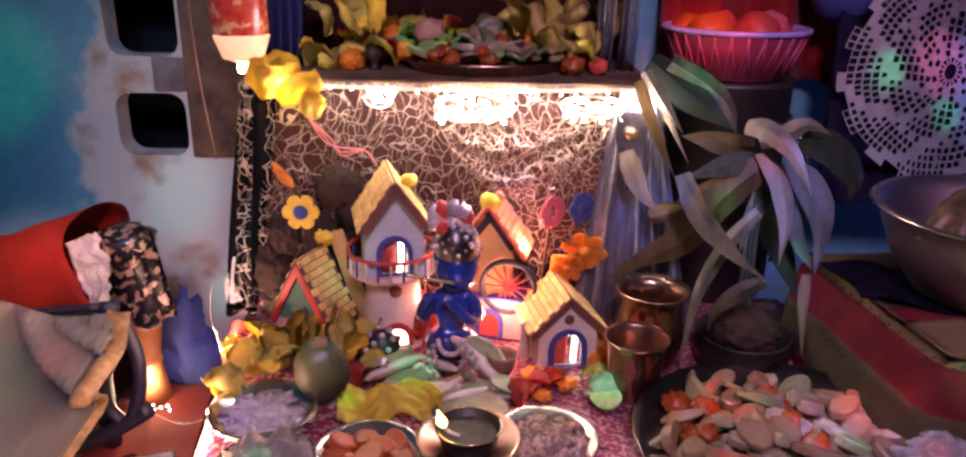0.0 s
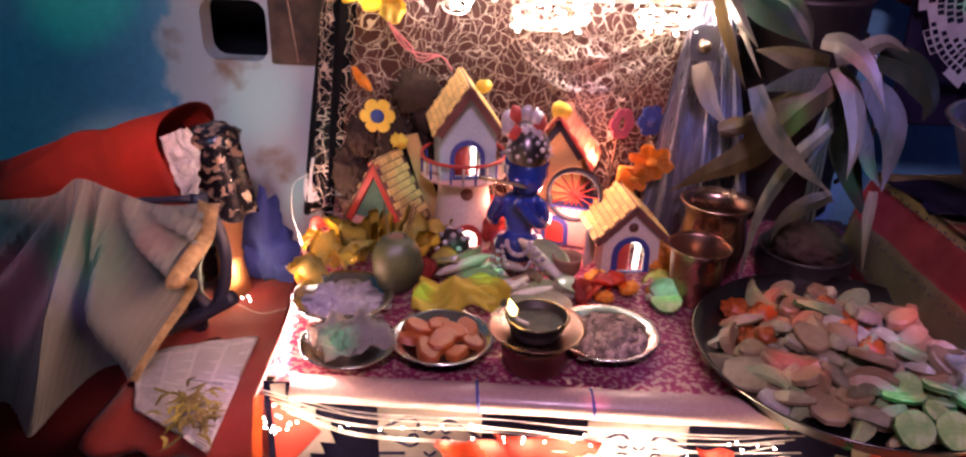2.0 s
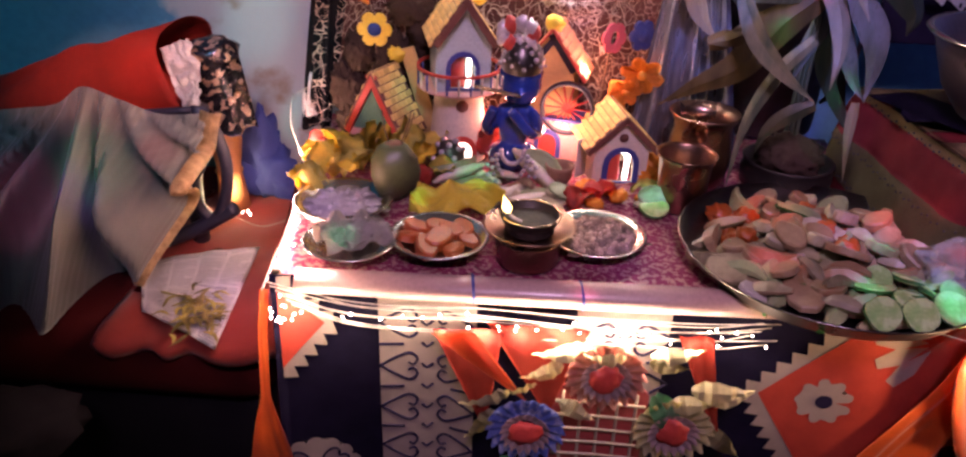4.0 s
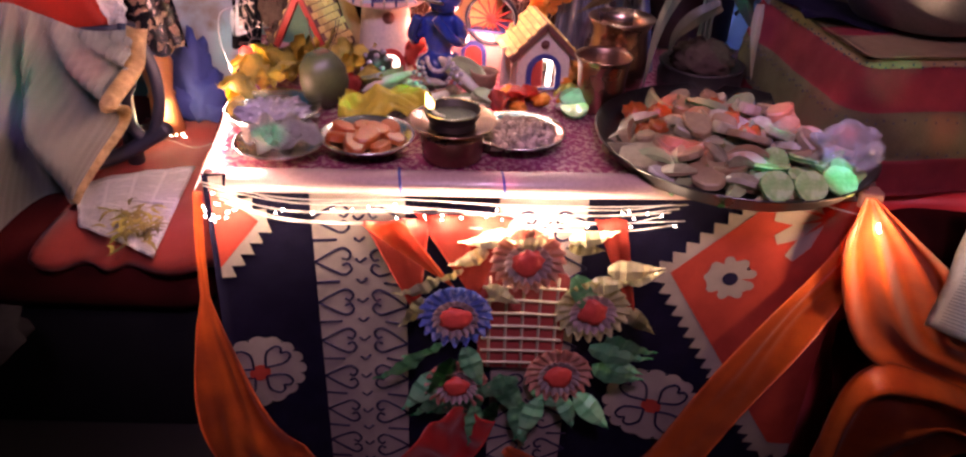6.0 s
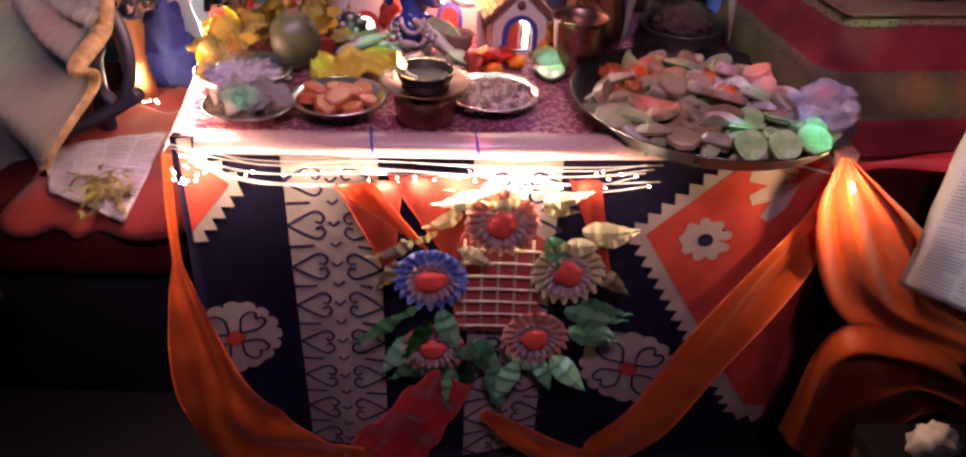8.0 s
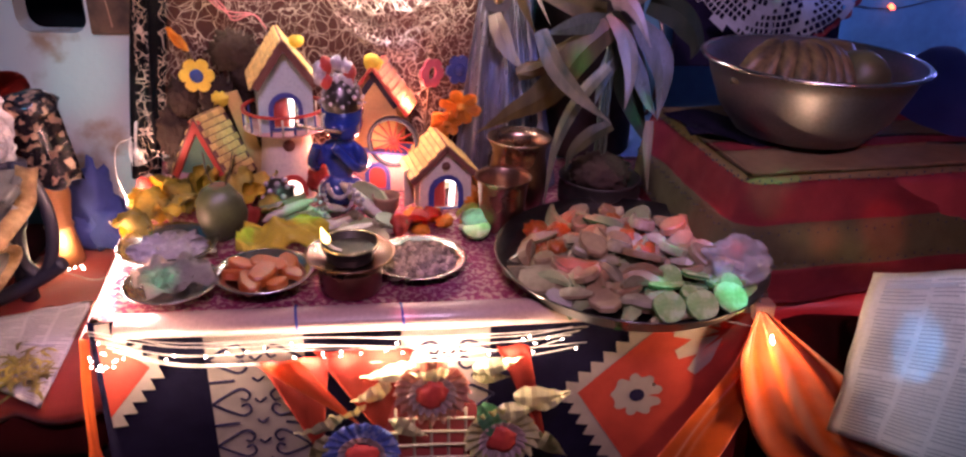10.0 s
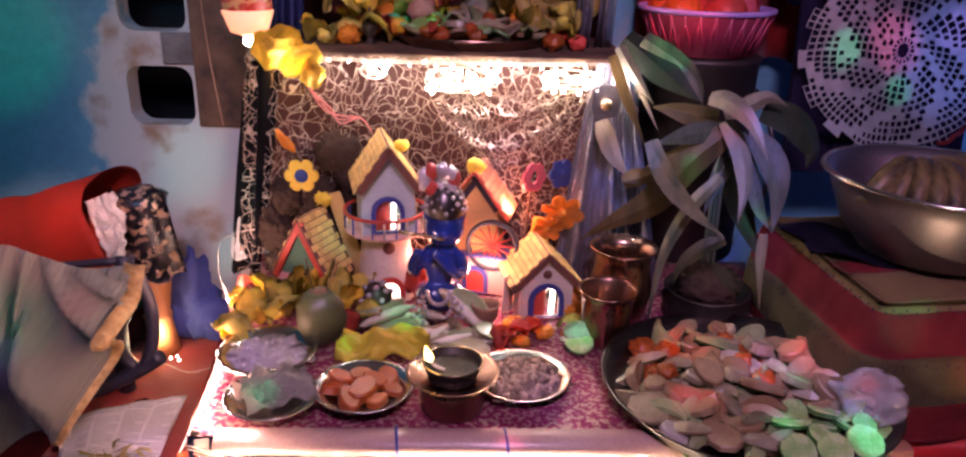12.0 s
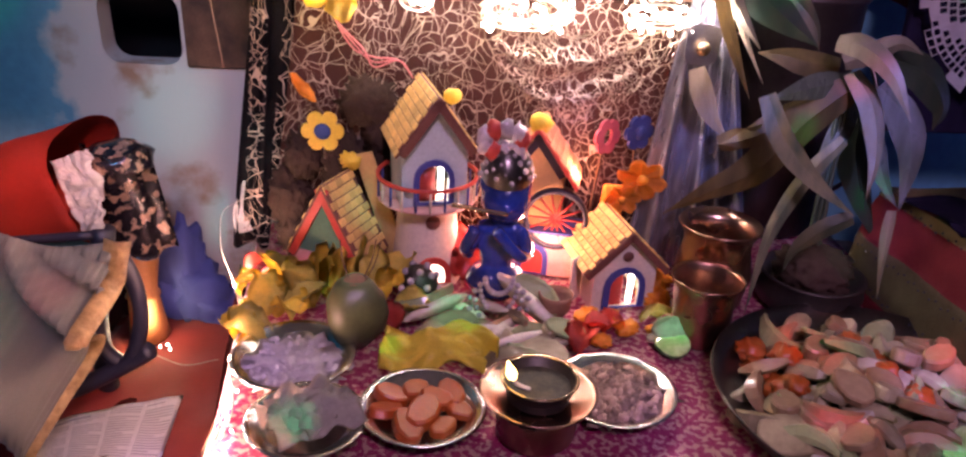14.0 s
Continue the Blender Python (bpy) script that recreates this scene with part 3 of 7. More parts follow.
def ribbon(points, width, thick=0.0012, normal=(0, -1, 0), steps=8, bm=None, fold=0.25, twist=0.0):
    """A leaf or scarf along a line: its width is a function of 0..1, with a fold along the middle."""
    line = smooth_path(points, steps)
    n0 = Vector(normal)

    def place(u, v):
        i = min(int(u * (len(line) - 1) + 0.5), len(line) - 1)
        d = (line[min(i + 1, len(line) - 1)] - line[max(i - 1, 0)]).normalized()
        s = d.cross(n0)
        s = s.normalized() if s.length > 1e-4 else Vector((1, 0, 0))
        if twist:
            s = Matrix.Rotation(twist * u, 3, d) @ s
        w = width(u) if callable(width) else width
        up = s.cross(d)
        return line[i] + s * (v - 0.5) * w + up * fold * w * (0.5 - abs(v - 0.5))

    return sheet(place, len(line) - 1, 4, thick, bm)


def blob(rx, ry, rz, at=(0, 0, 0), rough=0.1, seed=0.0, detail=2, bm=None, turn=None, freq=2.0):
    """An uneven rounded lump."""
    one = bmesh.new()
    bmesh.ops.create_icosphere(one, subdivisions=detail, radius=1)
    for v in one.verts:
        v.co *= 1 + rough * noise.noise(v.co * freq + Vector((seed * 7.3, seed * 3.1, seed)))
        v.co = Vector((v.co.x * rx, v.co.y * ry, v.co.z * rz))
    return merge(bm or bmesh.new(), one, Matrix.Translation(at) @ (turn or Matrix.Identity(4)))


def outline(points, thick, bm=None, m=None, bevel=0.0):
    """A flat shape from an outline in its own x, y, extruded by thick."""
    one = bmesh.new()
    f = one.faces.new([one.verts.new((x, y, 0)) for x, y in points])
    bmesh.ops.recalc_face_normals(one, faces=[f])
    top = bmesh.ops.extrude_face_region(one, geom=[f])
    bmesh.ops.translate(one, vec=(0, 0, thick), verts=[v for v in top["geom"] if isinstance(v, bmesh.types.BMVert)])
    bmesh.ops.recalc_face_normals(one, faces=one.faces[:])
    return merge(bm or bmesh.new(), one, m)


def rounded(w, h, r, steps=5, cx=0.0, cy=0.0):
    pts = []
    for x, y, a in ((w / 2 - r, h / 2 - r, 0), (-w / 2 + r, h / 2 - r, 90), (-w / 2 + r, -h / 2 + r, 180), (w / 2 - r, -h / 2 + r, 270)):
        pts += [(cx + x + r * math.cos(radians(a + 90 * i / steps)), cy + y + r * math.sin(radians(a + 90 * i / steps))) for i in range(steps + 1)]
    return pts


def pierced(outer, holes, thick, m=None, bm=None):
    """A plate with holes, extruded by thick along its own z."""
    one = bmesh.new()
    edges = []
    for loop in (outer, *holes):
        vs = [one.verts.new((x, y, 0)) for x, y in loop]
        edges += [one.edges.new((vs[i], vs[(i + 1) % len(vs)])) for i in range(len(vs))]
    bmesh.ops.triangle_fill(one, use_beauty=True, use_dissolve=False, edges=edges)
    top = bmesh.ops.extrude_face_region(one, geom=one.faces[:])
    bmesh.ops.translate(one, vec=(0, 0, thick), verts=[v for v in top["geom"] if isinstance(v, bmesh.types.BMVert)])
    bmesh.ops.recalc_face_normals(one, faces=one.faces[:])
    return merge(bm or bmesh.new(), one, m)


UPRIGHT = Matrix(((1, 0, 0, 0), (0, 0, -1, 0), (0, 1, 0, 0), (0, 0, 0, 1)))  # own x, y -> world x, z; own z -> world -y
T = 0.475  # table top

# ---- the room ----
FRONT, BACK = 0.650, 1.360
solo("floor", box(4.0, 4.4, 0.1, (0, -0.4, -0.13)), "floor", "worn cement floor, deep shade put into its colour", "floor", kind="structure", smooth=False)
solo("ceiling", box(4.0, 4.4, 0.1, (0, -0.4, 2.45)), "ceiling", "plain plaster ceiling in the dark", "ceiling", kind="structure", smooth=False)
holes = []
for cx in (-0.583, -0.375):
    for cz in (0.712, 0.896):
        holes.append(rounded(0.124 if cx < -0.5 else 0.17, 0.112 if cz < 0.8 else 0.128, 0.028, 5, cx, cz))
solo("wall_north", pierced([(-1.8, -0.08), (1.8, -0.08), (1.8, 2.4), (-1.8, 2.4)], holes, 0.05, Matrix.Translation((0, BACK + 0.05, 0)) @ UPRIGHT),
     "wall", "old blue limewashed wall, worn to plaster", "wall", kind="structure", smooth=False)
w = thing("window_1", "dark unglazed lattice window with rounded openings", "window", (-0.47, BACK + 0.06, 0.66), kind="structure")
part("mullion", box(0.085, 0.05, 0.42, (-0.008, 0.02, 0.2), 0.006), "rotwood", w, "stained brown wooden mullion")
# brown panel put over the wall where a recess lies
part("frame_post", box(0.105, 0.014, 0.40, (0.008, -0.061, 0.195), 0.004), "rotwood", w, "stained brown panel standing in for a recess")
# strip laid on the wall, its grey imitating shadow between the openings
part("frame_beam", box(0.30, 0.006, 0.058, (0.05, -0.063, 0.142), 0.002), "concrete", w, "grey weathered plaster strip with shadow in its colour")
# black sheet standing in for the unlit night beyond the openings
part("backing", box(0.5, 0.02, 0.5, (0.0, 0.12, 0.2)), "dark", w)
for name, at, size in (("wall_west", (-1.85, -0.4, 1.2), (0.1, 4.4, 2.5)), ("wall_east", (1.75, -0.4, 1.2), (0.1, 4.4, 2.5)), ("wall_south", (0, -2.65, 1.2), (4, 0.1, 2.5))):
    solo(name, box(*size, at), "plain_wall", "blue limewashed room wall", "wall", kind="structure", smooth=False)

# ---- table and its cloths ----
t = thing("low_table", "low dark wooden table under cloths", "table", (0.08, 0.9, 0))
part("tabletop", box(0.86, 0.50, 0.03, (0.03, 0.03, T - 0.022), 0.004), "wood", t)
for x in (-0.33, 0.38):
    for y in (-0.18, 0.22):
        part("leg", box(0.05, 0.05, T + 0.04, (x, y, (T - 0.04) / 2 - 0.04), 0.004), "wood", t)


def cover(u, v):
    x0 = -0.306 - 0.065 * v
    return Vector((x0 + (0.505 - x0) * u, 0.640 + 0.012 * u + 0.53 * v, T + 0.0022 * noise.noise((u * 9, v * 7, 0)) - 0.003))


solo("table_cover", sheet(cover, 40, 28, 0.004), "brocade", "magenta brocade table cover with gold pattern", "tablecloth")


def hang(x, z):
    """The front cloth's surface at x, z."""
    d = (T - z)
    return Vector((x, FRONT - 0.010 - 0.012 * d - 0.010 * math.sin(x * 17 + 1) * min(1, d * 4) - 0.004 * math.sin(x * 41 + z * 9) * min(1, d * 4), z))


cloth = thing("printed_bedspread", "navy and red printed cotton bedspread hanging off the table", "bedspread", (0, 0, 0))
part("ground_cloth", sheet(lambda u, v: hang(-0.31 + 0.83 * u, T - 0.004 - 0.54 * v) + Vector((0, 0.003, 0)), 60, 30, 0.002), "navy", cloth, "deep navy cotton")


def on_cloth(points, out=0.0025):
    """A printed shape: outline in x, z laid on the front cloth."""
    one = bmesh.new()
    one.faces.new([one.verts.new((x, z, 0)) for x, z in points])
    bmesh.ops.triangulate(one, faces=one.faces[:])
    for _ in range(7):
        long = [e for e in one.edges if e.calc_length() > 0.022]
        if not long:
            break
        bmesh.ops.subdivide_edges(one, edges=long, cuts=1)
        bmesh.ops.triangulate(one, faces=one.faces[:])
    for v in one.verts:
        v.co = hang(v.co.x, v.co.y) - Vector((0, out, 0))
    return one


def cloth_patch(x0, x1, z0, z1, out, nx=10, nz=24):
    return sheet(lambda u, v: hang(x0 + (x1 - x0) * u, z0 + (z1 - z0) * v) - Vector((0, out, 0)), nx, nz)


def petals(cx, cz, n, r0, r1, a0=0.0, width=0.5):
    pts = []
    for i in range(n * 8):
        a = 2 * math.pi * i / (n * 8) + a0
        r = r0 + (r1 - r0) * abs(math.cos(a * n / 2)) ** width
        pts.append((cx + r * math.cos(a), cz + r * math.sin(a)))
    return pts


part("cream_band", cloth_patch(-0.180, -0.062, T - 0.01, -0.06, 0.0026, 14), "cream", cloth, "cream printed band")
part("cream_band", cloth_patch(0.055, 0.165, T - 0.01, -0.06, 0.0026, 14), "cream", cloth, "cream printed band")
for x0 in (-0.180, 0.055):
    for i in range(8):
        z = 0.415 - i * 0.066
        for s, xc in ((1, x0 + 0.030), (-1, x0 + 0.088)):
            curl = [(xc - s * 0.030, z), (xc - s * 0.012, z + 0.012), (xc + s * 0.006, z + 0.021), (xc + s * 0.016, z + 0.013), (xc + s * 0.012, z + 0.003), (xc + s * 0.005, z + 0.006)]
            b = tube([hang(x, q) - Vector((0, 0.003, 0)) for x, q in curl], 0.0019, 4, steps=5)
            b = tube([hang(x, 2 * z - q) - Vector((0, 0.003, 0)) for x, q in curl], 0.0019, 4, bm=b, steps=5)
            part("scroll", b, "navy", cloth)
            part("bar", tube([hang(xc - s * 0.03, z - 0.033) - Vector((0, 0.003, 0)), hang(xc, z - 0.032) - Vector((0, 0.003, 0))], 0.0020, 4, steps=3), "navy", cloth)
        for dz in (0.0, -0.033):
            part("chevron", tube([hang(x0 + 0.052, z + dz + 0.005) - Vector((0, 0.003, 0)), hang(x0 + 0.058, z + dz - 0.001) - Vector((0, 0.003, 0)), hang(x0 + 0.066, z + dz + 0.007) - Vector((0, 0.003, 0))], 0.0017, 4, steps=2), "navy", cloth)
for flip in (0, 1):
    if flip:
        dia = [(-0.30, 0.46), (-0.245, 0.41), (-0.30, 0.34)]
        saw = [(-0.30, 0.47), (-0.235, 0.41), (-0.30, 0.325)]
    else:
        dia = [(0.282, 0.350), (0.395, 0.465), (0.515, 0.465), (0.515, 0.045), (0.475, 0.055)]
        saw = [(0.268, 0.350), (0.388, 0.470), (0.515, 0.470), (0.515, 0.02), (0.465, 0.035)]
    zig = []
    for i in range(len(saw)):
        a, b = Vector(saw[i]), Vector(saw[(i + 1) % len(saw)])
        count = max(1, int((b - a).length / 0.020))
        nrm = Vector(((b - a).y, -(b - a).x)).normalized()
        edge_of_cloth = abs(a.x - b.x) < 1e-6
        for j in range(count):
            zig.append(tuple(a.lerp(b, j / count)))
            if not edge_of_cloth:
                zig.append(tuple(a.lerp(b, (j + 0.5) / count) + nrm * -0.014))
    part("saw_border", on_cloth(zig, 0.0024), "cream", cloth, "cream saw-tooth border")
    part("red_diamond", on_cloth(dia, 0.0036), "redcloth", cloth, "red printed diamond")
daisy = [(0.360 + r * math.cos(a), 0.347 + r * math.sin(a)) for i in range(64) for a in (2 * math.pi * i / 64,) for r in (0.014 + 0.020 * abs(math.sin(a * 4.5)) ** 0.4,)]
part("daisy", on_cloth(daisy, 0.0048), "cream", cloth, "white printed daisy")
part("daisy_eye", on_cloth([(0.360 + 0.010 * math.cos(a), 0.347 + 0.010 * math.sin(a)) for a in (math.pi * i / 8 for i in range(16))], 0.0060), "navy", cloth)
for px, pz, n in ((0.470, 0.440, 10),):
    for i in range(4):
        a = radians(150 + i * 28)
        c, d = (px + 0.012 * math.cos(a), pz + 0.012 * math.sin(a)), (px + 0.072 * math.cos(a), pz + 0.072 * math.sin(a))
        s = (-math.sin(a) * 0.012, math.cos(a) * 0.012)
        shape = [c, (c[0] * 0.45 + d[0] * 0.55 + s[0], c[1] * 0.45 + d[1] * 0.55 + s[1]), (d[0] + s[0] * 0.6, d[1] + s[1] * 0.6), d, (d[0] - s[0] * 0.6, d[1] - s[1] * 0.6), (c[0] * 0.45 + d[0] * 0.55 - s[0], c[1] * 0.45 + d[1] * 0.55 - s[1])]
        part("petal_print", on_cloth(shape, 0.0048), "cream", cloth)
for cx, cz, R in ((0.292, 0.115, 0.070), (-0.268, 0.165, 0.062)):
    part("scalloped_rosette", on_cloth(petals(cx, cz, 16, R * 0.86, R, 0, 0.5), 0.0032), "cream", cloth, "cream scalloped rosette")
    for i in range(4):
        a = math.pi / 4 + i * math.pi / 2
        heart = [(0.2, 0), (0.55, 0.28), (0.85, 0.26), (0.9, 0.1), (0.78, 0), (0.9, -0.1), (0.85, -0.26), (0.55, -0.28), (0.2, 0)]
        b = tube([hang(cx + R * 0.85 * (p * math.cos(a) - q * math.sin(a)), cz + R * 0.85 * (p * math.sin(a) + q * math.cos(a))) - Vector((0, 0.004, 0)) for p, q in heart], 0.0018, 4, steps=4)
        part("heart_print", b, "navy", cloth)
    part("rosette_eye", on_cloth([(cx + 0.014 * math.cos(a), cz + 0.014 * math.sin(a)) for a in (math.pi * i / 6 for i in range(12))], 0.0046), "redcloth", cloth)

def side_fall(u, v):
    """The cover's side, hanging from the table's open edge, coloured dark for shade."""
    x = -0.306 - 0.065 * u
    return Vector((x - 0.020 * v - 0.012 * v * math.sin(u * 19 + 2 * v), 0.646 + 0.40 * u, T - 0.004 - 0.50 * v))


solo("side_valance", sheet(side_fall, 40, 20, 0.003), "maroon", "maroon cloth hanging down the table's open side, darkened for shade", "tablecloth")

# rolled paper along the front edge, tied with thread
roll = thing("paper_roll", "pale pink rolled paper tied with blue thread along the table edge", "roll", (0.0, 0.641, T - 0.006))
part("tube", merge(bmesh.new(), lathe([(0.0, -0.300), (0.0160, -0.300), (0.0172, -0.1), (0.0176, 0.1), (0.0165, 0.29), (0.0, 0.29)], 20, wobble=0.03),
                   pose(0.025, 0, 0.001, 0, 89, 0) @ Matrix.Diagonal((0.85, 1.15, 1, 1))), "roll", roll)
for x in (-0.068, 0.057):
    part("thread", merge(bmesh.new(), lathe([(0.0180, -0.0018), (0.0192, 0), (0.0180, 0.0018)], 20), pose(x, 0, 0.001, 0, 86, 6) @ Matrix.Diagonal((0.85, 1.15, 1, 1))), "bluepaint", roll, "dark blue thread")


def bulb_mesh():
    return merge(lathe([(0.0, -0.004), (0.0022, -0.0035), (0.0024, 0.0), (0.0, 0.004)], 8), bmesh.new())


def light_string(label, cables, bulbs, material="wire", radius=0.0008, lit="bulb", size=0.5):
    s = thing("fairy_light_string", label, "fairy lights", cables[0][0], group="fairy lights")
    base = Vector(cables[0][0])
    for c in cables:
        part("cable", tube([Vector(p) - base for p in c], radius, 5, steps=6), material, s)
    first = None
    for p in bulbs:
        ob = part("bulb", bulb_mesh(), lit, s) if first is None else first.copy()
        if first is not None:
            scene.collection.objects.link(ob)
        first = first or ob
        ob.matrix_basis = Matrix.Translation(Vector(p) - base) @ Euler((random.uniform(0, 3), random.uniform(0, 3), 0)).to_matrix().to_4x4() @ Matrix.Diagonal((size, size, size, 1))
    return s


rnd = random.Random(4)
cables = []
for k in range(7):
    z = 0.454 - 0.0058 * (k % 6)
    cables.append([(-0.312 + 0.006 * k, 0.632, z + 0.012), (-0.2, 0.622 - 0.002 * (k % 3), z - rnd.uniform(0, 0.008)), (-0.06, 0.620, z - rnd.uniform(-0.004, 0.010)),
                   (0.08, 0.621 - 0.002 * (k % 2), z - rnd.uniform(-0.004, 0.009)), (0.2, 0.622, z - rnd.uniform(-0.002, 0.007)), (0.285 - 0.01 * (k % 4), 0.628, z + 0.003)])
front_bulbs = [(rnd.uniform(-0.31, 0.27), 0.612, 0.443 + rnd.uniform(-0.013, 0.012)) for _ in range(30)]
front_bulbs += [(-0.285 + rnd.uniform(-0.02, 0.02), 0.616, 0.440 + rnd.uniform(-0.02, 0.02)) for _ in range(12)]
light_string("warm white fairy light string bundled along the table front", cables, front_bulbs, size=0.38)
side = [[(-0.318, 0.636, 0.452), (-0.312 + 0.004 * k, 0.72, 0.480), (-0.322, 0.80, 0.481 + 0.002 * k), (-0.336 + 0.003 * k, 0.90, 0.481), (-0.360, 0.965, 0.490)] for k in range(4)]
side.append([(-0.360, 0.965, 0.490), (-0.376, 0.985, 0.52), (-0.382, 1.02, 0.552), (-0.372, 1.06, 0.553), (-0.352, 1.075, 0.556)])
light_string("warm fairy light string along the table's open side", side,
             [(-0.312 - 0.13 * (y - 0.64) + rnd.uniform(-0.006, 0.006) + 0.020, y, 0.480 + rnd.uniform(0, 0.006)) for y in (0.645, 0.66, 0.67, 0.69, 0.70, 0.72, 0.73, 0.75, 0.77, 0.80, 0.83, 0.87, 0.91, 0.955, 0.96, 0.965)], size=0.34)
light_string("warm fairy light string wound along the altar's front edge",
             [[(-0.30, 1.082, 0.838 - 0.003 * k), (-0.1, 1.068, 0.835 - 0.003 * k), (0.08, 1.068, 0.836 - 0.003 * k), (0.245, 1.078, 0.839 - 0.002 * k)] for k in range(2)],
             [(-0.27 + 0.022 * i + rnd.uniform(-0.008, 0.008), 1.064, 0.833 + rnd.uniform(-0.003, 0.003)) for i in range(24)])


def hank(x0, x1, z, drop, turns, count):
    """A loosely coiled hank of the light string hung below the edge."""
    loops = []
    for k in range(turns):
        c, r = (x0 + x1) / 2 + rnd.uniform(-0.006, 0.006), (x1 - x0) / 2 * rnd.uniform(0.75, 1.05)
        d = drop * rnd.uniform(0.6, 1.1)
        loops.append([(c + r * math.cos(q), 1.060 + rnd.uniform(-0.006, 0.004), z - d / 2 + d / 2 * math.sin(q)) for q in (k + math.pi * j / 4 for j in range(9))])
    light_string("coiled hank of warm fairy lights below the altar's edge", loops,
                 [(rnd.uniform(x0, x1), 1.054 + rnd.uniform(-0.006, 0.004), z - drop * rnd.random()) for _ in range(count)], size=1.15)


hank(-0.155, -0.115, 0.832, 0.022, 3, 8)
hank(-0.065, 0.045, 0.830, 0.036, 8, 34)
hank(0.115, 0.200, 0.830, 0.032, 6, 22)

# ---- raised altar with its net ----
a = thing("raised_altar", "raised altar box covered in dark maroon cloth", "altar", (-0.04, 1.22, T))
part("body", box(0.60, 0.20, 0.345, (0, 0.02, 0.1725), 0.006), "dark_maroon", a)
part("top_board", box(0.58, 0.26, 0.014, (0, 0.002, 0.360), 0.003), "rotwood", a)


def net_fold(u, v, lift=0.0):
    x = -0.338 + 0.603 * u - 0.036 * v * (1 - u)
    z = 0.838 - 0.365 * v
    y = 1.098 + 0.004 * math.sin(u * 40) - lift - 0.018 * v
    sag = 0.02 * math.sin(u * math.pi * 3 + 0.6) * math.sin(v * 3)
    return Vector((x, y + sag * 0.4 + 0.006 * noise.noise((u * 14, v * 3, 2)), z))


solo("web_net_drape", sheet(lambda u, v: net_fold(u, v, 0.012), 60, 30), "net", "pale web-patterned net draped over the altar front", "net curtain")


def bunched(u, v):
    """A gathered swag of the same net, hung from the edge's middle to one side."""
    x = -0.06 + 0.27 * u
    drop = 0.035 + 0.085 * math.sin(math.pi * (0.15 + 0.85 * u)) ** 1.2
    z = 0.825 - drop * (0.25 + v)
    return Vector((x + 0.05 * v * (0.5 - u), 1.070 - 0.016 * math.sin(v * 16 + u * 5) * 0.6 - 0.01 * v, z))


solo("net_swag", sheet(bunched, 40, 24), "net", "gathered pale net swag below the altar's edge", "net curtain")


def foil_panel(u, v):
    """Gauze pinned at its top and fanning out in pleats."""
    wide = 0.045 + 0.135 * v ** 0.8
    x = 0.212 + wide * (u - 0.42)
    return Vector((x, 1.070 - (0.006 + 0.014 * v) * math.cos(u * 26 + 1.5 * math.sin(u * 9)) - 0.030 * v, 0.838 - 0.36 * v))


f = thing("silver_gauze_curtain", "pleated silvery gauze curtain pinned beside the altar", "curtain", (0, 0, 0))
part("pleats", sheet(foil_panel, 84, 18), "tinsel", f)
part("rosette", merge(bmesh.new(), lathe([(0.0, 0.006), (0.006, 0.005), (0.009, 0.0), (0.0, 0.0)], 16), pose(0.209, 1.046, 0.781, 90, 0, 0)), "brass", f, "small gold button")
part("plate", merge(bmesh.new(), outline(rounded(0.042, 0.050, 0.012), 0.002), pose(0.209, 1.054, 0.785) @ UPRIGHT), "basin_steel", f, "silver plate", smooth=False)


# ---- toy houses ----
def roof_tiles(parent, m, w, l, rows, cols, material="strawroof"):
    """One roof slope in its own x (along the ridge), y (down the slope), with raised staggered tiles."""
    slab = merge(bmesh.new(), box(w, l, 0.003, (0, -l / 2, 0), 0.0006, segments=1), m)
    part("roof_slab", slab, "roofline" if material == "strawroof" else "redpaint", parent)
    tw, tl = w / cols, l / rows
    shared = link_mesh("roof_tile", box(tw * 0.91, tl * 0.89, 0.0020, (0, 0, 0), 0.0006, segments=1), material, False)
    first = True
    for r in range(rows):
        for c in range(cols):
            x = -w / 2 + (c + 0.5 + (0.5 if r % 2 else 0)) * tw
            if x > w / 2 - tw * 0.4:
                continue
            ob = shared if first else shared.copy()
            if not first:
                scene.collection.objects.link(ob)
            first = False
            ob.parent = parent
            ob.matrix_basis = m @ pose(x, -(r + 0.5) * tl, 0.0022, random.uniform(-1.5, 1.5), 0, random.uniform(-1.5, 1.5))


def arch(w, h, n=8):
    r = w / 2
    return [(-r, 0), (r, 0)] + [(r * math.cos(math.pi * i / n), h - r + r * math.sin(math.pi * i / n)) for i in range(n + 1)]


def gable(w, h, g):
    return [(-w / 2, 0), (w / 2, 0), (w / 2, h), (0, h + g), (-w / 2, h)]


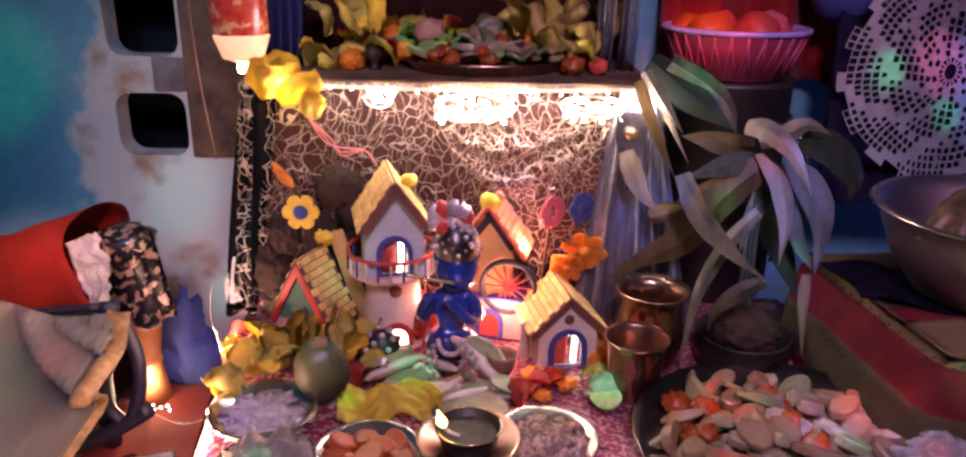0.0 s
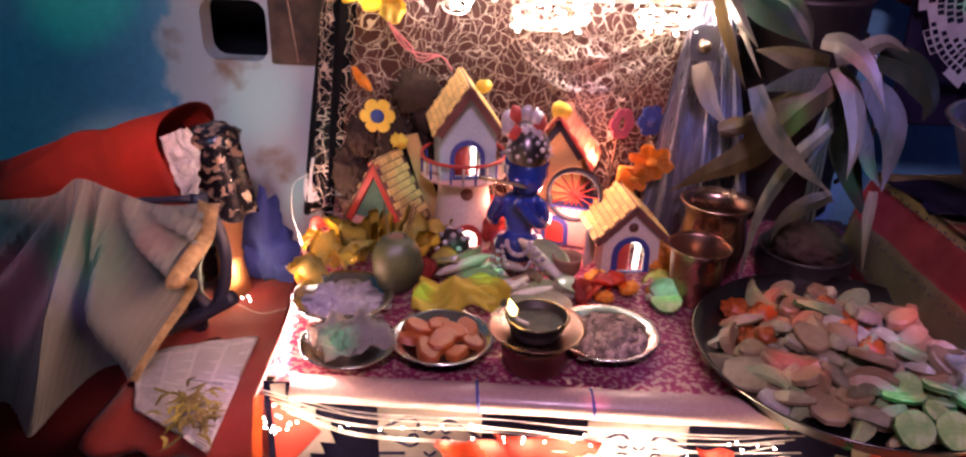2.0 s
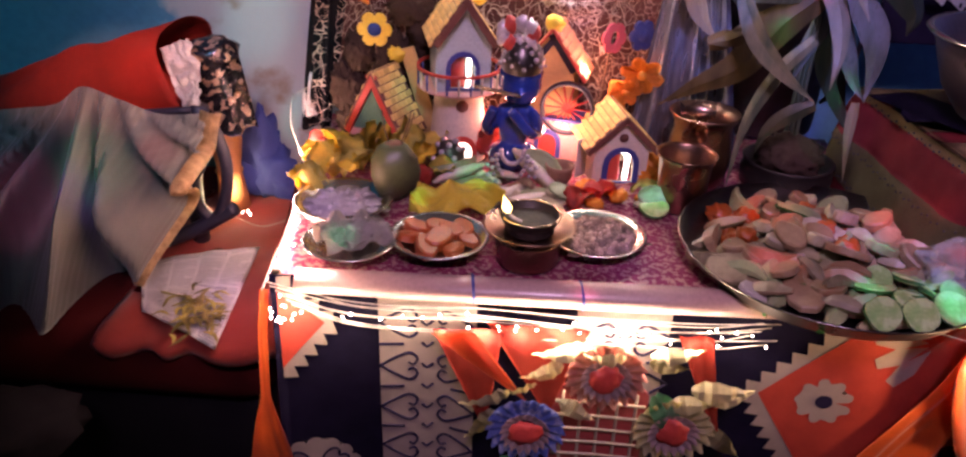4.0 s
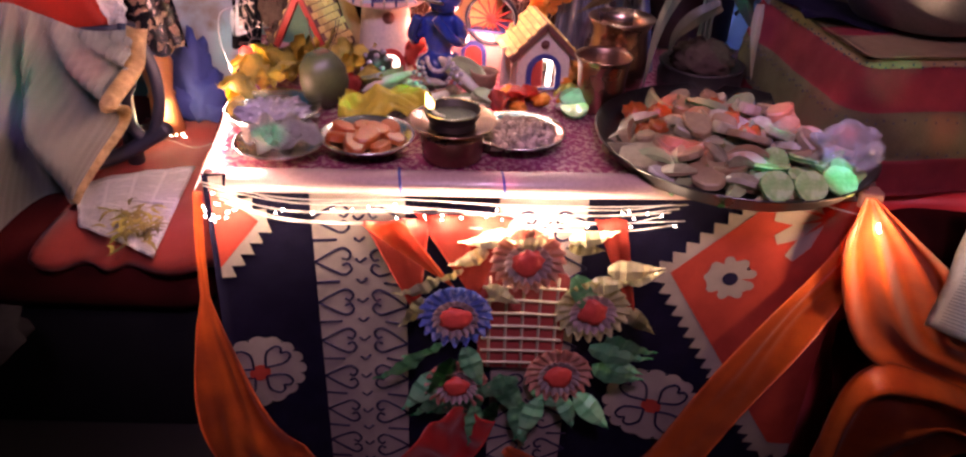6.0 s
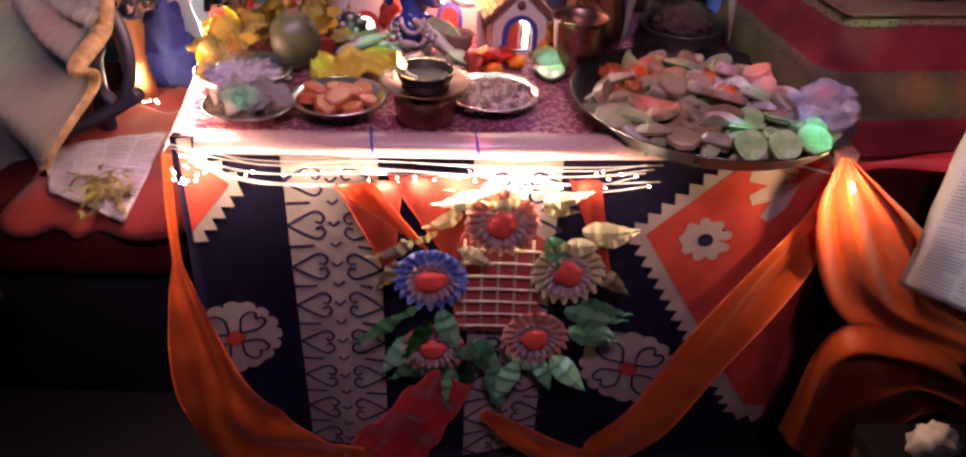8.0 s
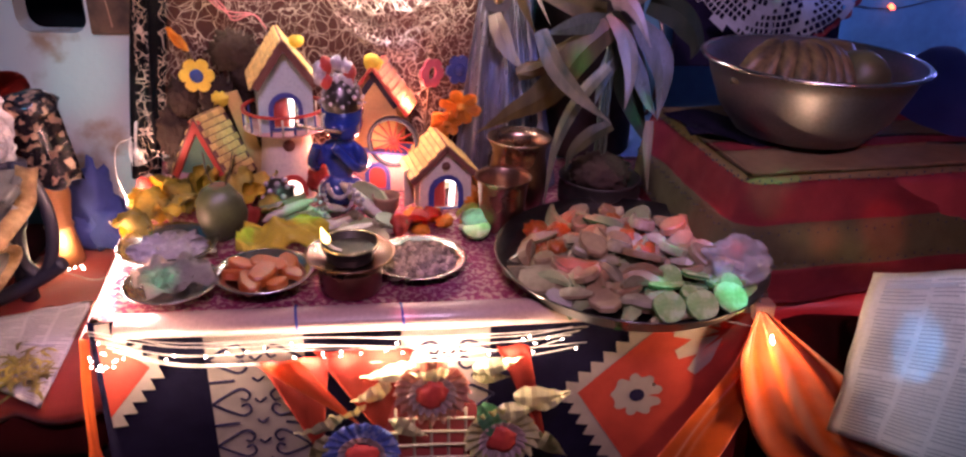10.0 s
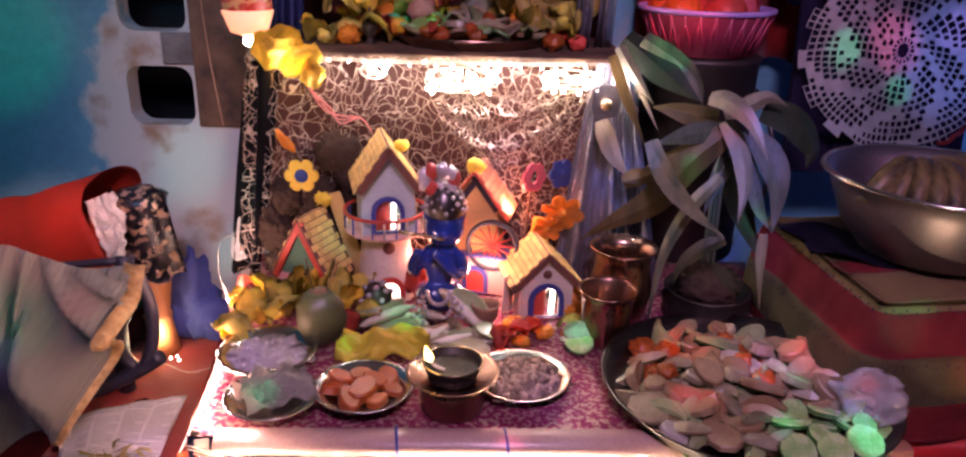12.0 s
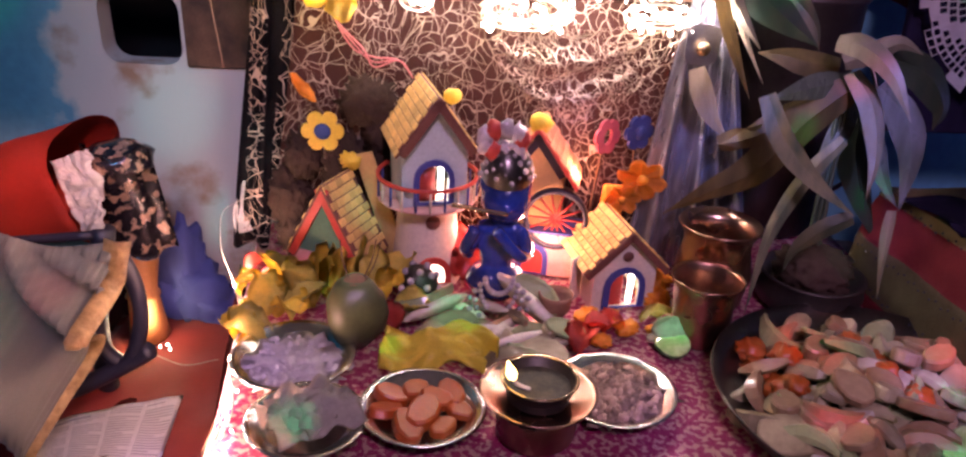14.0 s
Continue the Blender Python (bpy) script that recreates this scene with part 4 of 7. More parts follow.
def cottage(name, label, where, w, d, h, g, wall, roof, rows, cols, over=0.016, door=True, wings=0.0, roofdepth=None):
    """A card house: gabled front in its own -y, the ridge running front to back."""
    o = thing(name, label, "toy house", where, group="toy houses")
    dw, dh = w * 0.48, h * 0.78
    hole = [arch(dw, dh)] if door else []
    hole = [[(x, y + 0.004) for x, y in a] for a in hole]
    part("front_wall", pierced(gable(w, h, g), hole, 0.003, Matrix.Translation((0, -d / 2 + 0.003, 0)) @ UPRIGHT), wall, o, smooth=False)
    part("back_wall", outline(gable(w, h, g), 0.003, m=Matrix.Translation((0, d / 2, 0)) @ UPRIGHT), wall, o, smooth=False)
    for s in (-1, 1):
        part("side_wall", box(0.003, d - 0.006, h, (s * (w / 2 - 0.0015), 0, h / 2)), wall, o, smooth=False)
        slope = math.atan2(g, w / 2)
        length = math.hypot(g, w / 2) + over + wings
        depth = roofdepth or d + over
        # own x runs along the ridge, own -y down the slope
        m = Matrix.Translation((0, 0, h + g + 0.004)) @ Matrix.Rotation(s * slope, 4, "Y") @ Matrix.Rotation(s * math.pi / 2, 4, "Z")
        roof_tiles(o, m, depth, length, rows, cols, roof)
        part("barge_board", merge(bmesh.new(), box(length, 0.004, 0.0065, (s * length / 2, -depth / 2 + 0.001, -0.004)),
                                                                                 Matrix.Translation((0, 0, h + g + 0.004)) @ Matrix.Rotation(s * slope, 4, "Y")), "roofline", o, "brown roof edge", smooth=False)
    if door:
        b = pierced(arch(dw + 0.016, dh + 0.008), [[(x, y + 0.002) for x, y in arch(dw - 0.001, dh - 0.002)]], 0.003)
        part("door_surround", merge(bmesh.new(), b, Matrix.Translation((0, -d / 2 - 0.0005, 0.002)) @ UPRIGHT), "bluepaint", o, "dark blue arched surround", smooth=False)
    return o


# the front cottage with a lit doorway
c = cottage("toy_cottage", "cream card toy cottage with a yellow tiled roof and lit doorway", pose(0.117, 0.985, T, 0, 0, 11), 0.082, 0.085, 0.062, 0.040, "board", "strawroof", 8, 9, 0.014, wings=0.006)
part("door_leaf", box(0.017, 0.002, 0.044, (-0.0085, -0.036, 0.024), 0.0005), "redpaint", c, "red door leaf")
part("lit_strip", tube([(0.010, -0.038, 0.006), (0.011, -0.037, 0.02), (0.012, -0.036, 0.036), (0.010, -0.036, 0.047), (0.001, -0.037, 0.049)], 0.0038, 6), glow("lit_doorway_tape", (1.0, 0.86, 0.80), 7), c, "glowing light tape in the doorway")
part("round_window", merge(bmesh.new(), lathe([(0.0, 0.002), (0.0065, 0.002), (0.007, 0.0), (0.0, 0.0)], 16), pose(0, -0.0435, 0.073, 90, 0, 0)), "roofline", c, "small round window")
part("porch_wall", box(0.025, 0.003, 0.060, (-0.052, -0.012, 0.030), 0.0008, turn=pose(0, 0, 0, 0, 0, 40)), "board", c)

# the tower
tw = thing("toy_tower", "tall card toy tower with a railed balcony and yellow roof", "toy house", pose(-0.122, 1.02, T, 0, 0, 13), group="toy houses")
low = lathe([(0.046, 0.0), (0.044, 0.03), (0.037, 0.100), (0.036, 0.114)], 24)
part("lower_tower", low, "board", tw)
part("tower_door_glow", merge(bmesh.new(), outline(arch(0.030, 0.026), 0.003), pose(0.0, -0.0440, 0.012, -4, 0, 0) @ UPRIGHT), glow("lit_arch", (1.0, 0.75, 0.62), 4), tw, "lit arch", smooth=False)
part("door_surround", merge(bmesh.new(), pierced(arch(0.046, 0.036), [[(x, y + 0.001) for x, y in arch(0.030, 0.026)]], 0.004), pose(0.0, -0.0435, 0.010, -4, 0, 0) @ UPRIGHT), "redpaint", tw, "dark red arched surround", smooth=False)
part("round_window", merge(bmesh.new(), lathe([(0.0, 0.003), (0.009, 0.003), (0.0095, 0.0), (0.0, 0.0)], 18), pose(0.0, -0.0375, 0.092, 90, 0, 0)), "roofline", tw, "dark red round window")
part("balcony_floor", lathe([(0.0, 0.112), (0.062, 0.112), (0.064, 0.114), (0.062, 0.116), (0.0, 0.116)], 32), "boardpink", tw)
for i in range(22):
    ang = 2 * math.pi * i / 22
    part("baluster", tube([(0.062 * math.cos(ang), 0.062 * math.sin(ang), 0.115), (0.062 * math.cos(ang), 0.062 * math.sin(ang), 0.142)], 0.0016, 5, steps=1), "bluepaint" if i % 2 else "board", tw)
part("handrail", lathe([(0.0605, 0.141), (0.0645, 0.141), (0.0645, 0.145), (0.0605, 0.145), (0.0605, 0.141)], 32), "redpaint", tw, "red handrail")
up = 0.116
part("front_wall", pierced(gable(0.080, 0.078, 0.056), [[(x - 0.001, y + 0.006) for x, y in arch(0.036, 0.048)]], 0.003, pose(0, -0.038, up) @ UPRIGHT), "boardblue", tw, "pale blue gabled wall", smooth=False)
part("back_wall", outline(gable(0.080, 0.078, 0.056), 0.003, m=pose(0, 0.045, up) @ UPRIGHT), "boardblue", tw, smooth=False)
for s in (-1, 1):
    part("side_wall", box(0.003, 0.078, 0.078, (s * 0.0385, 0.003, up + 0.039)), "boardblue", tw, smooth=False)
    slope = math.atan2(0.056, 0.040)
    roof_tiles(tw, Matrix.Translation((0, 0.0, up + 0.139)) @ Matrix.Rotation(s * slope, 4, "Y") @ Matrix.Rotation(s * math.pi / 2, 4, "Z"), 0.115, 0.086, 9, 9)
    part("barge_board", merge(bmesh.new(), box(0.080, 0.004, 0.008, (s * 0.040, -0.058, -0.005)), Matrix.Translation((0, 0, up + 0.139)) @ Matrix.Rotation(s * slope, 4, "Y")), "roofline", tw, "brown roof edge", smooth=False)
part("door_surround", merge(bmesh.new(), pierced(arch(0.050, 0.057), [[(x, y + 0.002) for x, y in arch(0.036, 0.048)]], 0.004), pose(-0.001, -0.0405, up + 0.003) @ UPRIGHT), "bluepaint", tw, "blue arched surround", smooth=False)
part("door_leaf", box(0.020, 0.002, 0.046, (-0.008, -0.034, up + 0.027)), "redpaint", tw, "red door leaf")
part("lit_strip", box(0.0065, 0.003, 0.040, (0.0085, -0.036, up + 0.028), 0.001), glow("lit_tower_tape", (1.0, 0.86, 0.80), 7), tw, "glowing light tape in the doorway")
part("roof_flower", blob(0.012, 0.008, 0.010, (0.024, -0.02, up + 0.131), 0.5, 3, 2, freq=3), "yellow", tw, "yellow paper flower")

# the small green house with a steep roof
lh = thing("toy_hut", "small green card toy hut with a steep yellow tiled roof", "toy house", pose(-0.232, 1.010, T, 0, 0, -24), group="toy houses")
part("front_wall", outline(gable(0.095, 0.045, 0.085), 0.003, m=pose(0, -0.03, 0) @ UPRIGHT), "boardgreen", lh, "green gabled wall", smooth=False)
part("lower_band", outline([(-0.047, 0.0), (0.047, 0.0), (0.047, 0.045), (-0.047, 0.045)], 0.002, m=pose(0, -0.0335, 0) @ UPRIGHT), "boardpink", lh, smooth=False)
part("back_wall", outline(gable(0.095, 0.045, 0.085), 0.003, m=pose(0, 0.020, 0) @ UPRIGHT), "boardgreen", lh, smooth=False)
part("hut_door", outline(arch(0.042, 0.040), 0.003, m=pose(0.002, -0.036, 0) @ UPRIGHT), "black", lh, "dark arched doorway", smooth=False)
for s in (-1, 1):
    slope = math.atan2(0.085, 0.047)
    roof_tiles(lh, Matrix.Translation((0, 0.0, 0.138)) @ Matrix.Rotation(s * slope, 4, "Y") @ Matrix.Rotation(s * math.pi / 2, 4, "Z") @ Matrix.Translation((-s * 0.006, 0, 0)), 0.070, 0.110, 10, 5)
    part("barge_board", merge(bmesh.new(), box(0.110, 0.004, 0.010, (s * 0.055, -0.038, -0.006)), Matrix.Translation((0, 0, 0.138)) @ Matrix.Rotation(s * slope, 4, "Y")), "redpaint", lh, "red roof edge", smooth=False)
part("leaning_board", box(0.026, 0.004, 0.165, (0.044, 0.034, 0.084), 0.001, turn=pose(0, 0, 0, 0, -20, 0)), "boardochre", lh, "brown card side strip")
part("roof_flower", blob(0.014, 0.010, 0.010, (0.0, 0.03, 0.150), 0.6, 5, 3, freq=4), "yellow", lh, "yellow paper blossom")

# the mill house behind
bh = thing("toy_mill", "pink card toy mill with a waterwheel and salmon roof", "toy house", pose(0.022, 1.06, T, 0, 0, -12), group="toy houses")
part("lower_wall", box(0.125, 0.050, 0.062, (0.015, -0.010, 0.031), 0.002), "boardpink", bh)
part("ledge", box(0.128, 0.056, 0.004, (0.015, -0.012, 0.066), 0.001), "bluepaint", bh, "blue ledge")
part("front_wall", outline(gable(0.070, 0.090, 0.045), 0.003, m=pose(0.0, -0.02, 0.066) @ UPRIGHT), "boardochre", bh, "ochre gabled wall", smooth=False)
part("back_wall", outline(gable(0.070, 0.090, 0.045), 0.003, m=pose(0.0, 0.035, 0.066) @ UPRIGHT), "boardochre", bh, smooth=False)
part("door_surround", merge(bmesh.new(), pierced(arch(0.042, 0.046), [[(x, y + 0.002) for x, y in arch(0.028, 0.036)]], 0.003), pose(0.004, -0.0355, 0.003) @ UPRIGHT), "bluepaint", bh, "dark blue arched surround", smooth=False)
part("lit_door", outline(arch(0.029, 0.038), 0.002, m=pose(0.004, -0.0352, 0.004) @ UPRIGHT), "redpaint", bh, "red arched door", smooth=False)
for s in (-1, 1):
    slope = math.atan2(0.055, 0.040)
    roof_tiles(bh, Matrix.Translation((0, 0.0, 0.204)) @ Matrix.Rotation(s * slope, 4, "Y") @ Matrix.Rotation(s * math.pi / 2, 4, "Z"), 0.085, 0.092, 8, 6, "pinkroof")
    part("barge_board", merge(bmesh.new(), box(0.066, 0.004, 0.010, (s * 0.033, -0.024, -0.006)), Matrix.Translation((0, 0, 0.196)) @ Matrix.Rotation(s * slope, 4, "Y")), "black", bh, "black roof edge", smooth=False)
wheel = part("waterwheel", merge(bmesh.new(), lathe([(0.036, -0.005), (0.042, -0.005), (0.042, 0.005), (0.036, 0.005), (0.036, -0.005)], 36), pose(0.030, -0.034, 0.085, 90, 0, 0)), "black", bh, "dark wheel rim")
for i in range(14):
    ang = math.pi * 2 * i / 14
    part("spoke", tube([(0.030, -0.034, 0.085), (0.030 + 0.038 * math.cos(ang), -0.034, 0.085 + 0.038 * math.sin(ang))], 0.0014, 4, steps=1), "redpaint", wheel)
part("roof_flower", blob(0.014, 0.010, 0.013, (0.002, -0.035, 0.212), 0.5, 7, 2, freq=3), "yellow", bh, "yellow paper blossom")


# ---- idol, one plain form ----
def idol():
    bm = blob(0.036, 0.030, 0.030, (0, 0, 0.026), 0.15, 1, 3)
    blob(0.024, 0.019, 0.036, (0, 0, 0.072), 0.06, 2, 3, bm)
    blob(0.030, 0.016, 0.013, (0, 0, 0.098), 0.05, 4, 2, bm)
    blob(0.012, 0.012, 0.014, (0.003, 0, 0.110), 0.0, 5, 2, bm)
    for s in (-1, 1):
        blob(0.010, 0.011, 0.026, (s * 0.032, -0.006, 0.082), 0.08, 3 + s, 2, bm, pose(0, 0, 0, 14, s * -18, 0))
    tube([(-0.036, -0.010, 0.066), (-0.040, -0.028, 0.084), (-0.030, -0.036, 0.112)], 0.008, 8, bm=bm)
    tube([(0.036, -0.010, 0.066), (0.022, -0.030, 0.076), (-0.006, -0.036, 0.110)], 0.008, 8, bm=bm)
    blob(0.030, 0.029, 0.031, (0.006, -0.004, 0.137), 0.03, 8, 3, bm)
    blob(0.004, 0.006, 0.004, (0.006, -0.034, 0.134), 0.0, 7, 2, bm)
    blob(0.032, 0.030, 0.022, (0.006, 0.006, 0.152), 0.1, 9, 3, bm)
    return bm


statue = solo("idol_statue", idol(), "idol", "small deep blue glazed idol statue among food offerings", "statue", (-0.034, 0.955, T + 0.004))
fuse = statue.modifiers.new("fuse", "REMESH")
fuse.mode, fuse.voxel_size, fuse.use_smooth_shade = "VOXEL", 0.0028, True
hat = thing("beaded_headdress", "pearl and bead headdress resting on the idol", "headdress", (-0.028, 0.957, T + 0.164))
part("cap", merge(bmesh.new(), lathe([(0.029, -0.004), (0.031, 0.008), (0.027, 0.024), (0.018, 0.040), (0.0, 0.048)], 24, wobble=0.05)), "dull_steel", hat, "silver mesh cap")
bead = link_mesh("bead", blob(0.0048, 0.0048, 0.0048, detail=2, rough=0), "pearl")
bead.parent = hat
for i in range(70):
    ob = bead if i == 0 else bead.copy()
    if i:
        scene.collection.objects.link(ob)
        ob.parent = hat
    q = i / 70
    ang = i * 2.399
    r = 0.033 - 0.022 * q
    ob.matrix_basis = pose(r * math.cos(ang), r * math.sin(ang), 0.004 + 0.050 * q) @ Matrix.Diagonal((0.40 + 0.55 * random.random(),) * 3 + (1,))
for i in range(9):
    part("feather", blob(0.010, 0.006, 0.013, (0.022 * math.cos(i * 0.7) - 0.008, -0.012, 0.050 + 0.014 * math.sin(i * 0.7)), 0.5, i, 2), "pearl" if i % 3 else "redpetal", hat)
neck = thing("bead_necklace", "silver bead necklace hanging on the idol", "necklace", (-0.034, 0.905, T + 0.042))
for i in range(60):
    ob = bead.copy()
    scene.collection.objects.link(ob)
    ob.parent = neck
    row, q = divmod(i, 15)
    ang = math.pi * (1.0 + q / 14)
    ob.matrix_basis = pose((0.016 + 0.006 * row) * math.cos(ang), -0.004 - 0.004 * row, 0.018 + (0.020 + 0.016 * row) * math.sin(ang) - row * 0.006) @ Matrix.Diagonal((0.75,) * 3 + (1,))
solo("flute", tube([(-0.092, 0.912, T + 0.148), (-0.062, 0.914, T + 0.142), (-0.028, 0.918, T + 0.135)], 0.0030, 8), "brass", "small golden flute held by the idol", "flute")


# ---- dishes and pots ----
def dish(label, where, r, h=0.014, material="steel"):
    return solo("steel_dish", lathe([(0, 0.0), (r * 0.62, 0.0), (r * 0.72, 0.003), (r * 0.94, h - 0.001), (r, h), (r + 0.0015, h + 0.0012), (r, h + 0.0022), (r * 0.93, h + 0.001), (r * 0.70, 0.0055), (r * 0.6, 0.003), (0, 0.003)], 48),
                material, label, "dish", where, group="offering dishes")


dish("steel dish of white puffed rice", (-0.255, 0.802, T + 0.004), 0.064)
dish("steel dish with folded pale flatbread", (-0.224, 0.697, T + 0.004), 0.056)
dish("steel dish of orange sweets", (-0.116, 0.715, T + 0.004), 0.060, 0.017)
dish("steel dish of brown grain", (0.079, 0.755, T + 0.004), 0.063, 0.012)


def pieces(name, label, category, where, parts, group=""):
    o = thing(name, label, category, where, group=group)
    for i, (bm, material, nm) in enumerate(parts):
        part(nm, bm, material, o)
    return o


def slabby(l, w, thick, seed):
    """A thick flat piece with an uneven cut outline."""
    pts = [(l * math.cos(a) * (1 + 0.25 * noise.noise((math.cos(a), math.sin(a), seed))), w * math.sin(a) * (1 + 0.35 * noise.noise((math.sin(a), seed, math.cos(a))))) for a in (2 * math.pi * i / 9 for i in range(9))]
    one = outline(pts, thick)
    bmesh.ops.bevel(one, geom=one.edges[:], offset=thick * 0.16, segments=1, affect="EDGES")
    return one


rng = random.Random(11)


def heap(name, label, where, r, h, material, count, size, piece, seed=1):
    """A mound of small pieces on a low core."""
    g = random.Random(seed)
    o = thing(name, label, "food", where)
    part("mound", blob(r * 0.92, r * 0.85, h, (0, 0, h * 0.15), 0.75, seed, 4, freq=5.0), material, o)
    first = None
    for i in range(count):
        ang, q = g.uniform(0, 6.28), math.sqrt(g.random())
        z = h * 0.9 * math.sqrt(max(0, 1 - q * q)) + h * 0.15
        if first is None:
            ob = first = part(piece, blob(size, size * 0.7, size * 0.5, (0, 0, 0), 0.35, seed + 3, 1), material, o)
        else:
            ob = first.copy()
            scene.collection.objects.link(ob)
        s = g.uniform(0.6, 1.5)
        ob.matrix_basis = pose(r * 0.9 * q * math.cos(ang), r * 0.85 * q * math.sin(ang), z, g.uniform(0, 180), g.uniform(0, 180), g.uniform(0, 360)) @ Matrix.Diagonal((s, s, s, 1))
    return o


heap("puffed_rice", "loose heap of white puffed rice in a steel dish", (-0.256, 0.800, T + 0.009), 0.054, 0.008, "rice", 90, 0.0044, "grain", 2)
heap("brown_grain", "level heap of brown grain in a steel dish", (0.079, 0.755, T + 0.011), 0.055, 0.005, "grain", 150, 0.0062, "grain", 3)
bread = thing("folded_flatbread", "limp folded pale flatbread on a steel dish", "bread", (-0.217, 0.702, T + 0.012))
for i, (dx, dy, dz, yaw, l, w, n) in enumerate(((-0.006, -0.006, 0.004, 38, 0.086, 0.074, 5), (0.004, -0.004, 0.012, 62, 0.072, 0.052, 4), (-0.012, -0.006, 0.016, 18, 0.062, 0.042, 3))):
    part("fold", merge(bmesh.new(), sheet(lambda u, v: Vector((l * (u - 0.5) * (1 + 0.2 * noise.noise((v * 3, i, 1))), w * (v - 0.5) * (0.75 + 0.35 * u), 0.006 + 0.5 * l * abs(noise.noise((u * 2.1 + i, v * 1.6, i + 2))) + 0.16 * l * noise.noise((u * 4, v * 5, i + 7)))), 26, 26, 0.0016),
                       pose(dx, dy, dz * 0.7, 0, 0, yaw)), "papad", bread)
sw = thing("orange_sweets", "soft orange sweets piled in a steel dish", "food", (-0.116, 0.715, T + 0.009))
for i, (x, y, z, s) in enumerate(((-0.032, 0.018, 0.008, 1), (-0.01, 0.028, 0.008, 0.9), (0.028, 0.020, 0.008, 1.1), (0.034, 0.0, 0.008, 0.8), (-0.036, -0.004, 0.007, 0.9), (0.0, -0.012, 0.010, 1.2), (-0.014, -0.028, 0.008, 1.1), (0.012, 0.008, 0.014, 0.9), (0.02, -0.026, 0.007, 0.8))):
    part("sweet", merge(bmesh.new(), slabby(0.019 * s, 0.013 * s, 0.013 * s, i), pose(x, y, z - 0.004, 12 * math.sin(i * 2), 14 * math.cos(i), i * 50)), "orangefruit", sw, smooth=False)

lampthing = thing("oil_lamp", "burning dark oil lamp standing on a copper cup", "oil lamp", Matrix.Translation((-0.007, 0.706, T)) @ Matrix.Diagonal((1, 1, 0.80, 1)))
part("cup", lathe([(0, 0.0), (0.036, 0.0), (0.038, 0.003), (0.040, 0.040), (0.042, 0.046), (0.0, 0.046)], 40), "copper", lampthing, "copper cup")
part("saucer", lathe([(0, 0.046), (0.032, 0.047), (0.052, 0.058), (0.056, 0.062), (0.0565, 0.0635), (0.051, 0.061), (0.030, 0.050), (0, 0.050)], 48), "copper", lampthing, "copper saucer")
part("bowl", lathe([(0, 0.050), (0.026, 0.050), (0.030, 0.054), (0.028, 0.060), (0.033, 0.068), (0.036, 0.078), (0.0368, 0.080), (0.035, 0.079), (0.030, 0.067), (0.022, 0.062), (0, 0.061)], 44), "iron", lampthing, "dark oil bowl")
part("rim", lathe([(0.0355, 0.0785), (0.0372, 0.0795), (0.0355, 0.0812), (0.0340, 0.0798), (0.0355, 0.0785)], 44), "brass", lampthing)
part("oil", lathe([(0, 0.0685), (0.0315, 0.0685)], 32), "ash", lampthing, "dark oil with ash")
part("wick", tube([(-0.010, -0.008, 0.070), (-0.022, -0.008, 0.077), (-0.026, -0.008, 0.086)], 0.0025, 6), "rice", lampthing, "cotton wick")
part("flame", merge(bmesh.new(), lathe([(0, 0.0), (0.004, 0.004), (0.0055, 0.010), (0.0035, 0.019), (0.0012, 0.028), (0, 0.032)], 12), pose(-0.026, -0.008, 0.083, 8, -12, 0)), "flame", lampthing, "bright yellow flame")


def pot(name, label, where, profile, material="copper"):
    return solo(name, lathe(profile, 48), material, label, "vessel", where)


pot("copper_tumbler", "plain copper tumbler standing on the table cover", (0.206, 0.885, T),
    [(0, 0), (0.034, 0), (0.036, 0.003), (0.0345, 0.04), (0.037, 0.068), (0.041, 0.077), (0.0425, 0.078), (0.0415, 0.0795), (0.038, 0.075), (0.0335, 0.04), (0.032, 0.004), (0, 0.004)])
pot("copper_bowl", "deep copper pot with a flared rim", (0.239, 0.962, T),
    [(0, 0), (0.034, 0), (0.042, 0.012), (0.047, 0.050), (0.041, 0.085), (0.042, 0.097), (0.049, 0.110), (0.0508, 0.112), (0.0495, 0.1138), (0.040, 0.101), (0.038, 0.085), (0.044, 0.050), (0.038, 0.012), (0, 0.006)])
pot("clay_cup", "tiny brown clay cup beside the cottage", (0.034, 0.899, T + 0.016),
    [(0, 0), (0.012, 0), (0.018, 0.010), (0.019, 0.022), (0.021, 0.028), (0.019, 0.029), (0.016, 0.020), (0.014, 0.008), (0, 0.006)], "clay")

# big tray of cut fruit
TX, TY, TR = 0.360, 0.735, 0.178
tray = solo("round_tray", lathe([(0, 0), (TR * 0.86, 0), (TR * 0.92, 0.004), (TR, 0.024), (TR + 0.003, 0.0255), (TR + 0.001, 0.027), (TR * 0.90, 0.007), (TR * 0.85, 0.004), (0, 0.004)], 72), "dull_steel",
            "large dark steel tray heaped with cut fruit, overhanging the table", "tray", (TX, TY, T + 0.004))


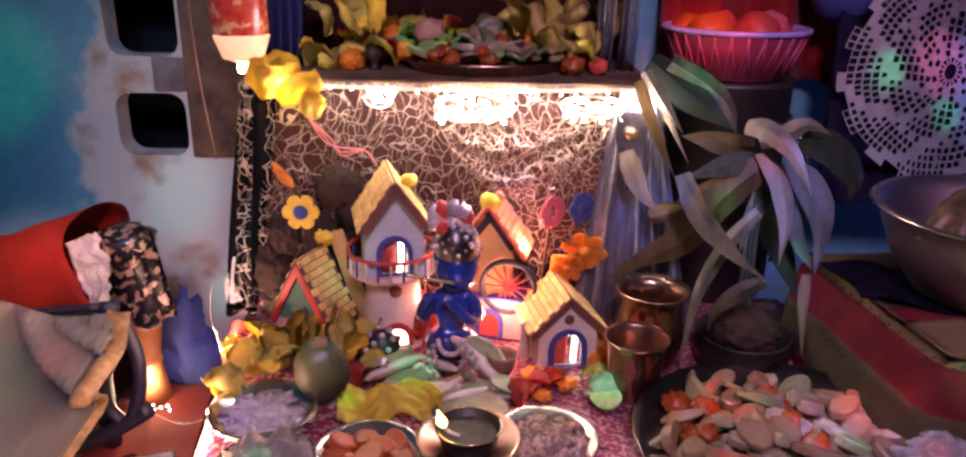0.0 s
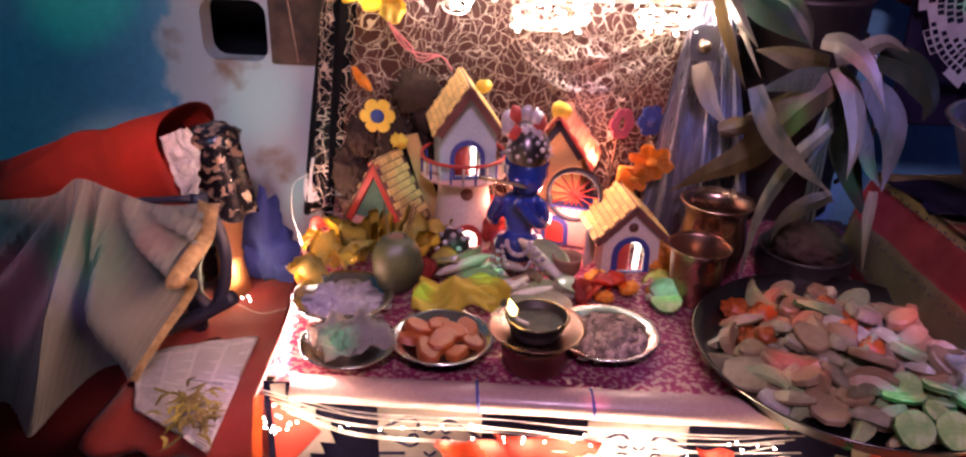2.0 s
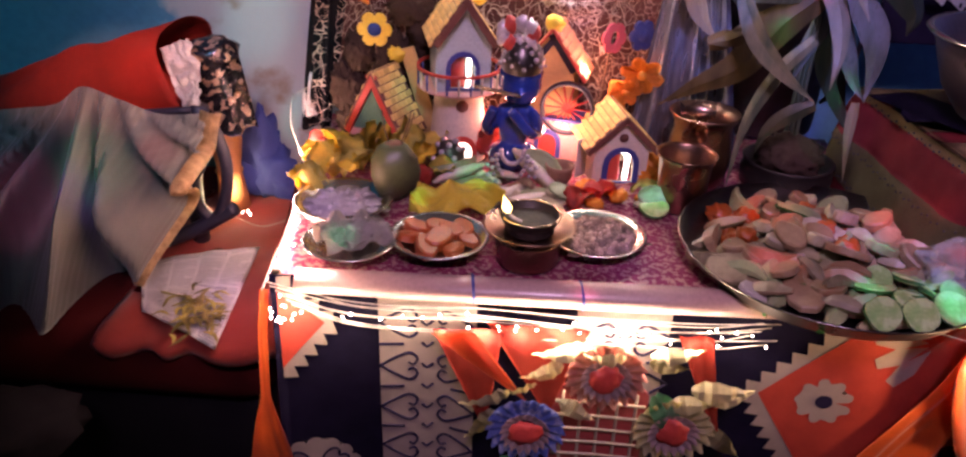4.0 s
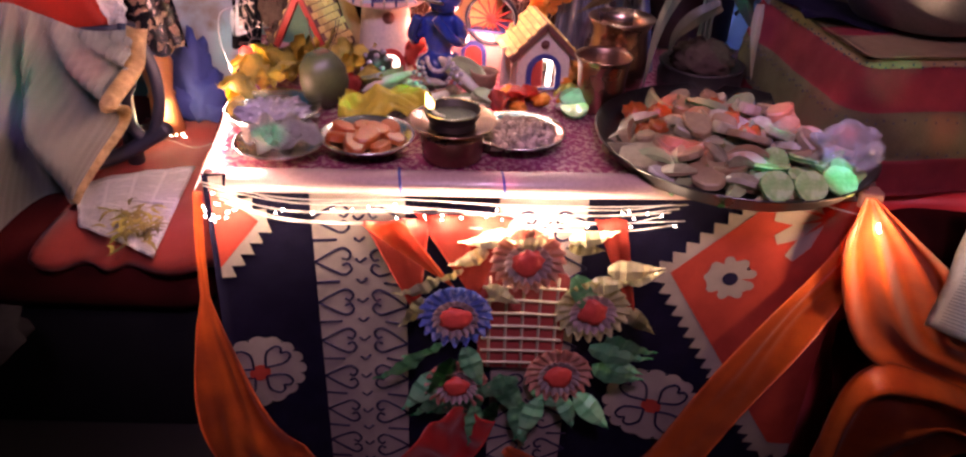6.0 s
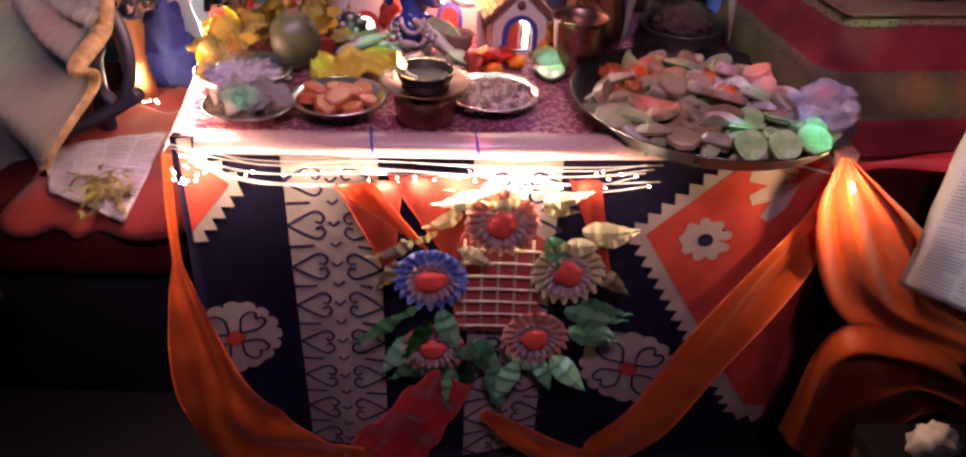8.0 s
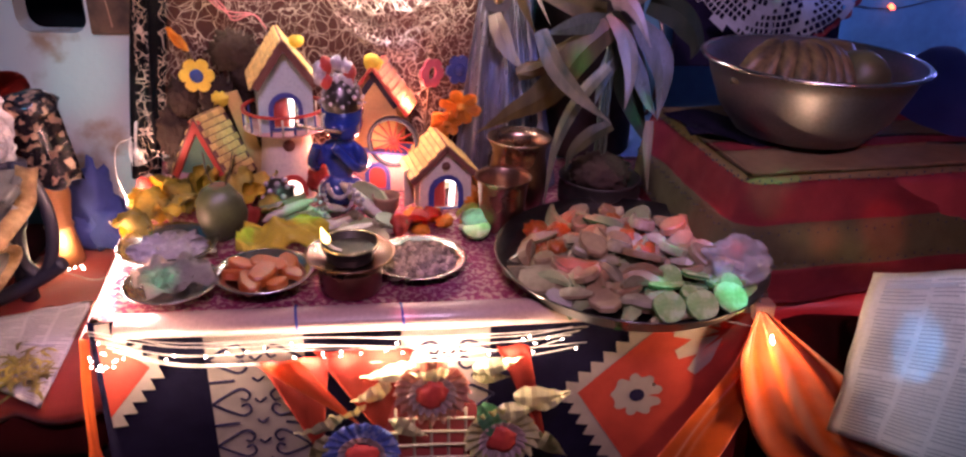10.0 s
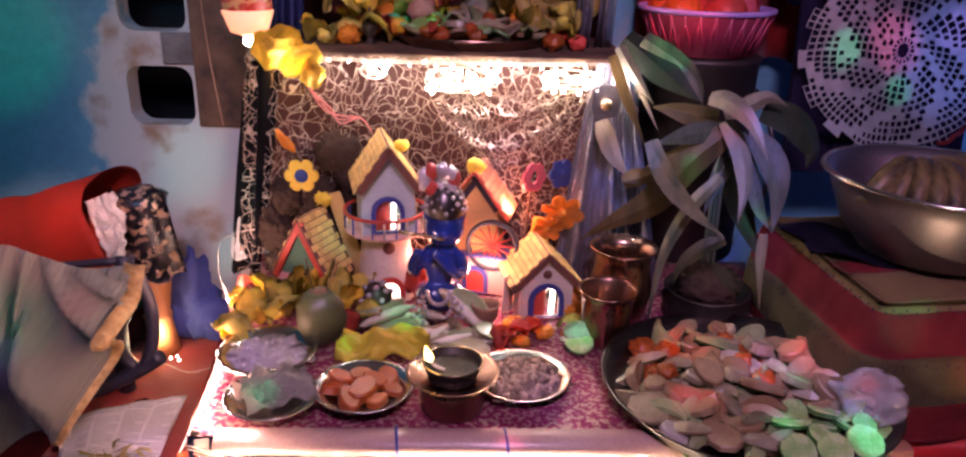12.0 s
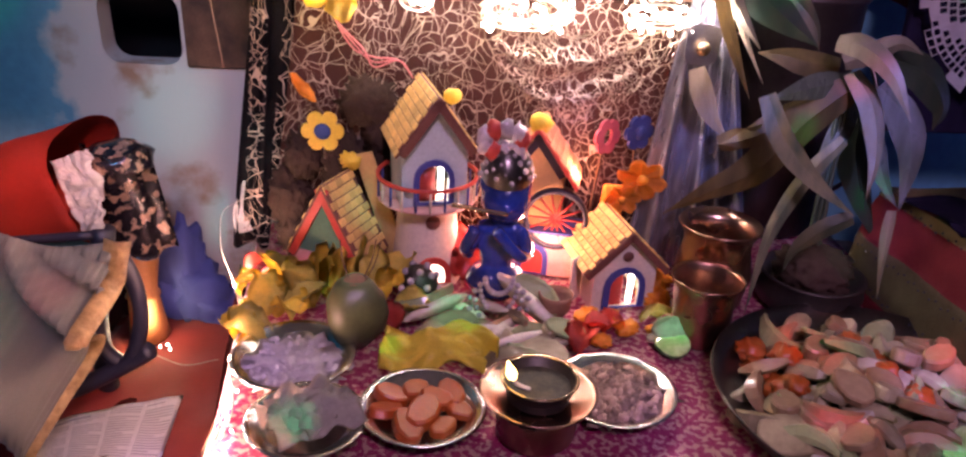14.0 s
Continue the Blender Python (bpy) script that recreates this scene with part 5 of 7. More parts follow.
def slab(r, thick, squash, n=14, wedge=False):
    pts = [(r * math.cos(a), r * squash * math.sin(a)) for a in ((math.pi if wedge else 2 * math.pi) * i / n for i in range(n + (1 if wedge else 0)))]
    one = outline(pts, thick)
    bmesh.ops.bevel(one, geom=[e for e in one.edges if abs(e.verts[0].co.z - e.verts[1].co.z) < 1e-6], offset=thick * 0.2, segments=1, affect="EDGES")
    return one


def slice_mesh(r, thick, squash, seed):
    one = slab(r, thick, squash)
    for v in one.verts:
        v.co.z += r * 0.25 * noise.noise(v.co * 30 + Vector((seed, 0, 0)))
        v.co.xy = v.co.xy * (1 + 0.12 * noise.noise(v.co * 40 + Vector((0, seed, 0))))
    return one


def wedge_mesh(l, w, h, seed):
    """A cut wedge of fruit: a crescent with a rounded back and two flat faces."""
    one = bmesh.new()
    n = 8
    ridge, lo, hi = [], [], []
    for i in range(n + 1):
        s = -1 + 2 * i / n
        k = math.sqrt(max(0.02, 1 - s * s))
        ridge.append(one.verts.new((s * l, -w * 0.35 * (1 - k), h * k)))
        lo.append(one.verts.new((s * l, w * k, 0.1 * h * noise.noise((seed, i, 0)))))
        hi.append(one.verts.new((s * l, -w * k, 0.1 * h * noise.noise((seed, i, 3)))))
    for i in range(n):
        one.faces.new((ridge[i], ridge[i + 1], lo[i + 1], lo[i]))
        one.faces.new((hi[i], hi[i + 1], ridge[i + 1], ridge[i]))
        one.faces.new((lo[i], lo[i + 1], hi[i + 1], hi[i]))
    bmesh.ops.recalc_face_normals(one, faces=one.faces[:])
    return one


def crescent(l, w, h, bend, seed):
    """A cut segment of fruit: two flat cut faces and a rounded skin, bent along its length."""
    one = bmesh.new()
    rings = []
    n = 10
    for i in range(n + 1):
        q = -1 + 2 * i / n
        k = max(0.38, 1 - 0.8 * abs(q) ** 2.6) * (1 + 0.12 * noise.noise((i * 0.7, seed, 1)))
        y = bend * l * (q * q - 0.4)
        section = ((0, h), (w * 0.75, h * 0.62), (w, h * 0.18), (w * 0.55, -h * 0.22), (-w * 0.55, -h * 0.22), (-w, h * 0.18))
        rings.append([one.verts.new((q * l, y + a * k, b * k + 0.05 * h * noise.noise((i, a * 90, seed)))) for a, b in section])
    for a, b in zip(rings, rings[1:]):
        for j in range(6):
            f = one.faces.new((a[j], b[j], b[(j + 1) % 6], a[(j + 1) % 6]))
            f.material_index = 1 if j in (2, 3, 4) else 0
    for ring in (rings[0], rings[-1]):
        one.faces.new(ring).material_index = 1
    bmesh.ops.recalc_face_normals(one, faces=one.faces[:])
    return one


meshes = {}
for i in range(4):
    meshes["wedge", i] = link_mesh("fruit_wedge", crescent(0.021 + 0.0035 * i, 0.0085 + 0.001 * i, 0.012, 0.15 + 0.12 * i, i), [("flesh", "apple", "guava", "pear")[i], ("skin", "tuber", "skin", "rind")[i]], False)
    meshes["slice", i] = link_mesh("fruit_slice", slice_mesh(0.022 + 0.003 * i, 0.006, 0.50 + 0.08 * i, i), ("flesh", "pear", "apple", "flesh")[i], False)
    meshes["cucumber", i] = link_mesh("cucumber_slice", slice_mesh(0.018 + 0.0015 * i, 0.005, 0.95, i + 9), ["cucumber", "rind"], False)
    meshes["sweet", i] = link_mesh("orange_sweet", blob(0.017, 0.013, 0.011, (0, 0, 0), 0.5, i + 20, 3, freq=3), "orangefruit")
    meshes["pakora", i] = link_mesh("flat_cake", slabby(0.026, 0.018, 0.008, i + 30), ("papad", "guava", "tuber", "apple")[i], False)
for i in range(4):
    for p in meshes["cucumber", i].data.polygons:
        p.material_index = 1 if abs(p.normal.z) < 0.5 else 0
for i in range(4):
    meshes["chunk", i] = link_mesh("fruit_chunk", slabby(0.019, 0.012, 0.012, i + 70), ("apple", "guava", "tuber", "flesh")[i], False)
for i in range(4):
    meshes["shard", i] = link_mesh("coconut_shard", wedge_mesh(0.034 + 0.004 * i, 0.010, 0.010, i + 5), "coconut_meat")
kinds = {"shard": ("curved white shard of coconut meat", "coconut"), "chunk": ("rough chunk of cut fruit", "fruit"), "wedge": ("cut wedge of pale fruit", "fruit"), "slice": ("pale flat slice of fruit", "fruit"), "cucumber": ("green cucumber slice with dark rind", "cucumber"),
         "sweet": ("soft orange sweet among the fruit", "food"), "pakora": ("pale flat fried cake", "food")}
used = set()


def lay(kind, x, y, z, yaw=None, tilt=(0, 0), size=1.0, g=rng, group="offerings"):
    i = g.randrange(4)
    src = meshes[kind, i]
    ob = src if (kind, i) not in used else src.copy()
    if (kind, i) in used:
        scene.collection.objects.link(ob)
    used.add((kind, i))
    ob.matrix_basis = pose(x, y, z, tilt[0], tilt[1], g.uniform(0, 360) if yaw is None else yaw) @ Matrix.Diagonal((size, size, size, 1))
    return tagged(ob, *kinds[kind], group=group)


# ring by ring, the lowest first
for layer, (rmax, z0, count) in enumerate(((0.156, 0.010, 62), (0.142, 0.018, 52), (0.108, 0.027, 30), (0.060, 0.036, 11))):
    for i in range(count):
        ang = i * 2.399 + layer
        q = rmax * math.sqrt((i + 0.5) / count)
        x, y = q * math.cos(ang), q * math.sin(ang) * 0.97
        if x > 0.02 and y < -0.06:
            kind = "cucumber"
        elif x < -0.085 and y > -0.03:
            kind = rng.choice(("sweet", "chunk", "wedge", "wedge"))
        elif y < -0.03:
            kind = rng.choice(("pakora", "wedge", "pakora", "wedge"))
        else:
            kind = rng.choice(("wedge", "wedge", "sweet", "chunk", "slice", "wedge", "chunk", "chunk", "wedge"))
        lay(kind, TX + x, TY + y, T + z0 + rng.uniform(0, 0.006), None, (rng.uniform(-28, 28), rng.uniform(-28, 28)), rng.uniform(0.90, 1.25), group="fruit on the tray")
for x, y, s in ((0.085, -0.135, 1.15), (0.045, -0.150, 0.95), (0.10, -0.10, 0.85), (0.005, -0.152, 0.95)):
    lay("cucumber", TX + x, TY + y, T + 0.034, 0, (38, 8), s, group="fruit on the tray")


def bag(u, v):
    a = v * 2 * math.pi
    r = 0.026 * (0.35 + math.sin(math.pi * min(1, u * 0.9 + 0.08))) * (1 + 0.65 * noise.noise((math.cos(a) * 2.4, math.sin(a) * 2.4, u * 6)) + 0.25 * noise.noise((math.cos(a) * 6, math.sin(a) * 6, u * 14)))
    return Vector((0.055 * (u - 0.5) * 2 * 0.7, r * math.cos(a), 0.026 + r * 0.8 * math.sin(a)))


solo("plastic_bag", merge(bmesh.new(), sheet(bag, 30, 36, 0.0006), pose(0, 0, 0, 0, -25, 60)), "plasticbag", "crumpled clear plastic bag lying on the tray", "bag", (TX + 0.135, TY - 0.045, T + 0.018))

# ---- offerings in front of the houses ----
coco = thing("green_coconut", "green husked coconut standing before the houses", "coconut", (-0.196, 0.858, T))
part("husk", merge(lathe([(0, 0.0), (0.020, 0.002), (0.031, 0.016), (0.034, 0.038), (0.031, 0.060), (0.021, 0.075), (0.012, 0.080), (0.010, 0.076), (0, 0.075)], 36, wobble=0.10), bmesh.new()), "coconut", coco)
part("stem_scar", lathe([(0.0, 0.081), (0.009, 0.080), (0.013, 0.079), (0.014, 0.0785)], 14), "clay", coco, "brown stem scar")
for dx, dy in ((-0.012, 0.0), (0.018, 0.004), (0.022, -0.004)):
    part("incense_stick", tube([(dx * 0.5, dy, 0.078), (dx, dy, 0.10), (dx * 1.3, dy + 0.004, 0.125)], 0.0008, 4), "wood", coco)


def leaf_shape(l, w, curl, seed):
    return sheet(lambda u, v: Vector((l * u, w * (v - 0.5) * 2 * (math.sin(math.pi * min(1, u * 0.94 + 0.04)) ** 0.5 + 0.25 * noise.noise((u * 5, v * 2, seed + 20))), curl * math.sin(u * 2.6) + 0.5 * w * abs(v - 0.5) + 0.30 * l * noise.noise((u * 2.2, v * 2.2, seed * 3.7)) + 0.10 * l * noise.noise((u * 7, v * 7, seed)))), 10, 6, 0.0008)


loose = {}
for i in range(5):
    loose["petal", i] = link_mesh("yellow_petal", leaf_shape(0.052 + 0.006 * i, 0.020, 0.016, i), "yellow")
    loose["leaf", i] = link_mesh("yellowing_leaf", leaf_shape(0.060 + 0.006 * i, 0.024, 0.020, i + 5), "yelgreen")
    loose["red", i] = link_mesh("red_petal", leaf_shape(0.030, 0.014, 0.012, i + 11), "redpetal")
    loose["marigold", i] = link_mesh("orange_blossom", blob(0.016, 0.016, 0.012, (0, 0, 0.004), 0.7, i + 2, 3, freq=5), "orange")
loose_tags = {"petal": ("large yellow flower petal among the offerings", "petal"), "leaf": ("yellowing green leaf among the offerings", "leaf"),
              "red": ("small red petal among the offerings", "petal"), "marigold": ("ragged orange marigold blossom by the houses", "flower")}
taken = set()


def drop(kind, x, y, z, yaw, rx=0, ry=0, size=1.0):
    i = rng.randrange(5)
    ob = loose[kind, i]
    if (kind, i) in taken:
        ob = ob.copy()
        scene.collection.objects.link(ob)
    taken.add((kind, i))
    ob.matrix_basis = pose(x, y, z, rx, ry, yaw) @ Matrix.Diagonal((size, size, size, 1))
    return tagged(ob, *loose_tags[kind], group="loose flowers")


for x, y, z, kind, yaw, ry, s in (
        (-0.335, 0.905, 0.482, "petal", 20, -18, 1.2), (-0.310, 0.870, 0.484, "leaf", 80, -30, 1.1), (-0.300, 0.900, 0.488, "petal", -30, -25, 1.2), (-0.290, 0.840, 0.482, "leaf", 160, -12, 1.2),
        (-0.275, 0.880, 0.500, "leaf", 30, -40, 1.2), (-0.260, 0.930, 0.490, "petal", 60, -50, 1.3), (-0.240, 0.935, 0.520, "petal", 75, -70, 1.3), (-0.215, 0.935, 0.535, "leaf", 85, -75, 1.4),
        (-0.195, 0.935, 0.535, "leaf", 95, -72, 1.3), (-0.170, 0.920, 0.500, "petal", 60, -60, 1.1), (-0.150, 0.930, 0.505, "petal", 20, -30, 1.0), (-0.155, 0.905, 0.490, "leaf", -20, -20, 1.0),
        (-0.250, 0.900, 0.520, "leaf", 120, -45, 1.1), (-0.225, 0.945, 0.495, "petal", 100, -60, 1.2), (-0.345, 0.935, 0.482, "petal", 50, -30, 1.0), (-0.320, 0.840, 0.482, "petal", 100, -14, 1.0),
        (-0.280, 0.950, 0.482, "leaf", 140, -30, 1.2), (-0.305, 0.950, 0.482, "petal", 200, -40, 1.0), (0.075, 0.905, 0.480, "marigold", 0, 0, 1.0), (0.105, 0.905, 0.480, "marigold", 40, 0, 0.9),
        (0.090, 0.880, 0.478, "red", 30, -20, 1.3), (0.120, 0.885, 0.479, "marigold", 70, 0, 0.9), (0.065, 0.875, 0.478, "red", 0, -30, 1.4), (0.055, 0.835, 0.478, "red", 60, -30, 1.6), (0.085, 0.860, 0.478, "marigold", 10, 0, 0.8),
        (0.170, 0.960, 0.480, "marigold", 0, 0, 1.3), (0.175, 0.985, 0.500, "marigold", 0, 0, 1.4), (-0.160, 0.860, 0.490, "red", 80, -70, 1.3), (-0.330, 0.97, 0.485, "red", 10, -10, 1.2), (-0.350, 0.99, 0.485, "red", 50, -10, 1.2),
        (-0.075, 0.985, 0.485, "red", 80, -60, 2.4), (-0.085, 0.995, 0.490, "red", 110, -70, 2.6), (-0.06, 0.985, 0.485, "red", 50, -60, 2.2), (-0.135, 0.955, 0.490, "marigold", 0, 0, 1.1), (-0.160, 0.955, 0.500, "leaf", 60, -50, 1.2),
        (0.14, 0.90, 0.478, "leaf", 10, -10, 0.7), (0.155, 0.885, 0.478, "marigold", 0, 0, 0.7)):
    drop(kind, x, y, min(z, 0.488), yaw, rng.uniform(-15, 15), ry * 0.42, s * (0.78 if kind in ("leaf", "petal") else 0.85))

# fruit slices before the idol
for kind, x, y, z, yaw, tilt, s in (
        ("wedge", -0.118, 0.905, 0.500, 20, (10, -10), 1.2), ("slice", -0.085, 0.880, 0.488, -10, (10, 0), 1.3), ("wedge", -0.075, 0.900, 0.484, 60, (0, 0), 1.2), ("slice", -0.100, 0.865, 0.482, 30, (0, 8), 1.2),
        ("slice", 0.012, 0.905, 0.510, -42, (48, 20), 1.35), ("wedge", -0.012, 0.890, 0.486, 120, (0, 20), 1.1), ("slice", 0.042, 0.860, 0.494, 0, (20, 10), 0.95), ("wedge", -0.035, 0.880, 0.484, 40, (0, 0), 1.0),
        ("slice", -0.050, 0.850, 0.481, 10, (0, 0), 1.5), ("slice", -0.005, 0.840, 0.481, 80, (5, 0), 1.4), ("wedge", 0.025, 0.880, 0.482, 10, (0, 0), 0.9), ("slice", 0.040, 0.858, 0.482, 20, (0, 0), 1.0),
        ("wedge", 0.000, 0.868, 0.482, 200, (0, 0), 1.0), ("slice", 0.010, 0.820, 0.480, 120, (0, 0), 1.3), ("slice", -0.025, 0.815, 0.480, 20, (0, 0), 1.2), ("slice", 0.165, 0.866, 0.494, 0, (60, 0), 0.7), ("slice", 0.150, 0.868, 0.481, 30, (8, 0), 0.6),
        ("shard", -0.108, 0.893, 0.500, 22, (20, -14), 1.1), ("shard", -0.078, 0.905, 0.492, -20, (10, 8), 1.0), ("shard", 0.004, 0.898, 0.506, -40, (30, 24), 1.25), ("shard", -0.030, 0.868, 0.488, 60, (0, 10), 0.9), ("shard", -0.065, 0.862, 0.487, 8, (14, 0), 1.15),
        ("shard", 0.035, 0.892, 0.486, 100, (0, 0), 0.8), ("shard", -0.005, 0.852, 0.486, 20, (10, 0), 1.0), ("shard", -0.045, 0.905, 0.494, 130, (0, 16), 0.9), ("chunk", -0.10, 0.925, 0.488, 20, (0, 0), 1.0), ("chunk", 0.025, 0.865, 0.486, 70, (0, 0), 0.9), ("chunk", -0.09, 0.845, 0.486, 10, (0, 0), 0.8),
        ("wedge", -0.06, 0.925, 0.482, 20, (0, 0), 1.0), ("pakora", -0.06, 0.872, 0.481, 0, (0, 0), 1.0), ("cucumber", 0.165, 0.850, 0.482, 0, (10, 0), 1.0)):
    lay(kind, x, y, z, yaw, tilt, s)


def crumple(u, v):
    return Vector((0.125 * (u - 0.5), 0.055 * (v - 0.5) - 0.012 * math.sin(u * 7), 0.012 + 0.018 * (1 - 2 * abs(math.sin(u * 5.2 + v * 1.6))) * math.sin(v * 3.1) + 0.018 * abs(noise.noise((u * 4, v * 4, 9))) + 0.014 * math.sin(math.pi * v)))


solo("yellow_cloth", sheet(crumple, 44, 22, 0.0012), "lemon", "crumpled bright yellow cloth on the table cover", "cloth", pose(-0.100, 0.812, T + 0.012, 24, 0, -6))
solo("pale_fruit", blob(0.026, 0.022, 0.020, (0, 0, 0.018), 0.1, 4, 3), "apple", "whole pale round fruit behind the oil lamp", "fruit", (-0.030, 0.790, T))
jar = thing("beaded_ornament", "small dark silver beaded ornament beside the coconut", "ornament", (-0.128, 0.940, T))
part("core", blob(0.024, 0.020, 0.030, (0, 0, 0.026), 0.2, 3, 2), "iron", jar)
for i in range(26):
    ob = bead.copy()
    scene.collection.objects.link(ob)
    ob.parent = jar
    ang = i * 2.4
    q = i / 26
    ob.matrix_basis = pose(0.024 * math.cos(ang) * math.sin(0.4 + 2.4 * q), 0.021 * math.sin(ang) * math.sin(0.4 + 2.4 * q), 0.026 + 0.030 * math.cos(0.4 + 2.4 * q))

# ---- felt flowers and plush behind the houses ----


def felt_flower(label, where, material, eye, r, stick, n=6):
    o = thing("felt_flower", label, "felt flower", where, group="felt flowers")
    if eye is None:
        b = pierced(petals(0, 0, n, r * 0.8, r), [[(r * 0.32 * math.cos(-q), r * 0.45 * math.sin(-q)) for q in (math.pi * i / 8 for i in range(16))]], 0.004, UPRIGHT)
    else:
        b = outline(petals(0, 0, n, r * 0.72, r), 0.005, m=UPRIGHT)
    part("bloom", b, material, o, smooth=False)
    if eye:
        part("eye", merge(bmesh.new(), lathe([(0, 0.004), (r * 0.36, 0.003), (r * 0.4, 0), (0, 0)], 18), pose(0, -0.005, 0, 90, 0, 0)), eye, o)
    part("stick", tube([(0, 0.002, -0.005), (0.004, 0.004, stick * 0.5), (0.008, 0.006, stick)], 0.0022, 6), "wood", o)


felt_flower("yellow felt flower with a blue centre on a stick", pose(-0.257, 1.062, 0.655, 0, 0, 0), "yellow", "felt_blue", 0.027, -0.175)
felt_flower("pink felt flower ring on a stick", pose(0.106, 1.062, 0.661, 0, 8, 38), "pink", None, 0.024, -0.180)
felt_flower("blue felt flower on a stick", pose(0.150, 1.075, 0.664, 0, 0, 30), "bluecloth", "bluecloth", 0.024, -0.185)
solo("orange_feather", merge(bmesh.new(), leaf_shape(0.045, 0.008, 0.004, 4), pose(-0.293, 1.06, 0.728, 90, 50, 0)), "orange", "small orange felt petal standing on a stick", "felt flower")
solo("petal_stick", tube([(-0.266, 1.062, 0.693), (-0.252, 1.063, 0.65), (-0.235, 1.066, 0.58), (-0.225, 1.066, 0.478)], 0.002, 5), "wood", "thin dark stick holding a felt petal", "stick")
giraffe = thing("orange_felt_stalk", "tall orange felt stalk with marigold blossoms behind the cottage", "felt flower", (0.118, 1.045, T))
part("stalk", box(0.030, 0.012, 0.125, (0.0, 0, 0.063), 0.004, turn=pose(0, 0, 0, 0, 4, 0)), "orange", giraffe)
for x, z, r, lean in ((0.034, 0.140, 0.032, 14), (0.012, 0.112, 0.024, -10)):
    part("blossom", merge(bmesh.new(), sheet(lambda u, v: Vector((r * v * (0.75 + 0.35 * abs(math.cos(u * 3 * 2 * math.pi))) * math.cos(u * 2 * math.pi), -0.012 * v * noise.noise((4 * math.cos(u * 6.283), 4 * math.sin(u * 6.283), r * 90)) - 0.006 * v, r * v * (0.75 + 0.35 * abs(math.cos(u * 3 * 2 * math.pi))) * 0.8 * math.sin(u * 2 * math.pi))), 48, 5, 0.0015), pose(x, -0.012, z, 0, lean, 0)), "orange", giraffe)
    part("blossom_eye", blob(r * 0.25, 0.005, r * 0.22, (x, -0.018, z), 0.3, r * 50, 2), "orange", giraffe)
plush = thing("plush_toy_heap", "dark brown furry plush heap behind the toy houses", "plush", (-0.20, 1.075, T))
for i, (x, z, rx, rz) in enumerate(((0.0, 0.215, 0.034, 0.030), (0.022, 0.175, 0.030, 0.032), (-0.03, 0.12, 0.030, 0.05), (0.03, 0.12, 0.03, 0.05), (-0.085, 0.14, 0.022, 0.032), (-0.105, 0.08, 0.028, 0.045), (-0.09, 0.03, 0.034, 0.035), (-0.02, 0.05, 0.04, 0.055))):
    part("lump", blob(rx, 0.022, rz, (x, 0, z), 0.55, i + 50, 4, freq=6.5), "felt_grey", plush)
solo("side_cloth", sheet(lambda u, v: Vector((-0.392 + 0.055 * v + 0.05 * u, 1.09 - 0.012 * math.sin(u * 9 + v * 3), 0.475 + 0.35 * v)), 16, 20, 0.002), "darkcloth", "dark bluish cloth gathered beside the altar", "cloth")
for k in range(3):
    solo("pink_cable", tube([(-0.242 + 0.004 * k, 1.055, 0.835), (-0.236, 1.048, 0.80), (-0.215 + 0.006 * k, 1.045, 0.765), (-0.19, 1.046, 0.755 - 0.006 * k), (-0.160, 1.046, 0.752), (-0.143, 1.048, 0.731)], 0.0011, 5), "pinkwire",
         "thin pink electric cable hanging to the tower", "cable")
yf = thing("yellow_silk_flower", "large yellow silk flower on the altar's corner", "flower", (-0.262, 1.065, 0.838))
for i, (x, z, w, h, lean) in enumerate(((-0.022, 0.012, 0.062, 0.050, 20), (0.018, 0.000, 0.060, 0.040, -25), (0.036, -0.020, 0.032, 0.040, -50), (-0.004, 0.030, 0.060, 0.034, -8))):
    part("petal", merge(bmesh.new(), sheet(lambda u, v, i=i: Vector((w * (u - 0.5), -0.012 * math.sin(u * 4 + i) - 0.010 * noise.noise((u * 4, v * 4, i)), h * (v - 0.5) * (0.6 + 0.4 * math.sin(math.pi * u)) + 0.010 * noise.noise((u * 3, 1, i)))), 12, 10, 0.001),
                        pose(x, -0.022 - 0.004 * i, z, 8, lean, 0)), "yellow", yf)

# ---- on the altar ----
ALT = 0.846
solo("altar_tray", lathe([(0, 0), (0.115, 0), (0.122, 0.004), (0.13, 0.018), (0.132, 0.019), (0.12, 0.008), (0.11, 0.004), (0, 0.004)], 56), "copper", "shallow copper tray of food on the altar", "tray", (0.005, 1.245, ALT - 0.004))
g = random.Random(21)
for i in range(70):
    ang, q = i * 2.399, 0.110 * math.sqrt((i + 0.5) / 70)
    lay(g.choice(("slice", "wedge", "pakora", "sweet", "cucumber")), 0.005 + q * math.cos(ang), 1.245 + 0.9 * q * math.sin(ang), ALT + 0.010 + 0.030 * (1 - q / 0.11) + g.uniform(0, 0.008), None, (g.uniform(-40, 40), g.uniform(-40, 40)), 0.85, group="fruit on the altar tray")
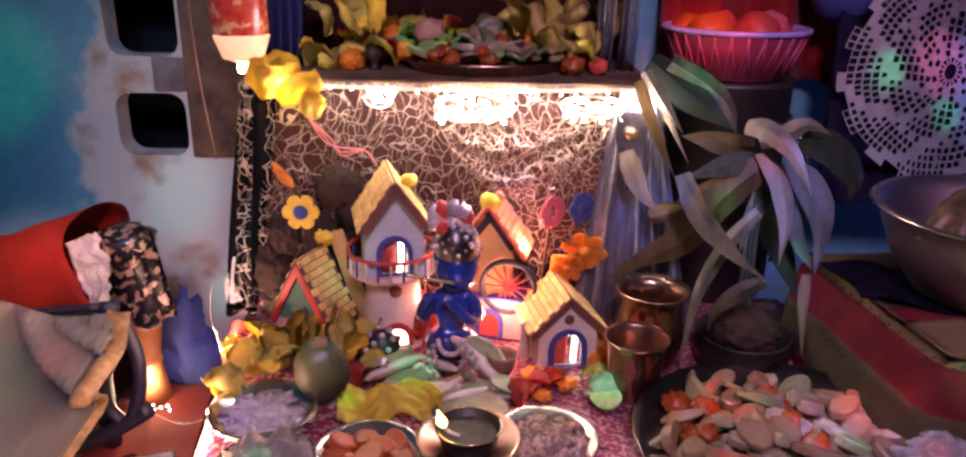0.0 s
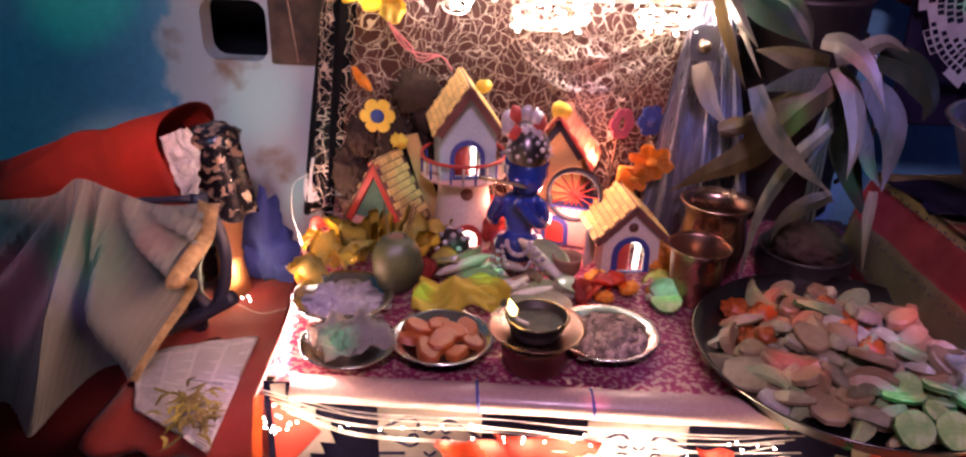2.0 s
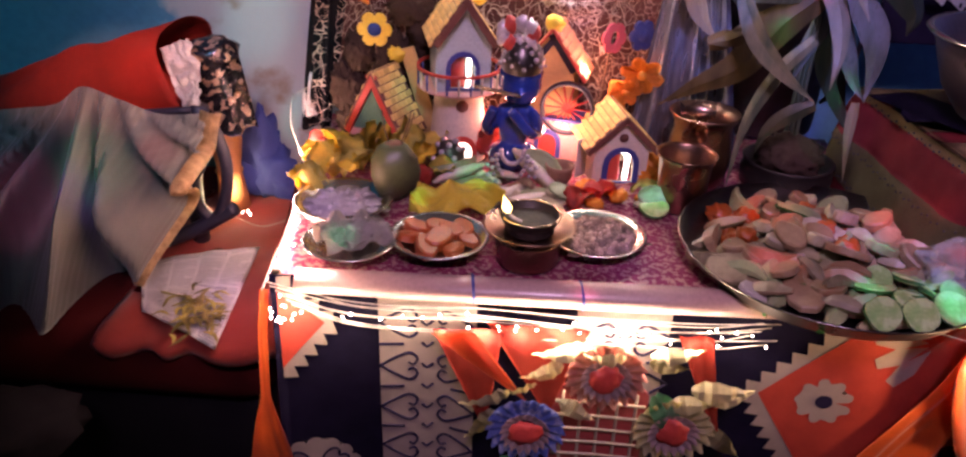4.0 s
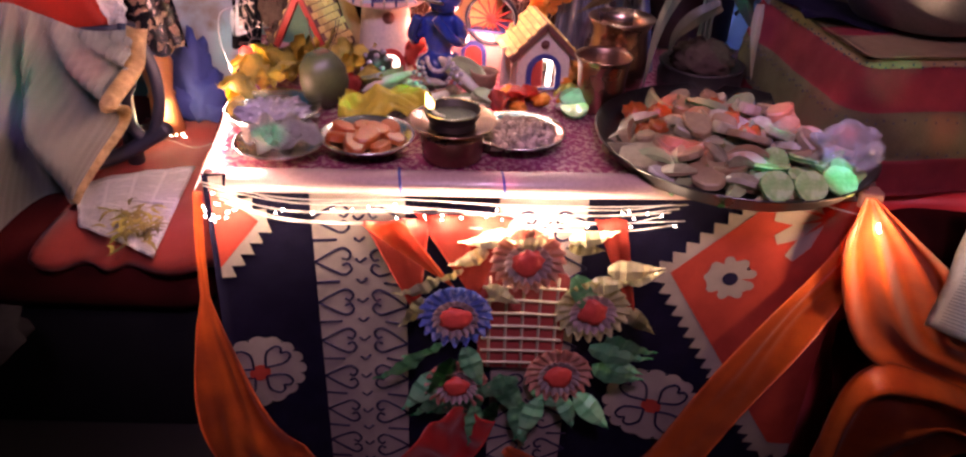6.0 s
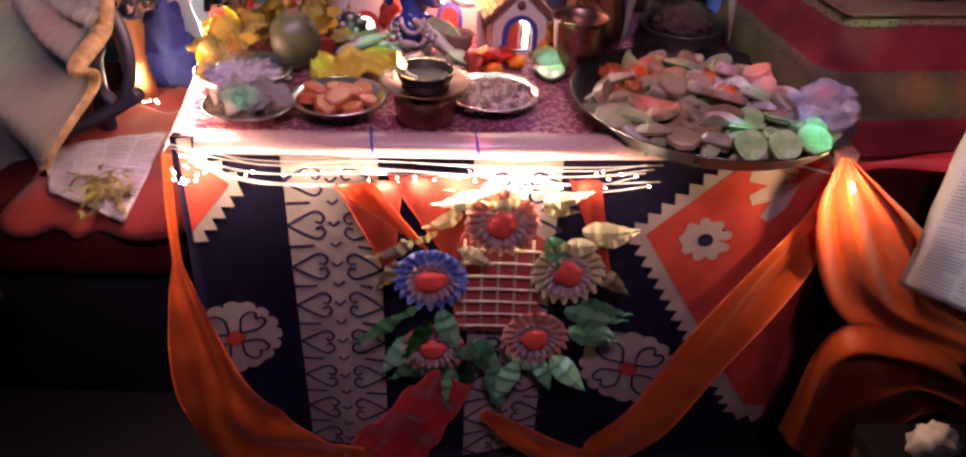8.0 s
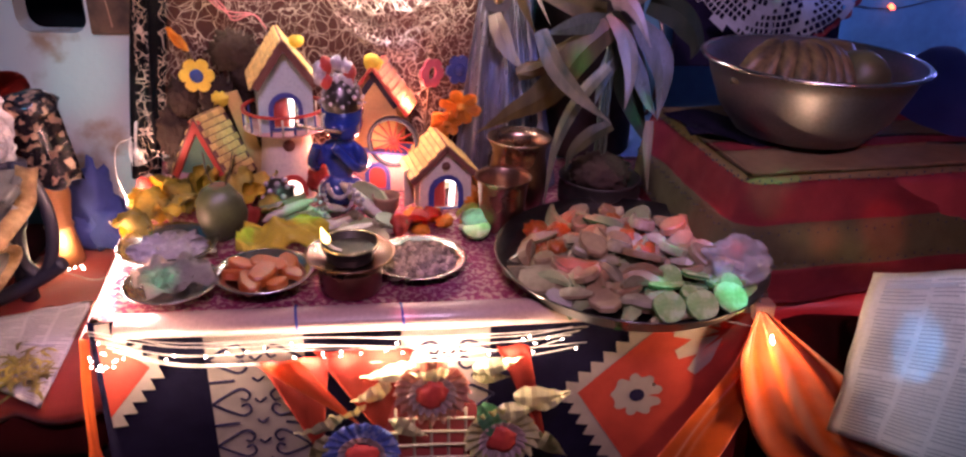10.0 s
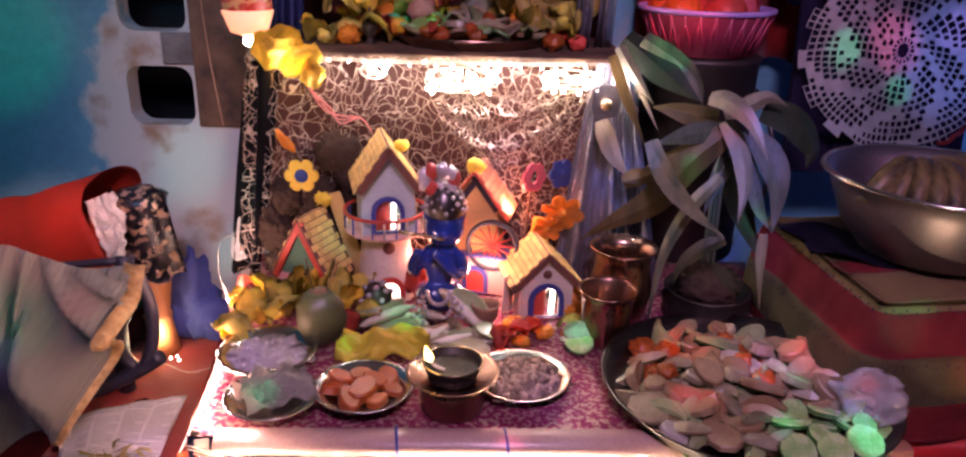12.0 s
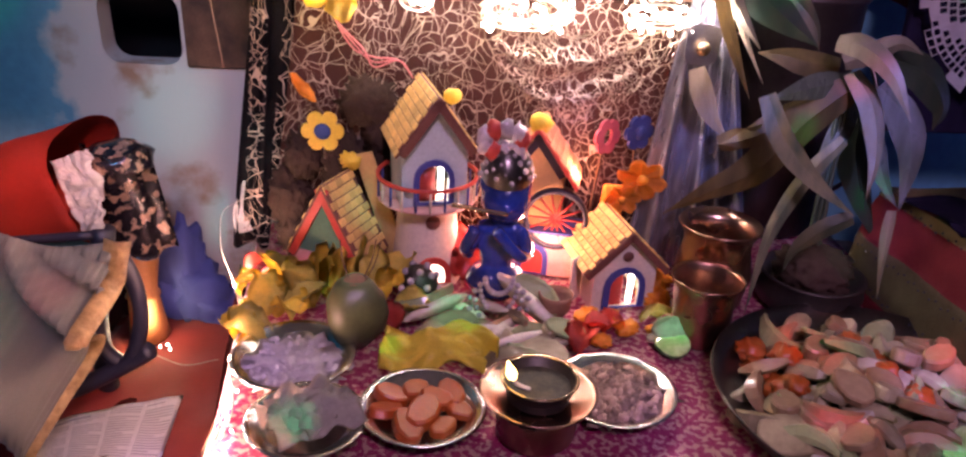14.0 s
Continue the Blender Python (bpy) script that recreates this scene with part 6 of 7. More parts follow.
for i, (x, y, z, r, material, label) in enumerate(((-0.13, 1.28, ALT, 0.026, "boardgreen", "round green fruit on the altar"), (-0.085, 1.30, ALT + 0.02, 0.030, "pink", "round pinkish fruit on the altar"), (-0.17, 1.26, ALT, 0.028, "orangefruit", "orange fruit standing on the altar"),
                                                 (-0.20, 1.24, ALT, 0.024, "yelgreen", "yellow green fruit on the altar"), (0.01, 1.31, ALT + 0.02, 0.035, "leaf", "dark green gourd on the altar"), (0.15, 1.24, ALT, 0.022, "redpetal", "reddish fruit on the altar"),
                                                 (-0.15, 1.33, ALT, 0.035, "orange", "heap of orange flowers on the altar"), (0.05, 1.33, ALT + 0.035, 0.032, "yelgreen", "yellowing fruit on the altar"), (0.175, 1.19, ALT - 0.004, 0.017, "redpetal", "small reddish fruit at the altar's edge"),
                                                 (0.135, 1.18, ALT - 0.004, 0.019, "orangefruit", "small orange sweet at the altar's edge"), (-0.23, 1.2, ALT - 0.004, 0.018, "yelgreen", "small yellow lime at the altar's edge"))):
    solo("altar_fruit", blob(r * 0.85, r * 0.8, r * 0.75, (0, 0, r * 0.75), 0.45, i + 60, 3), material, label, "fruit", (x, y - 0.02, z))
for i in range(46):
    drop(("leaf", "petal", "red", "marigold", "leaf")[i % 5], g.uniform(-0.27, 0.21), g.uniform(1.17, 1.31), ALT + 0.004 + g.uniform(0, 0.05) * (1 if i % 2 else 0.2), g.uniform(0, 360), g.uniform(-40, 40), g.uniform(-50, 10), g.uniform(0.7, 1.2))


def banana(l, r, bend):
    return tube([(-l / 2, 0, bend * 0.9), (-l / 4, 0, bend * 0.2), (0, 0, 0), (l / 4, 0, bend * 0.2), (l / 2, 0, bend * 0.9)], r, 9, taper=lambda t: 0.35 + 0.65 * math.sin(math.pi * min(1, max(0, t * 0.9 + 0.05))) ** 0.5)


for i in range(5):
    solo("banana", banana(0.11, 0.014, 0.03), "banana", "ripe spotted banana lying on the altar", "banana", pose(0.105 + 0.012 * i, 1.245 + 0.016 * i, ALT + 0.040 + 0.012 * i, 20, -30 + 14 * i, 150 - 20 * i), group="bananas")
spire = thing("dark_finial", "small dark metal finial standing on the altar", "ornament", (-0.162, 1.195, ALT - 0.005))
part("body", lathe([(0, 0), (0.012, 0), (0.007, 0.006), (0.006, 0.012), (0.015, 0.026), (0.013, 0.034), (0.006, 0.040), (0.004, 0.050), (0.001, 0.060), (0, 0.061)], 8), "iron", spire)
for x, s in ((0.185, 1), (0.222, 1), (-0.290, 1), (-0.318, -1)):
    solo("hanging_cloth", sheet(lambda u, v: Vector((x + 0.030 * (u - 0.5) + 0.004 * math.sin(v * 7), 1.215 - 0.012 * math.cos(u * 14), ALT - 0.004 + 0.50 * v)), 14, 12, 0.002), "tinsel" if x > 0 else "bluecloth", "pleated dark curtain hanging at the altar's side", "curtain")
solo("altar_backcloth", sheet(lambda u, v: Vector((-0.33 + 0.58 * u, 1.345 + 0.008 * math.sin(u * 40), ALT - 0.01 + 0.55 * v)), 60, 6, 0.002), "dark_maroon", "dark maroon cloth hung behind the altar", "cloth")
lan = thing("paper_lantern", "red and white glowing paper lantern hanging on a thread", "lantern", (-0.326, 1.075, 0.858))
part("shade", lathe([(0.018, 0.012), (0.026, 0.016), (0.036, 0.045), (0.040, 0.10), (0.038, 0.14), (0.0, 0.15)], 10, wobble=0.06), "lantern", lan)
part("glow_band", lathe([(0.0, 0.004), (0.016, 0.010), (0.028, 0.014), (0.0375, 0.045), (0.030, 0.050)], 10, wobble=0.06), glow("lit_paper", (1.0, 0.45, 0.25), 0.9), lan, "lit pale paper band")
part("lamp_bulb", blob(0.008, 0.008, 0.008, (0, 0, 0.0), 0.0, 1, 2), "bulb", lan)
part("thread", tube([(0, 0, 0.14), (0.0, 0, 0.40), (0.0, 0, 0.80)], 0.0012, 4), "darkwire", lan)
solo("loose_wire", tube([(-0.40, 1.10, 1.3), (-0.402, 1.10, 1.0), (-0.398, 1.10, 0.85), (-0.385, 1.10, 0.72)], 0.0011, 4), "clay", "thin brown thread hanging before the wall", "thread")
solo("wall_cable", tube([(-1.2, 1.33, 0.86), (-0.98, 1.33, 0.865), (-0.87, 1.33, 0.89), (-0.80, 1.335, 0.95), (-0.7, 1.34, 1.1)], 0.003, 6), "darkwire", "dark electric cable looping on the wall", "cable")

# ---- leaves tied beside the altar, and pots below ----
plant = thing("potted_leaf_bundle", "dark pot holding a bundle of drying green strap leaves", "plant", (0.374, 0.971, T))
part("pot", lathe([(0, 0.0), (0.056, 0.0), (0.064, 0.006), (0.066, 0.026), (0.062, 0.040), (0.066, 0.044), (0.060, 0.044), (0.054, 0.030), (0, 0.026)], 40), "iron", plant, "dark steel pot")
part("soil_clump", blob(0.046, 0.044, 0.034, (0.0, 0, 0.046), 0.35, 5, 4, freq=9), "felt_grey", plant, "brown fibrous root clump")
STRAP = lambda w: (lambda u: 0.92 * w * min(1.0, 0.72 + 1.2 * u) * (1.0 if u < 0.45 else max(0.03, 1 - ((u - 0.45) / 0.55) ** 1.2)))


def strap_leaf(material, w, *pts):
    part("leaf", ribbon(pts, STRAP(w), 0.0010, (0, -1, 0.35), 7, fold=0.32, twist=0.5 * math.sin(900 * w)), material, plant, smooth=False)


strap_leaf("leaf_tan", 0.036, (0.0, 0.059, 0.294), (-0.036, 0.066, 0.296), (-0.069, 0.072, 0.302), (-0.096, 0.079, 0.304))
strap_leaf("leaf_grey", 0.034, (0.008, 0.049, 0.279), (-0.051, 0.019, 0.278), (-0.11, -0.011, 0.269))
strap_leaf("leaf", 0.032, (-0.114, -0.016, 0.276), (-0.093, -0.038, 0.229), (-0.057, -0.061, 0.19), (-0.014, -0.083, 0.159))
strap_leaf("leaf_tan", 0.054, (0.002, 0.029, 0.275), (-0.045, 0.029, 0.232), (-0.092, 0.029, 0.171), (-0.146, 0.029, 0.139), (-0.198, 0.029, 0.106))
strap_leaf("leaf_tan", 0.042, (0.002, 0.039, 0.264), (-0.055, 0.036, 0.235), (-0.103, 0.032, 0.21), (-0.14, 0.029, 0.201))
strap_leaf("leaf_pale", 0.03, (-0.025, 0.029, 0.329), (-0.004, 0.006, 0.329), (0.024, -0.018, 0.304), (0.045, -0.041, 0.258))
strap_leaf("leaf_pale", 0.032, (0.001, 0.029, 0.295), (0.018, 0.002, 0.263), (0.024, -0.024, 0.214), (0.013, -0.051, 0.167))
strap_leaf("leaf_grey", 0.044, (0.043, 0.039, 0.277), (0.072, 0.019, 0.246), (0.083, -0.001, 0.203), (0.075, -0.021, 0.142))
strap_leaf("leaf_grey", 0.028, (0.032, 0.049, 0.274), (0.05, 0.029, 0.215), (0.064, 0.009, 0.168), (0.079, -0.011, 0.141))
strap_leaf("leaf_pale", 0.03, (0.014, 0.079, 0.296), (0.045, 0.076, 0.309), (0.074, 0.072, 0.324), (0.106, 0.069, 0.312))
strap_leaf("leaf_dark", 0.055, (0.078, 0.099, 0.3), (0.126, 0.092, 0.283), (0.158, 0.086, 0.244), (0.153, 0.079, 0.214))
strap_leaf("leaf", 0.022, (-0.004, -0.001, 0.222), (-0.047, -0.016, 0.177), (-0.082, -0.031, 0.107), (-0.098, -0.046, 0.007))
strap_leaf("leaf", 0.026, (-0.01, -0.071, 0.153), (-0.042, -0.068, 0.133), (-0.064, -0.064, 0.106), (-0.071, -0.061, 0.074))
strap_leaf("leaf", 0.018, (0.06, -0.031, 0.146), (0.06, -0.036, 0.105), (0.068, -0.041, 0.029))
strap_leaf("leaf_cream", 0.032, (-0.172, 0.069, 0.284), (-0.162, 0.062, 0.256), (-0.146, 0.056, 0.225), (-0.122, 0.049, 0.2))
strap_leaf("leaf_pale", 0.022, (-0.152, 0.089, 0.39), (-0.127, 0.084, 0.352), (-0.093, 0.079, 0.307))
strap_leaf("leaf_tan", 0.02, (-0.165, 0.059, 0.382), (-0.148, 0.056, 0.339), (-0.128, 0.052, 0.295), (-0.107, 0.049, 0.253))
strap_leaf("leaf_dark", 0.052, (-0.136, 0.129, 0.397), (-0.077, 0.099, 0.352), (-0.027, 0.069, 0.316))
strap_leaf("leaf_cream", 0.012, (-0.14, 0.119, 0.387), (-0.11, 0.099, 0.322), (-0.081, 0.079, 0.264))
strap_leaf("leaf", 0.04, (-0.11, 0.119, 0.399), (-0.058, 0.106, 0.366), (-0.03, 0.092, 0.338), (-0.02, 0.079, 0.309))
strap_leaf("leaf_tan", 0.03, (-0.135, 0.049, 0.195), (-0.108, 0.039, 0.209), (-0.093, 0.029, 0.229))
strap_leaf("leaf_grey", 0.03, (0.023, 0.059, 0.277), (0.017, 0.046, 0.233), (-0.002, 0.032, 0.193), (-0.015, 0.019, 0.154))
strap_leaf("leaf_dark", 0.045, (0.041, 0.059, 0.248), (0.039, 0.049, 0.19), (0.06, 0.039, 0.131), (0.087, 0.029, 0.077))
for k in range(3):
    part("stem", tube([(0.008 * (k - 1), 0.012, 0.05), (0.006 * (k - 1) + 0.004, 0.03, 0.16), (0.004 * (k - 1) + 0.012, 0.05, 0.27)], 0.003, 6), "leaf_dark", plant)

# ---- striped box with the big bowl ----
blk = thing("striped_cloth_bundle", "low box covered with red, olive and sand striped woven cloth", "box", (0, 0, 0))
BT, BB = 0.618, 0.440
ring0 = [(0.500, 0.722), (0.95, 0.775), (0.98, 1.05), (0.472, 1.03)]


def hem_line(u):
    """The box's edge in plan: along its side, round the near corner, along its front."""
    back, near, far = Vector(ring0[3]), Vector(ring0[0]), Vector(ring0[1])
    c1, c2 = near.lerp(back, 0.10), near.lerp(far, 0.07)
    if u < 0.42:
        return back.lerp(c1, u / 0.42)
    if u > 0.54:
        return c2.lerp(far, (u - 0.54) / 0.46)
    k = (u - 0.42) / 0.12
    return c1.lerp(near, k).lerp(near.lerp(c2, k), k)


def side_strip(v0, v1):
    def fn(u, v):
        q = v0 + (v1 - v0) * v
        p, d = hem_line(u), (hem_line(min(1, u + 0.03)) - hem_line(max(0, u - 0.03))).normalized()
        out = 0.026 * q + 0.010 * math.sin(math.pi * q) + (0.008 * q + 0.003) * noise.noise((u * 9, q * 3, 4)) + 0.002 * noise.noise((u * 40, q * 12, 1))
        edge = 0.008 * max(0, 1 - q * 7) ** 2
        return Vector((p.x + d.y * (out - edge), p.y - d.x * (out - edge), BT + 0.003 * noise.noise((u * 5, 0, 1)) - (BT - BB) * q))
    return sheet(fn, 70, 7, 0.002)


for material, v0, v1 in (("stripe_sand", 0.0, 0.07), ("stripe_red", 0.07, 0.36), ("stripe_green", 0.36, 0.72), ("stripe_red", 0.72, 1.0)):
    part("side_stripe", side_strip(v0, v1), material, blk)
tops = (("stripe_sand", 0.0, 0.30), ("stripe_red", 0.30, 0.42), ("stripe_green", 0.42, 0.68), ("stripe_red", 0.68, 0.80), ("stripe_sand", 0.80, 1.0))
for material, v0, v1 in tops:
    def top(u, v):
        q = v0 + (v1 - v0) * v
        left = Vector((*ring0[0], 0)).lerp(Vector((*ring0[3], 0)), q)
        right = Vector((*ring0[1], 0)).lerp(Vector((*ring0[2], 0)), q)
        p = left.lerp(right, u)
        return Vector((p.x, p.y, BT + 0.004 * noise.noise((u * 5, q * 4, 1)) - 0.001))
    part("top_stripe", sheet(top, 22, 6, 0.002), material, blk)
part("core", box(0.42, 0.26, 0.15, (0.72, 0.87, 0.53), 0.01), "stripe_red", blk)
knot = None
for row, (q, step) in enumerate(((0.04, 64), (0.41, 64), (0.66, 64))):
    for i in range(step):
        u = (i + 0.5 + 0.3 * noise.noise((i, row, 3))) / step
        p, d = hem_line(u), (hem_line(min(1, u + 0.03)) - hem_line(max(0, u - 0.03))).normalized()
        out = 0.026 * q + 0.010 * math.sin(math.pi * q) + 0.003 + (0.008 * q + 0.003) * noise.noise((u * 9, q * 3, 4))
        ob = part("knot", blob(0.0015, 0.0015, 0.0018, (0, 0, 0), 0, 1, 1), "black", blk) if knot is None else knot.copy()
        if knot is not None:
            scene.collection.objects.link(ob)
        knot = knot or ob
        ob.matrix_basis = Matrix.Translation((p.x + d.y * out, p.y - d.x * out, BT - (BT - BB) * q - 0.004 * (i % 2)))
stand = thing("red_covered_bench", "low bench hung with dark red cloth beside the table", "bench", (0.80, 0.90, 0))
part("seat", box(0.56, 0.44, 0.51, (0.02, 0.03, 0.178), 0.02), "red_satin", stand)
bowl = thing("steel_basin", "large steel basin full of fruit on the striped cloth", "basin", Matrix.Translation((0.640, 0.880, BT + 0.004)) @ Matrix.Diagonal((0.92, 0.92, 1.0, 1)))
part("basin", lathe([(0, 0), (0.080, 0.0), (0.100, 0.006), (0.130, 0.040), (0.150, 0.085), (0.156, 0.104), (0.166, 0.108), (0.167, 0.111), (0.160, 0.112), (0.147, 0.088), (0.126, 0.042), (0.096, 0.010), (0, 0.006)], 64), "basin_steel", bowl)
part("rim", lathe([(0.160, 0.1085), (0.1665, 0.1075), (0.1695, 0.1105), (0.1665, 0.1135), (0.160, 0.1125), (0.160, 0.1085)], 64), "steel", bowl, "bright rolled steel rim")
for i in range(9):
    ang = -1.2 + i * 0.30
    solo("banana", banana(0.125, 0.0165, 0.05), "pumpkin", "blackened ripe banana in the steel basin", "banana", pose(0.570 + 0.010 * i, 0.870 + 0.012 * math.sin(i), BT + 0.122 + 0.004 * (i % 2), 195, 8, 78 + 9 * (i - 4)), group="bananas in the basin")


def ribbed(r, h, ribs):
    one = lathe([(0, 0), (r * 0.6, h * 0.03), (r * 0.95, h * 0.3), (r, h * 0.5), (r * 0.9, h * 0.78), (r * 0.45, h * 0.97), (r * 0.1, h * 0.93), (0, h * 0.93)], 60)
    for v in one.verts:
        a = math.atan2(v.co.y, v.co.x)
        v.co.xy = v.co.xy * (1 - 0.07 * (1 - abs(math.sin(a * ribs / 2))) ** 2)
    return one


solo("ribbed_gourd", ribbed(0.062, 0.085, 10), "pumpkin", "brownish ribbed gourd lying in the steel basin", "gourd", pose(0.665, 0.92, BT + 0.030))
solo("round_guava", blob(0.042, 0.042, 0.040, (0, 0, 0), 0.08, 3, 3), "coconut", "greenish round fruit in the steel basin", "fruit", pose(0.705, 0.865, BT + 0.090))
solo("round_guava", blob(0.038, 0.036, 0.036, (0, 0, 0), 0.08, 5, 3), "pumpkin", "brownish round fruit in the steel basin", "fruit", pose(0.70, 0.93, BT + 0.095))
solo("blue_cloth", sheet(lambda u, v: Vector((0.86 + 0.16 * u, 0.86 + 0.30 * v, 0.60 + 0.12 * math.sin(math.pi * u) * math.sin(math.pi * v) + 0.01 * noise.noise((u * 6, v * 6, 2)))), 18, 18, 0.003), "bluecloth", "dark blue cloth bundle behind the basin", "cloth")
solo("cloth_napkin", sheet(lambda u, v: Vector((0.47 + 0.15 * u, 0.86 + 0.13 * v - 0.05 * u, BT + 0.006 + 0.006 * math.sin(u * 8 + v * 5))), 14, 12, 0.0015), "navy", "folded dark blue napkin under the basin", "napkin")

# crocheted doily hung behind the basin
DO = thing("crochet_doily", "large white crocheted doily with a scalloped edge, hung up", "doily", pose(0.703, 1.165, 0.856, -6, 0, 0) @ Matrix.Diagonal((0.90, 1, 0.90, 1)))
for ring0_, ring1_ in ((1, 4), (4, 7), (7, 10), (10, 13), (13, 15)):
    one = bmesh.new()
    for j in range(ring0_, ring1_):
        r0, r1 = 0.0125 * j, 0.0125 * (j + 1)
        n = 8 * max(2, round(2 * math.pi * r0 / 0.0110 / 8))
        for i in range(n):
            a0, a1 = 2 * math.pi * i / n, 2 * math.pi * (i + 1) / n
            if j == 14 and (i // 3) % 2:
                continue
            c = [Vector((r * math.cos(a), 0, r * math.sin(a))) for r, a in ((r0, a0), (r0, a1), (r1, a1), (r1, a0))]
            swirl = (8 * (i + 0.5) / n + 0.14 * j + 0.10 * noise.noise((i, j, 2))) % 1.0
            if swirl < 0.22 or j in (3, 9) and i % 2:
                one.faces.new([one.verts.new(p) for p in c])
                continue
            mid = sum(c, Vector()) / 4
            thin = 0.80 if swirl > 0.45 else 0.66
            hole = [mid + (p - mid) * (thin + 0.10 * noise.noise((i * 3.1, j * 1.7, q))) for q, p in enumerate(c)]
            for q in range(4):
                one.faces.new([one.verts.new(p) for p in (c[q], c[(q + 1) % 4], hole[(q + 1) % 4], hole[q])])
    bmesh.ops.remove_doubles(one, verts=one.verts[:], dist=0.0004)
    for v in one.verts:
        v.co.y += 0.008 * math.sin(v.co.x * 24 + 1) + 0.006 * math.sin(v.co.z * 30 + v.co.x * 20)
        v.co.z += 0.010 * noise.noise(v.co * 14)
    bmesh.ops.recalc_face_normals(one, faces=one.faces[:])
    bmesh.ops.solidify(one, geom=one.faces[:], thickness=0.002)
    part("crochet_round", one, "crochet", DO, smooth=False)
part("red_lace", tube([((0.186 + 0.006 * (i % 2)) * math.cos(a), -0.004 * (i % 3), (0.186 + 0.006 * (i % 2)) * math.sin(a)) for i in range(26) for a in (radians(-62 + 4.4 * i),)], 0.005, 6, steps=3), "stripe_red", DO, "dark red crocheted edge")
part("crate_back", box(0.34, 0.015, 0.42, (-0.01, 0.04, -0.02), 0.004), "navy", DO, "dark board behind")

# pink plastic basket on a drum
bk = thing("plastic_basket", "pink plastic basket with a lilac rim, full of fruit", "basket", (0.400, 1.255, 0.835))
part("bowl", lathe([(0, 0), (0.085, 0.0), (0.108, 0.065), (0.110, 0.068), (0.104, 0.064), (0.082, 0.004), (0, 0.004)], 40), "pinkplastic", bk)
part("rim", lathe([(0.106, 0.066), (0.114, 0.069), (0.114, 0.075), (0.108, 0.076), (0.106, 0.066)], 48), "lilac", bk, "lilac rim")
for i in range(28):
    ang = 2 * math.pi * i / 28
    part("rib", tube([(0.087 * math.cos(ang), 0.087 * math.sin(ang), 0.004), (0.110 * math.cos(ang + 0.12), 0.110 * math.sin(ang + 0.12), 0.066)], 0.002, 4, steps=1), "pinkplastic", bk)
    part("rib", tube([(0.087 * math.cos(ang), 0.087 * math.sin(ang), 0.004), (0.110 * math.cos(ang - 0.12), 0.110 * math.sin(ang - 0.12), 0.066)], 0.002, 4, steps=1), "pinkplastic", bk)
for i, (x, y, r, material) in enumerate(((-0.05, -0.03, 0.035, "orangefruit"), (0.02, -0.04, 0.038, "redpetal"), (0.06, 0.02, 0.035, "pink"), (-0.02, 0.05, 0.04, "redpetal"), (-0.065, 0.03, 0.03, "orangefruit"))):
    solo("basket_fruit", blob(r, r, r, (0, 0, 0), 0.12, i + 80, 3), material, "reddish round fruit lying in the plastic basket", "fruit", (0.400 + x, 1.255 + y, 0.835 + 0.062))
drum = thing("dark_drum", "dark steel drum holding up the plastic basket", "drum", (0.400, 1.255, T))
part("drum_body", lathe([(0, 0), (0.095, 0), (0.098, 0.004), (0.098, 0.345), (0.102, 0.350), (0.102, 0.357), (0.0, 0.357)], 40), "iron", drum)
part("handle", tube([(0.098, -0.02, 0.30), (0.125, -0.06, 0.22), (0.12, -0.06, 0.10), (0.098, -0.03, 0.05)], 0.004, 6), "dull_steel", drum)
solo("red_hanging", sheet(lambda u, v: Vector((0.29 + 0.36 * u, 1.30 + 0.02 * math.sin(u * 20), 0.80 + 0.36 * v + 0.02 * math.sin(u * 11))), 30, 10, 0.003), "red_satin", "red cloth hung behind the basket", "cloth")
solo("blue_cloth", blob(0.10, 0.05, 0.07, (0.60, 1.24, 0.99), 0.3, 4, 3), "bluecloth", "dark blue cloth bundle above the doily", "cloth")

# blue and red fairy lights on the far wall
for pts, bulbs, lit in (([(0.86, 1.35, 0.78), (0.95, 1.352, 0.735), (1.053, 1.352, 0.725), (1.2, 1.352, 0.75), (1.5, 1.352, 0.72)], [(0.90, 1.345, 0.752), (1.33, 1.345, 0.72), (1.46, 1.345, 0.70)], "bluebulb"),
                        ([(0.86, 1.354, 0.80), (1.0, 1.354, 0.745), (1.2, 1.354, 0.77), (1.5, 1.354, 0.75)], [(1.041, 1.345, 0.728), (1.214, 1.345, 0.748)], "redbulb")):
    light_string("thin coloured fairy light string on the blue wall", [pts], bulbs, "darkwire", 0.0012, lit, 2.2)
lamp("blue_string_light", "POINT", (1.02, 1.20, 0.78), 0.5, (0.25, 0.28, 1.0))
lamp("blue_string_light", "POINT", (1.40, 1.25, 0.71), 1.2, (0.25, 0.26, 1.0))


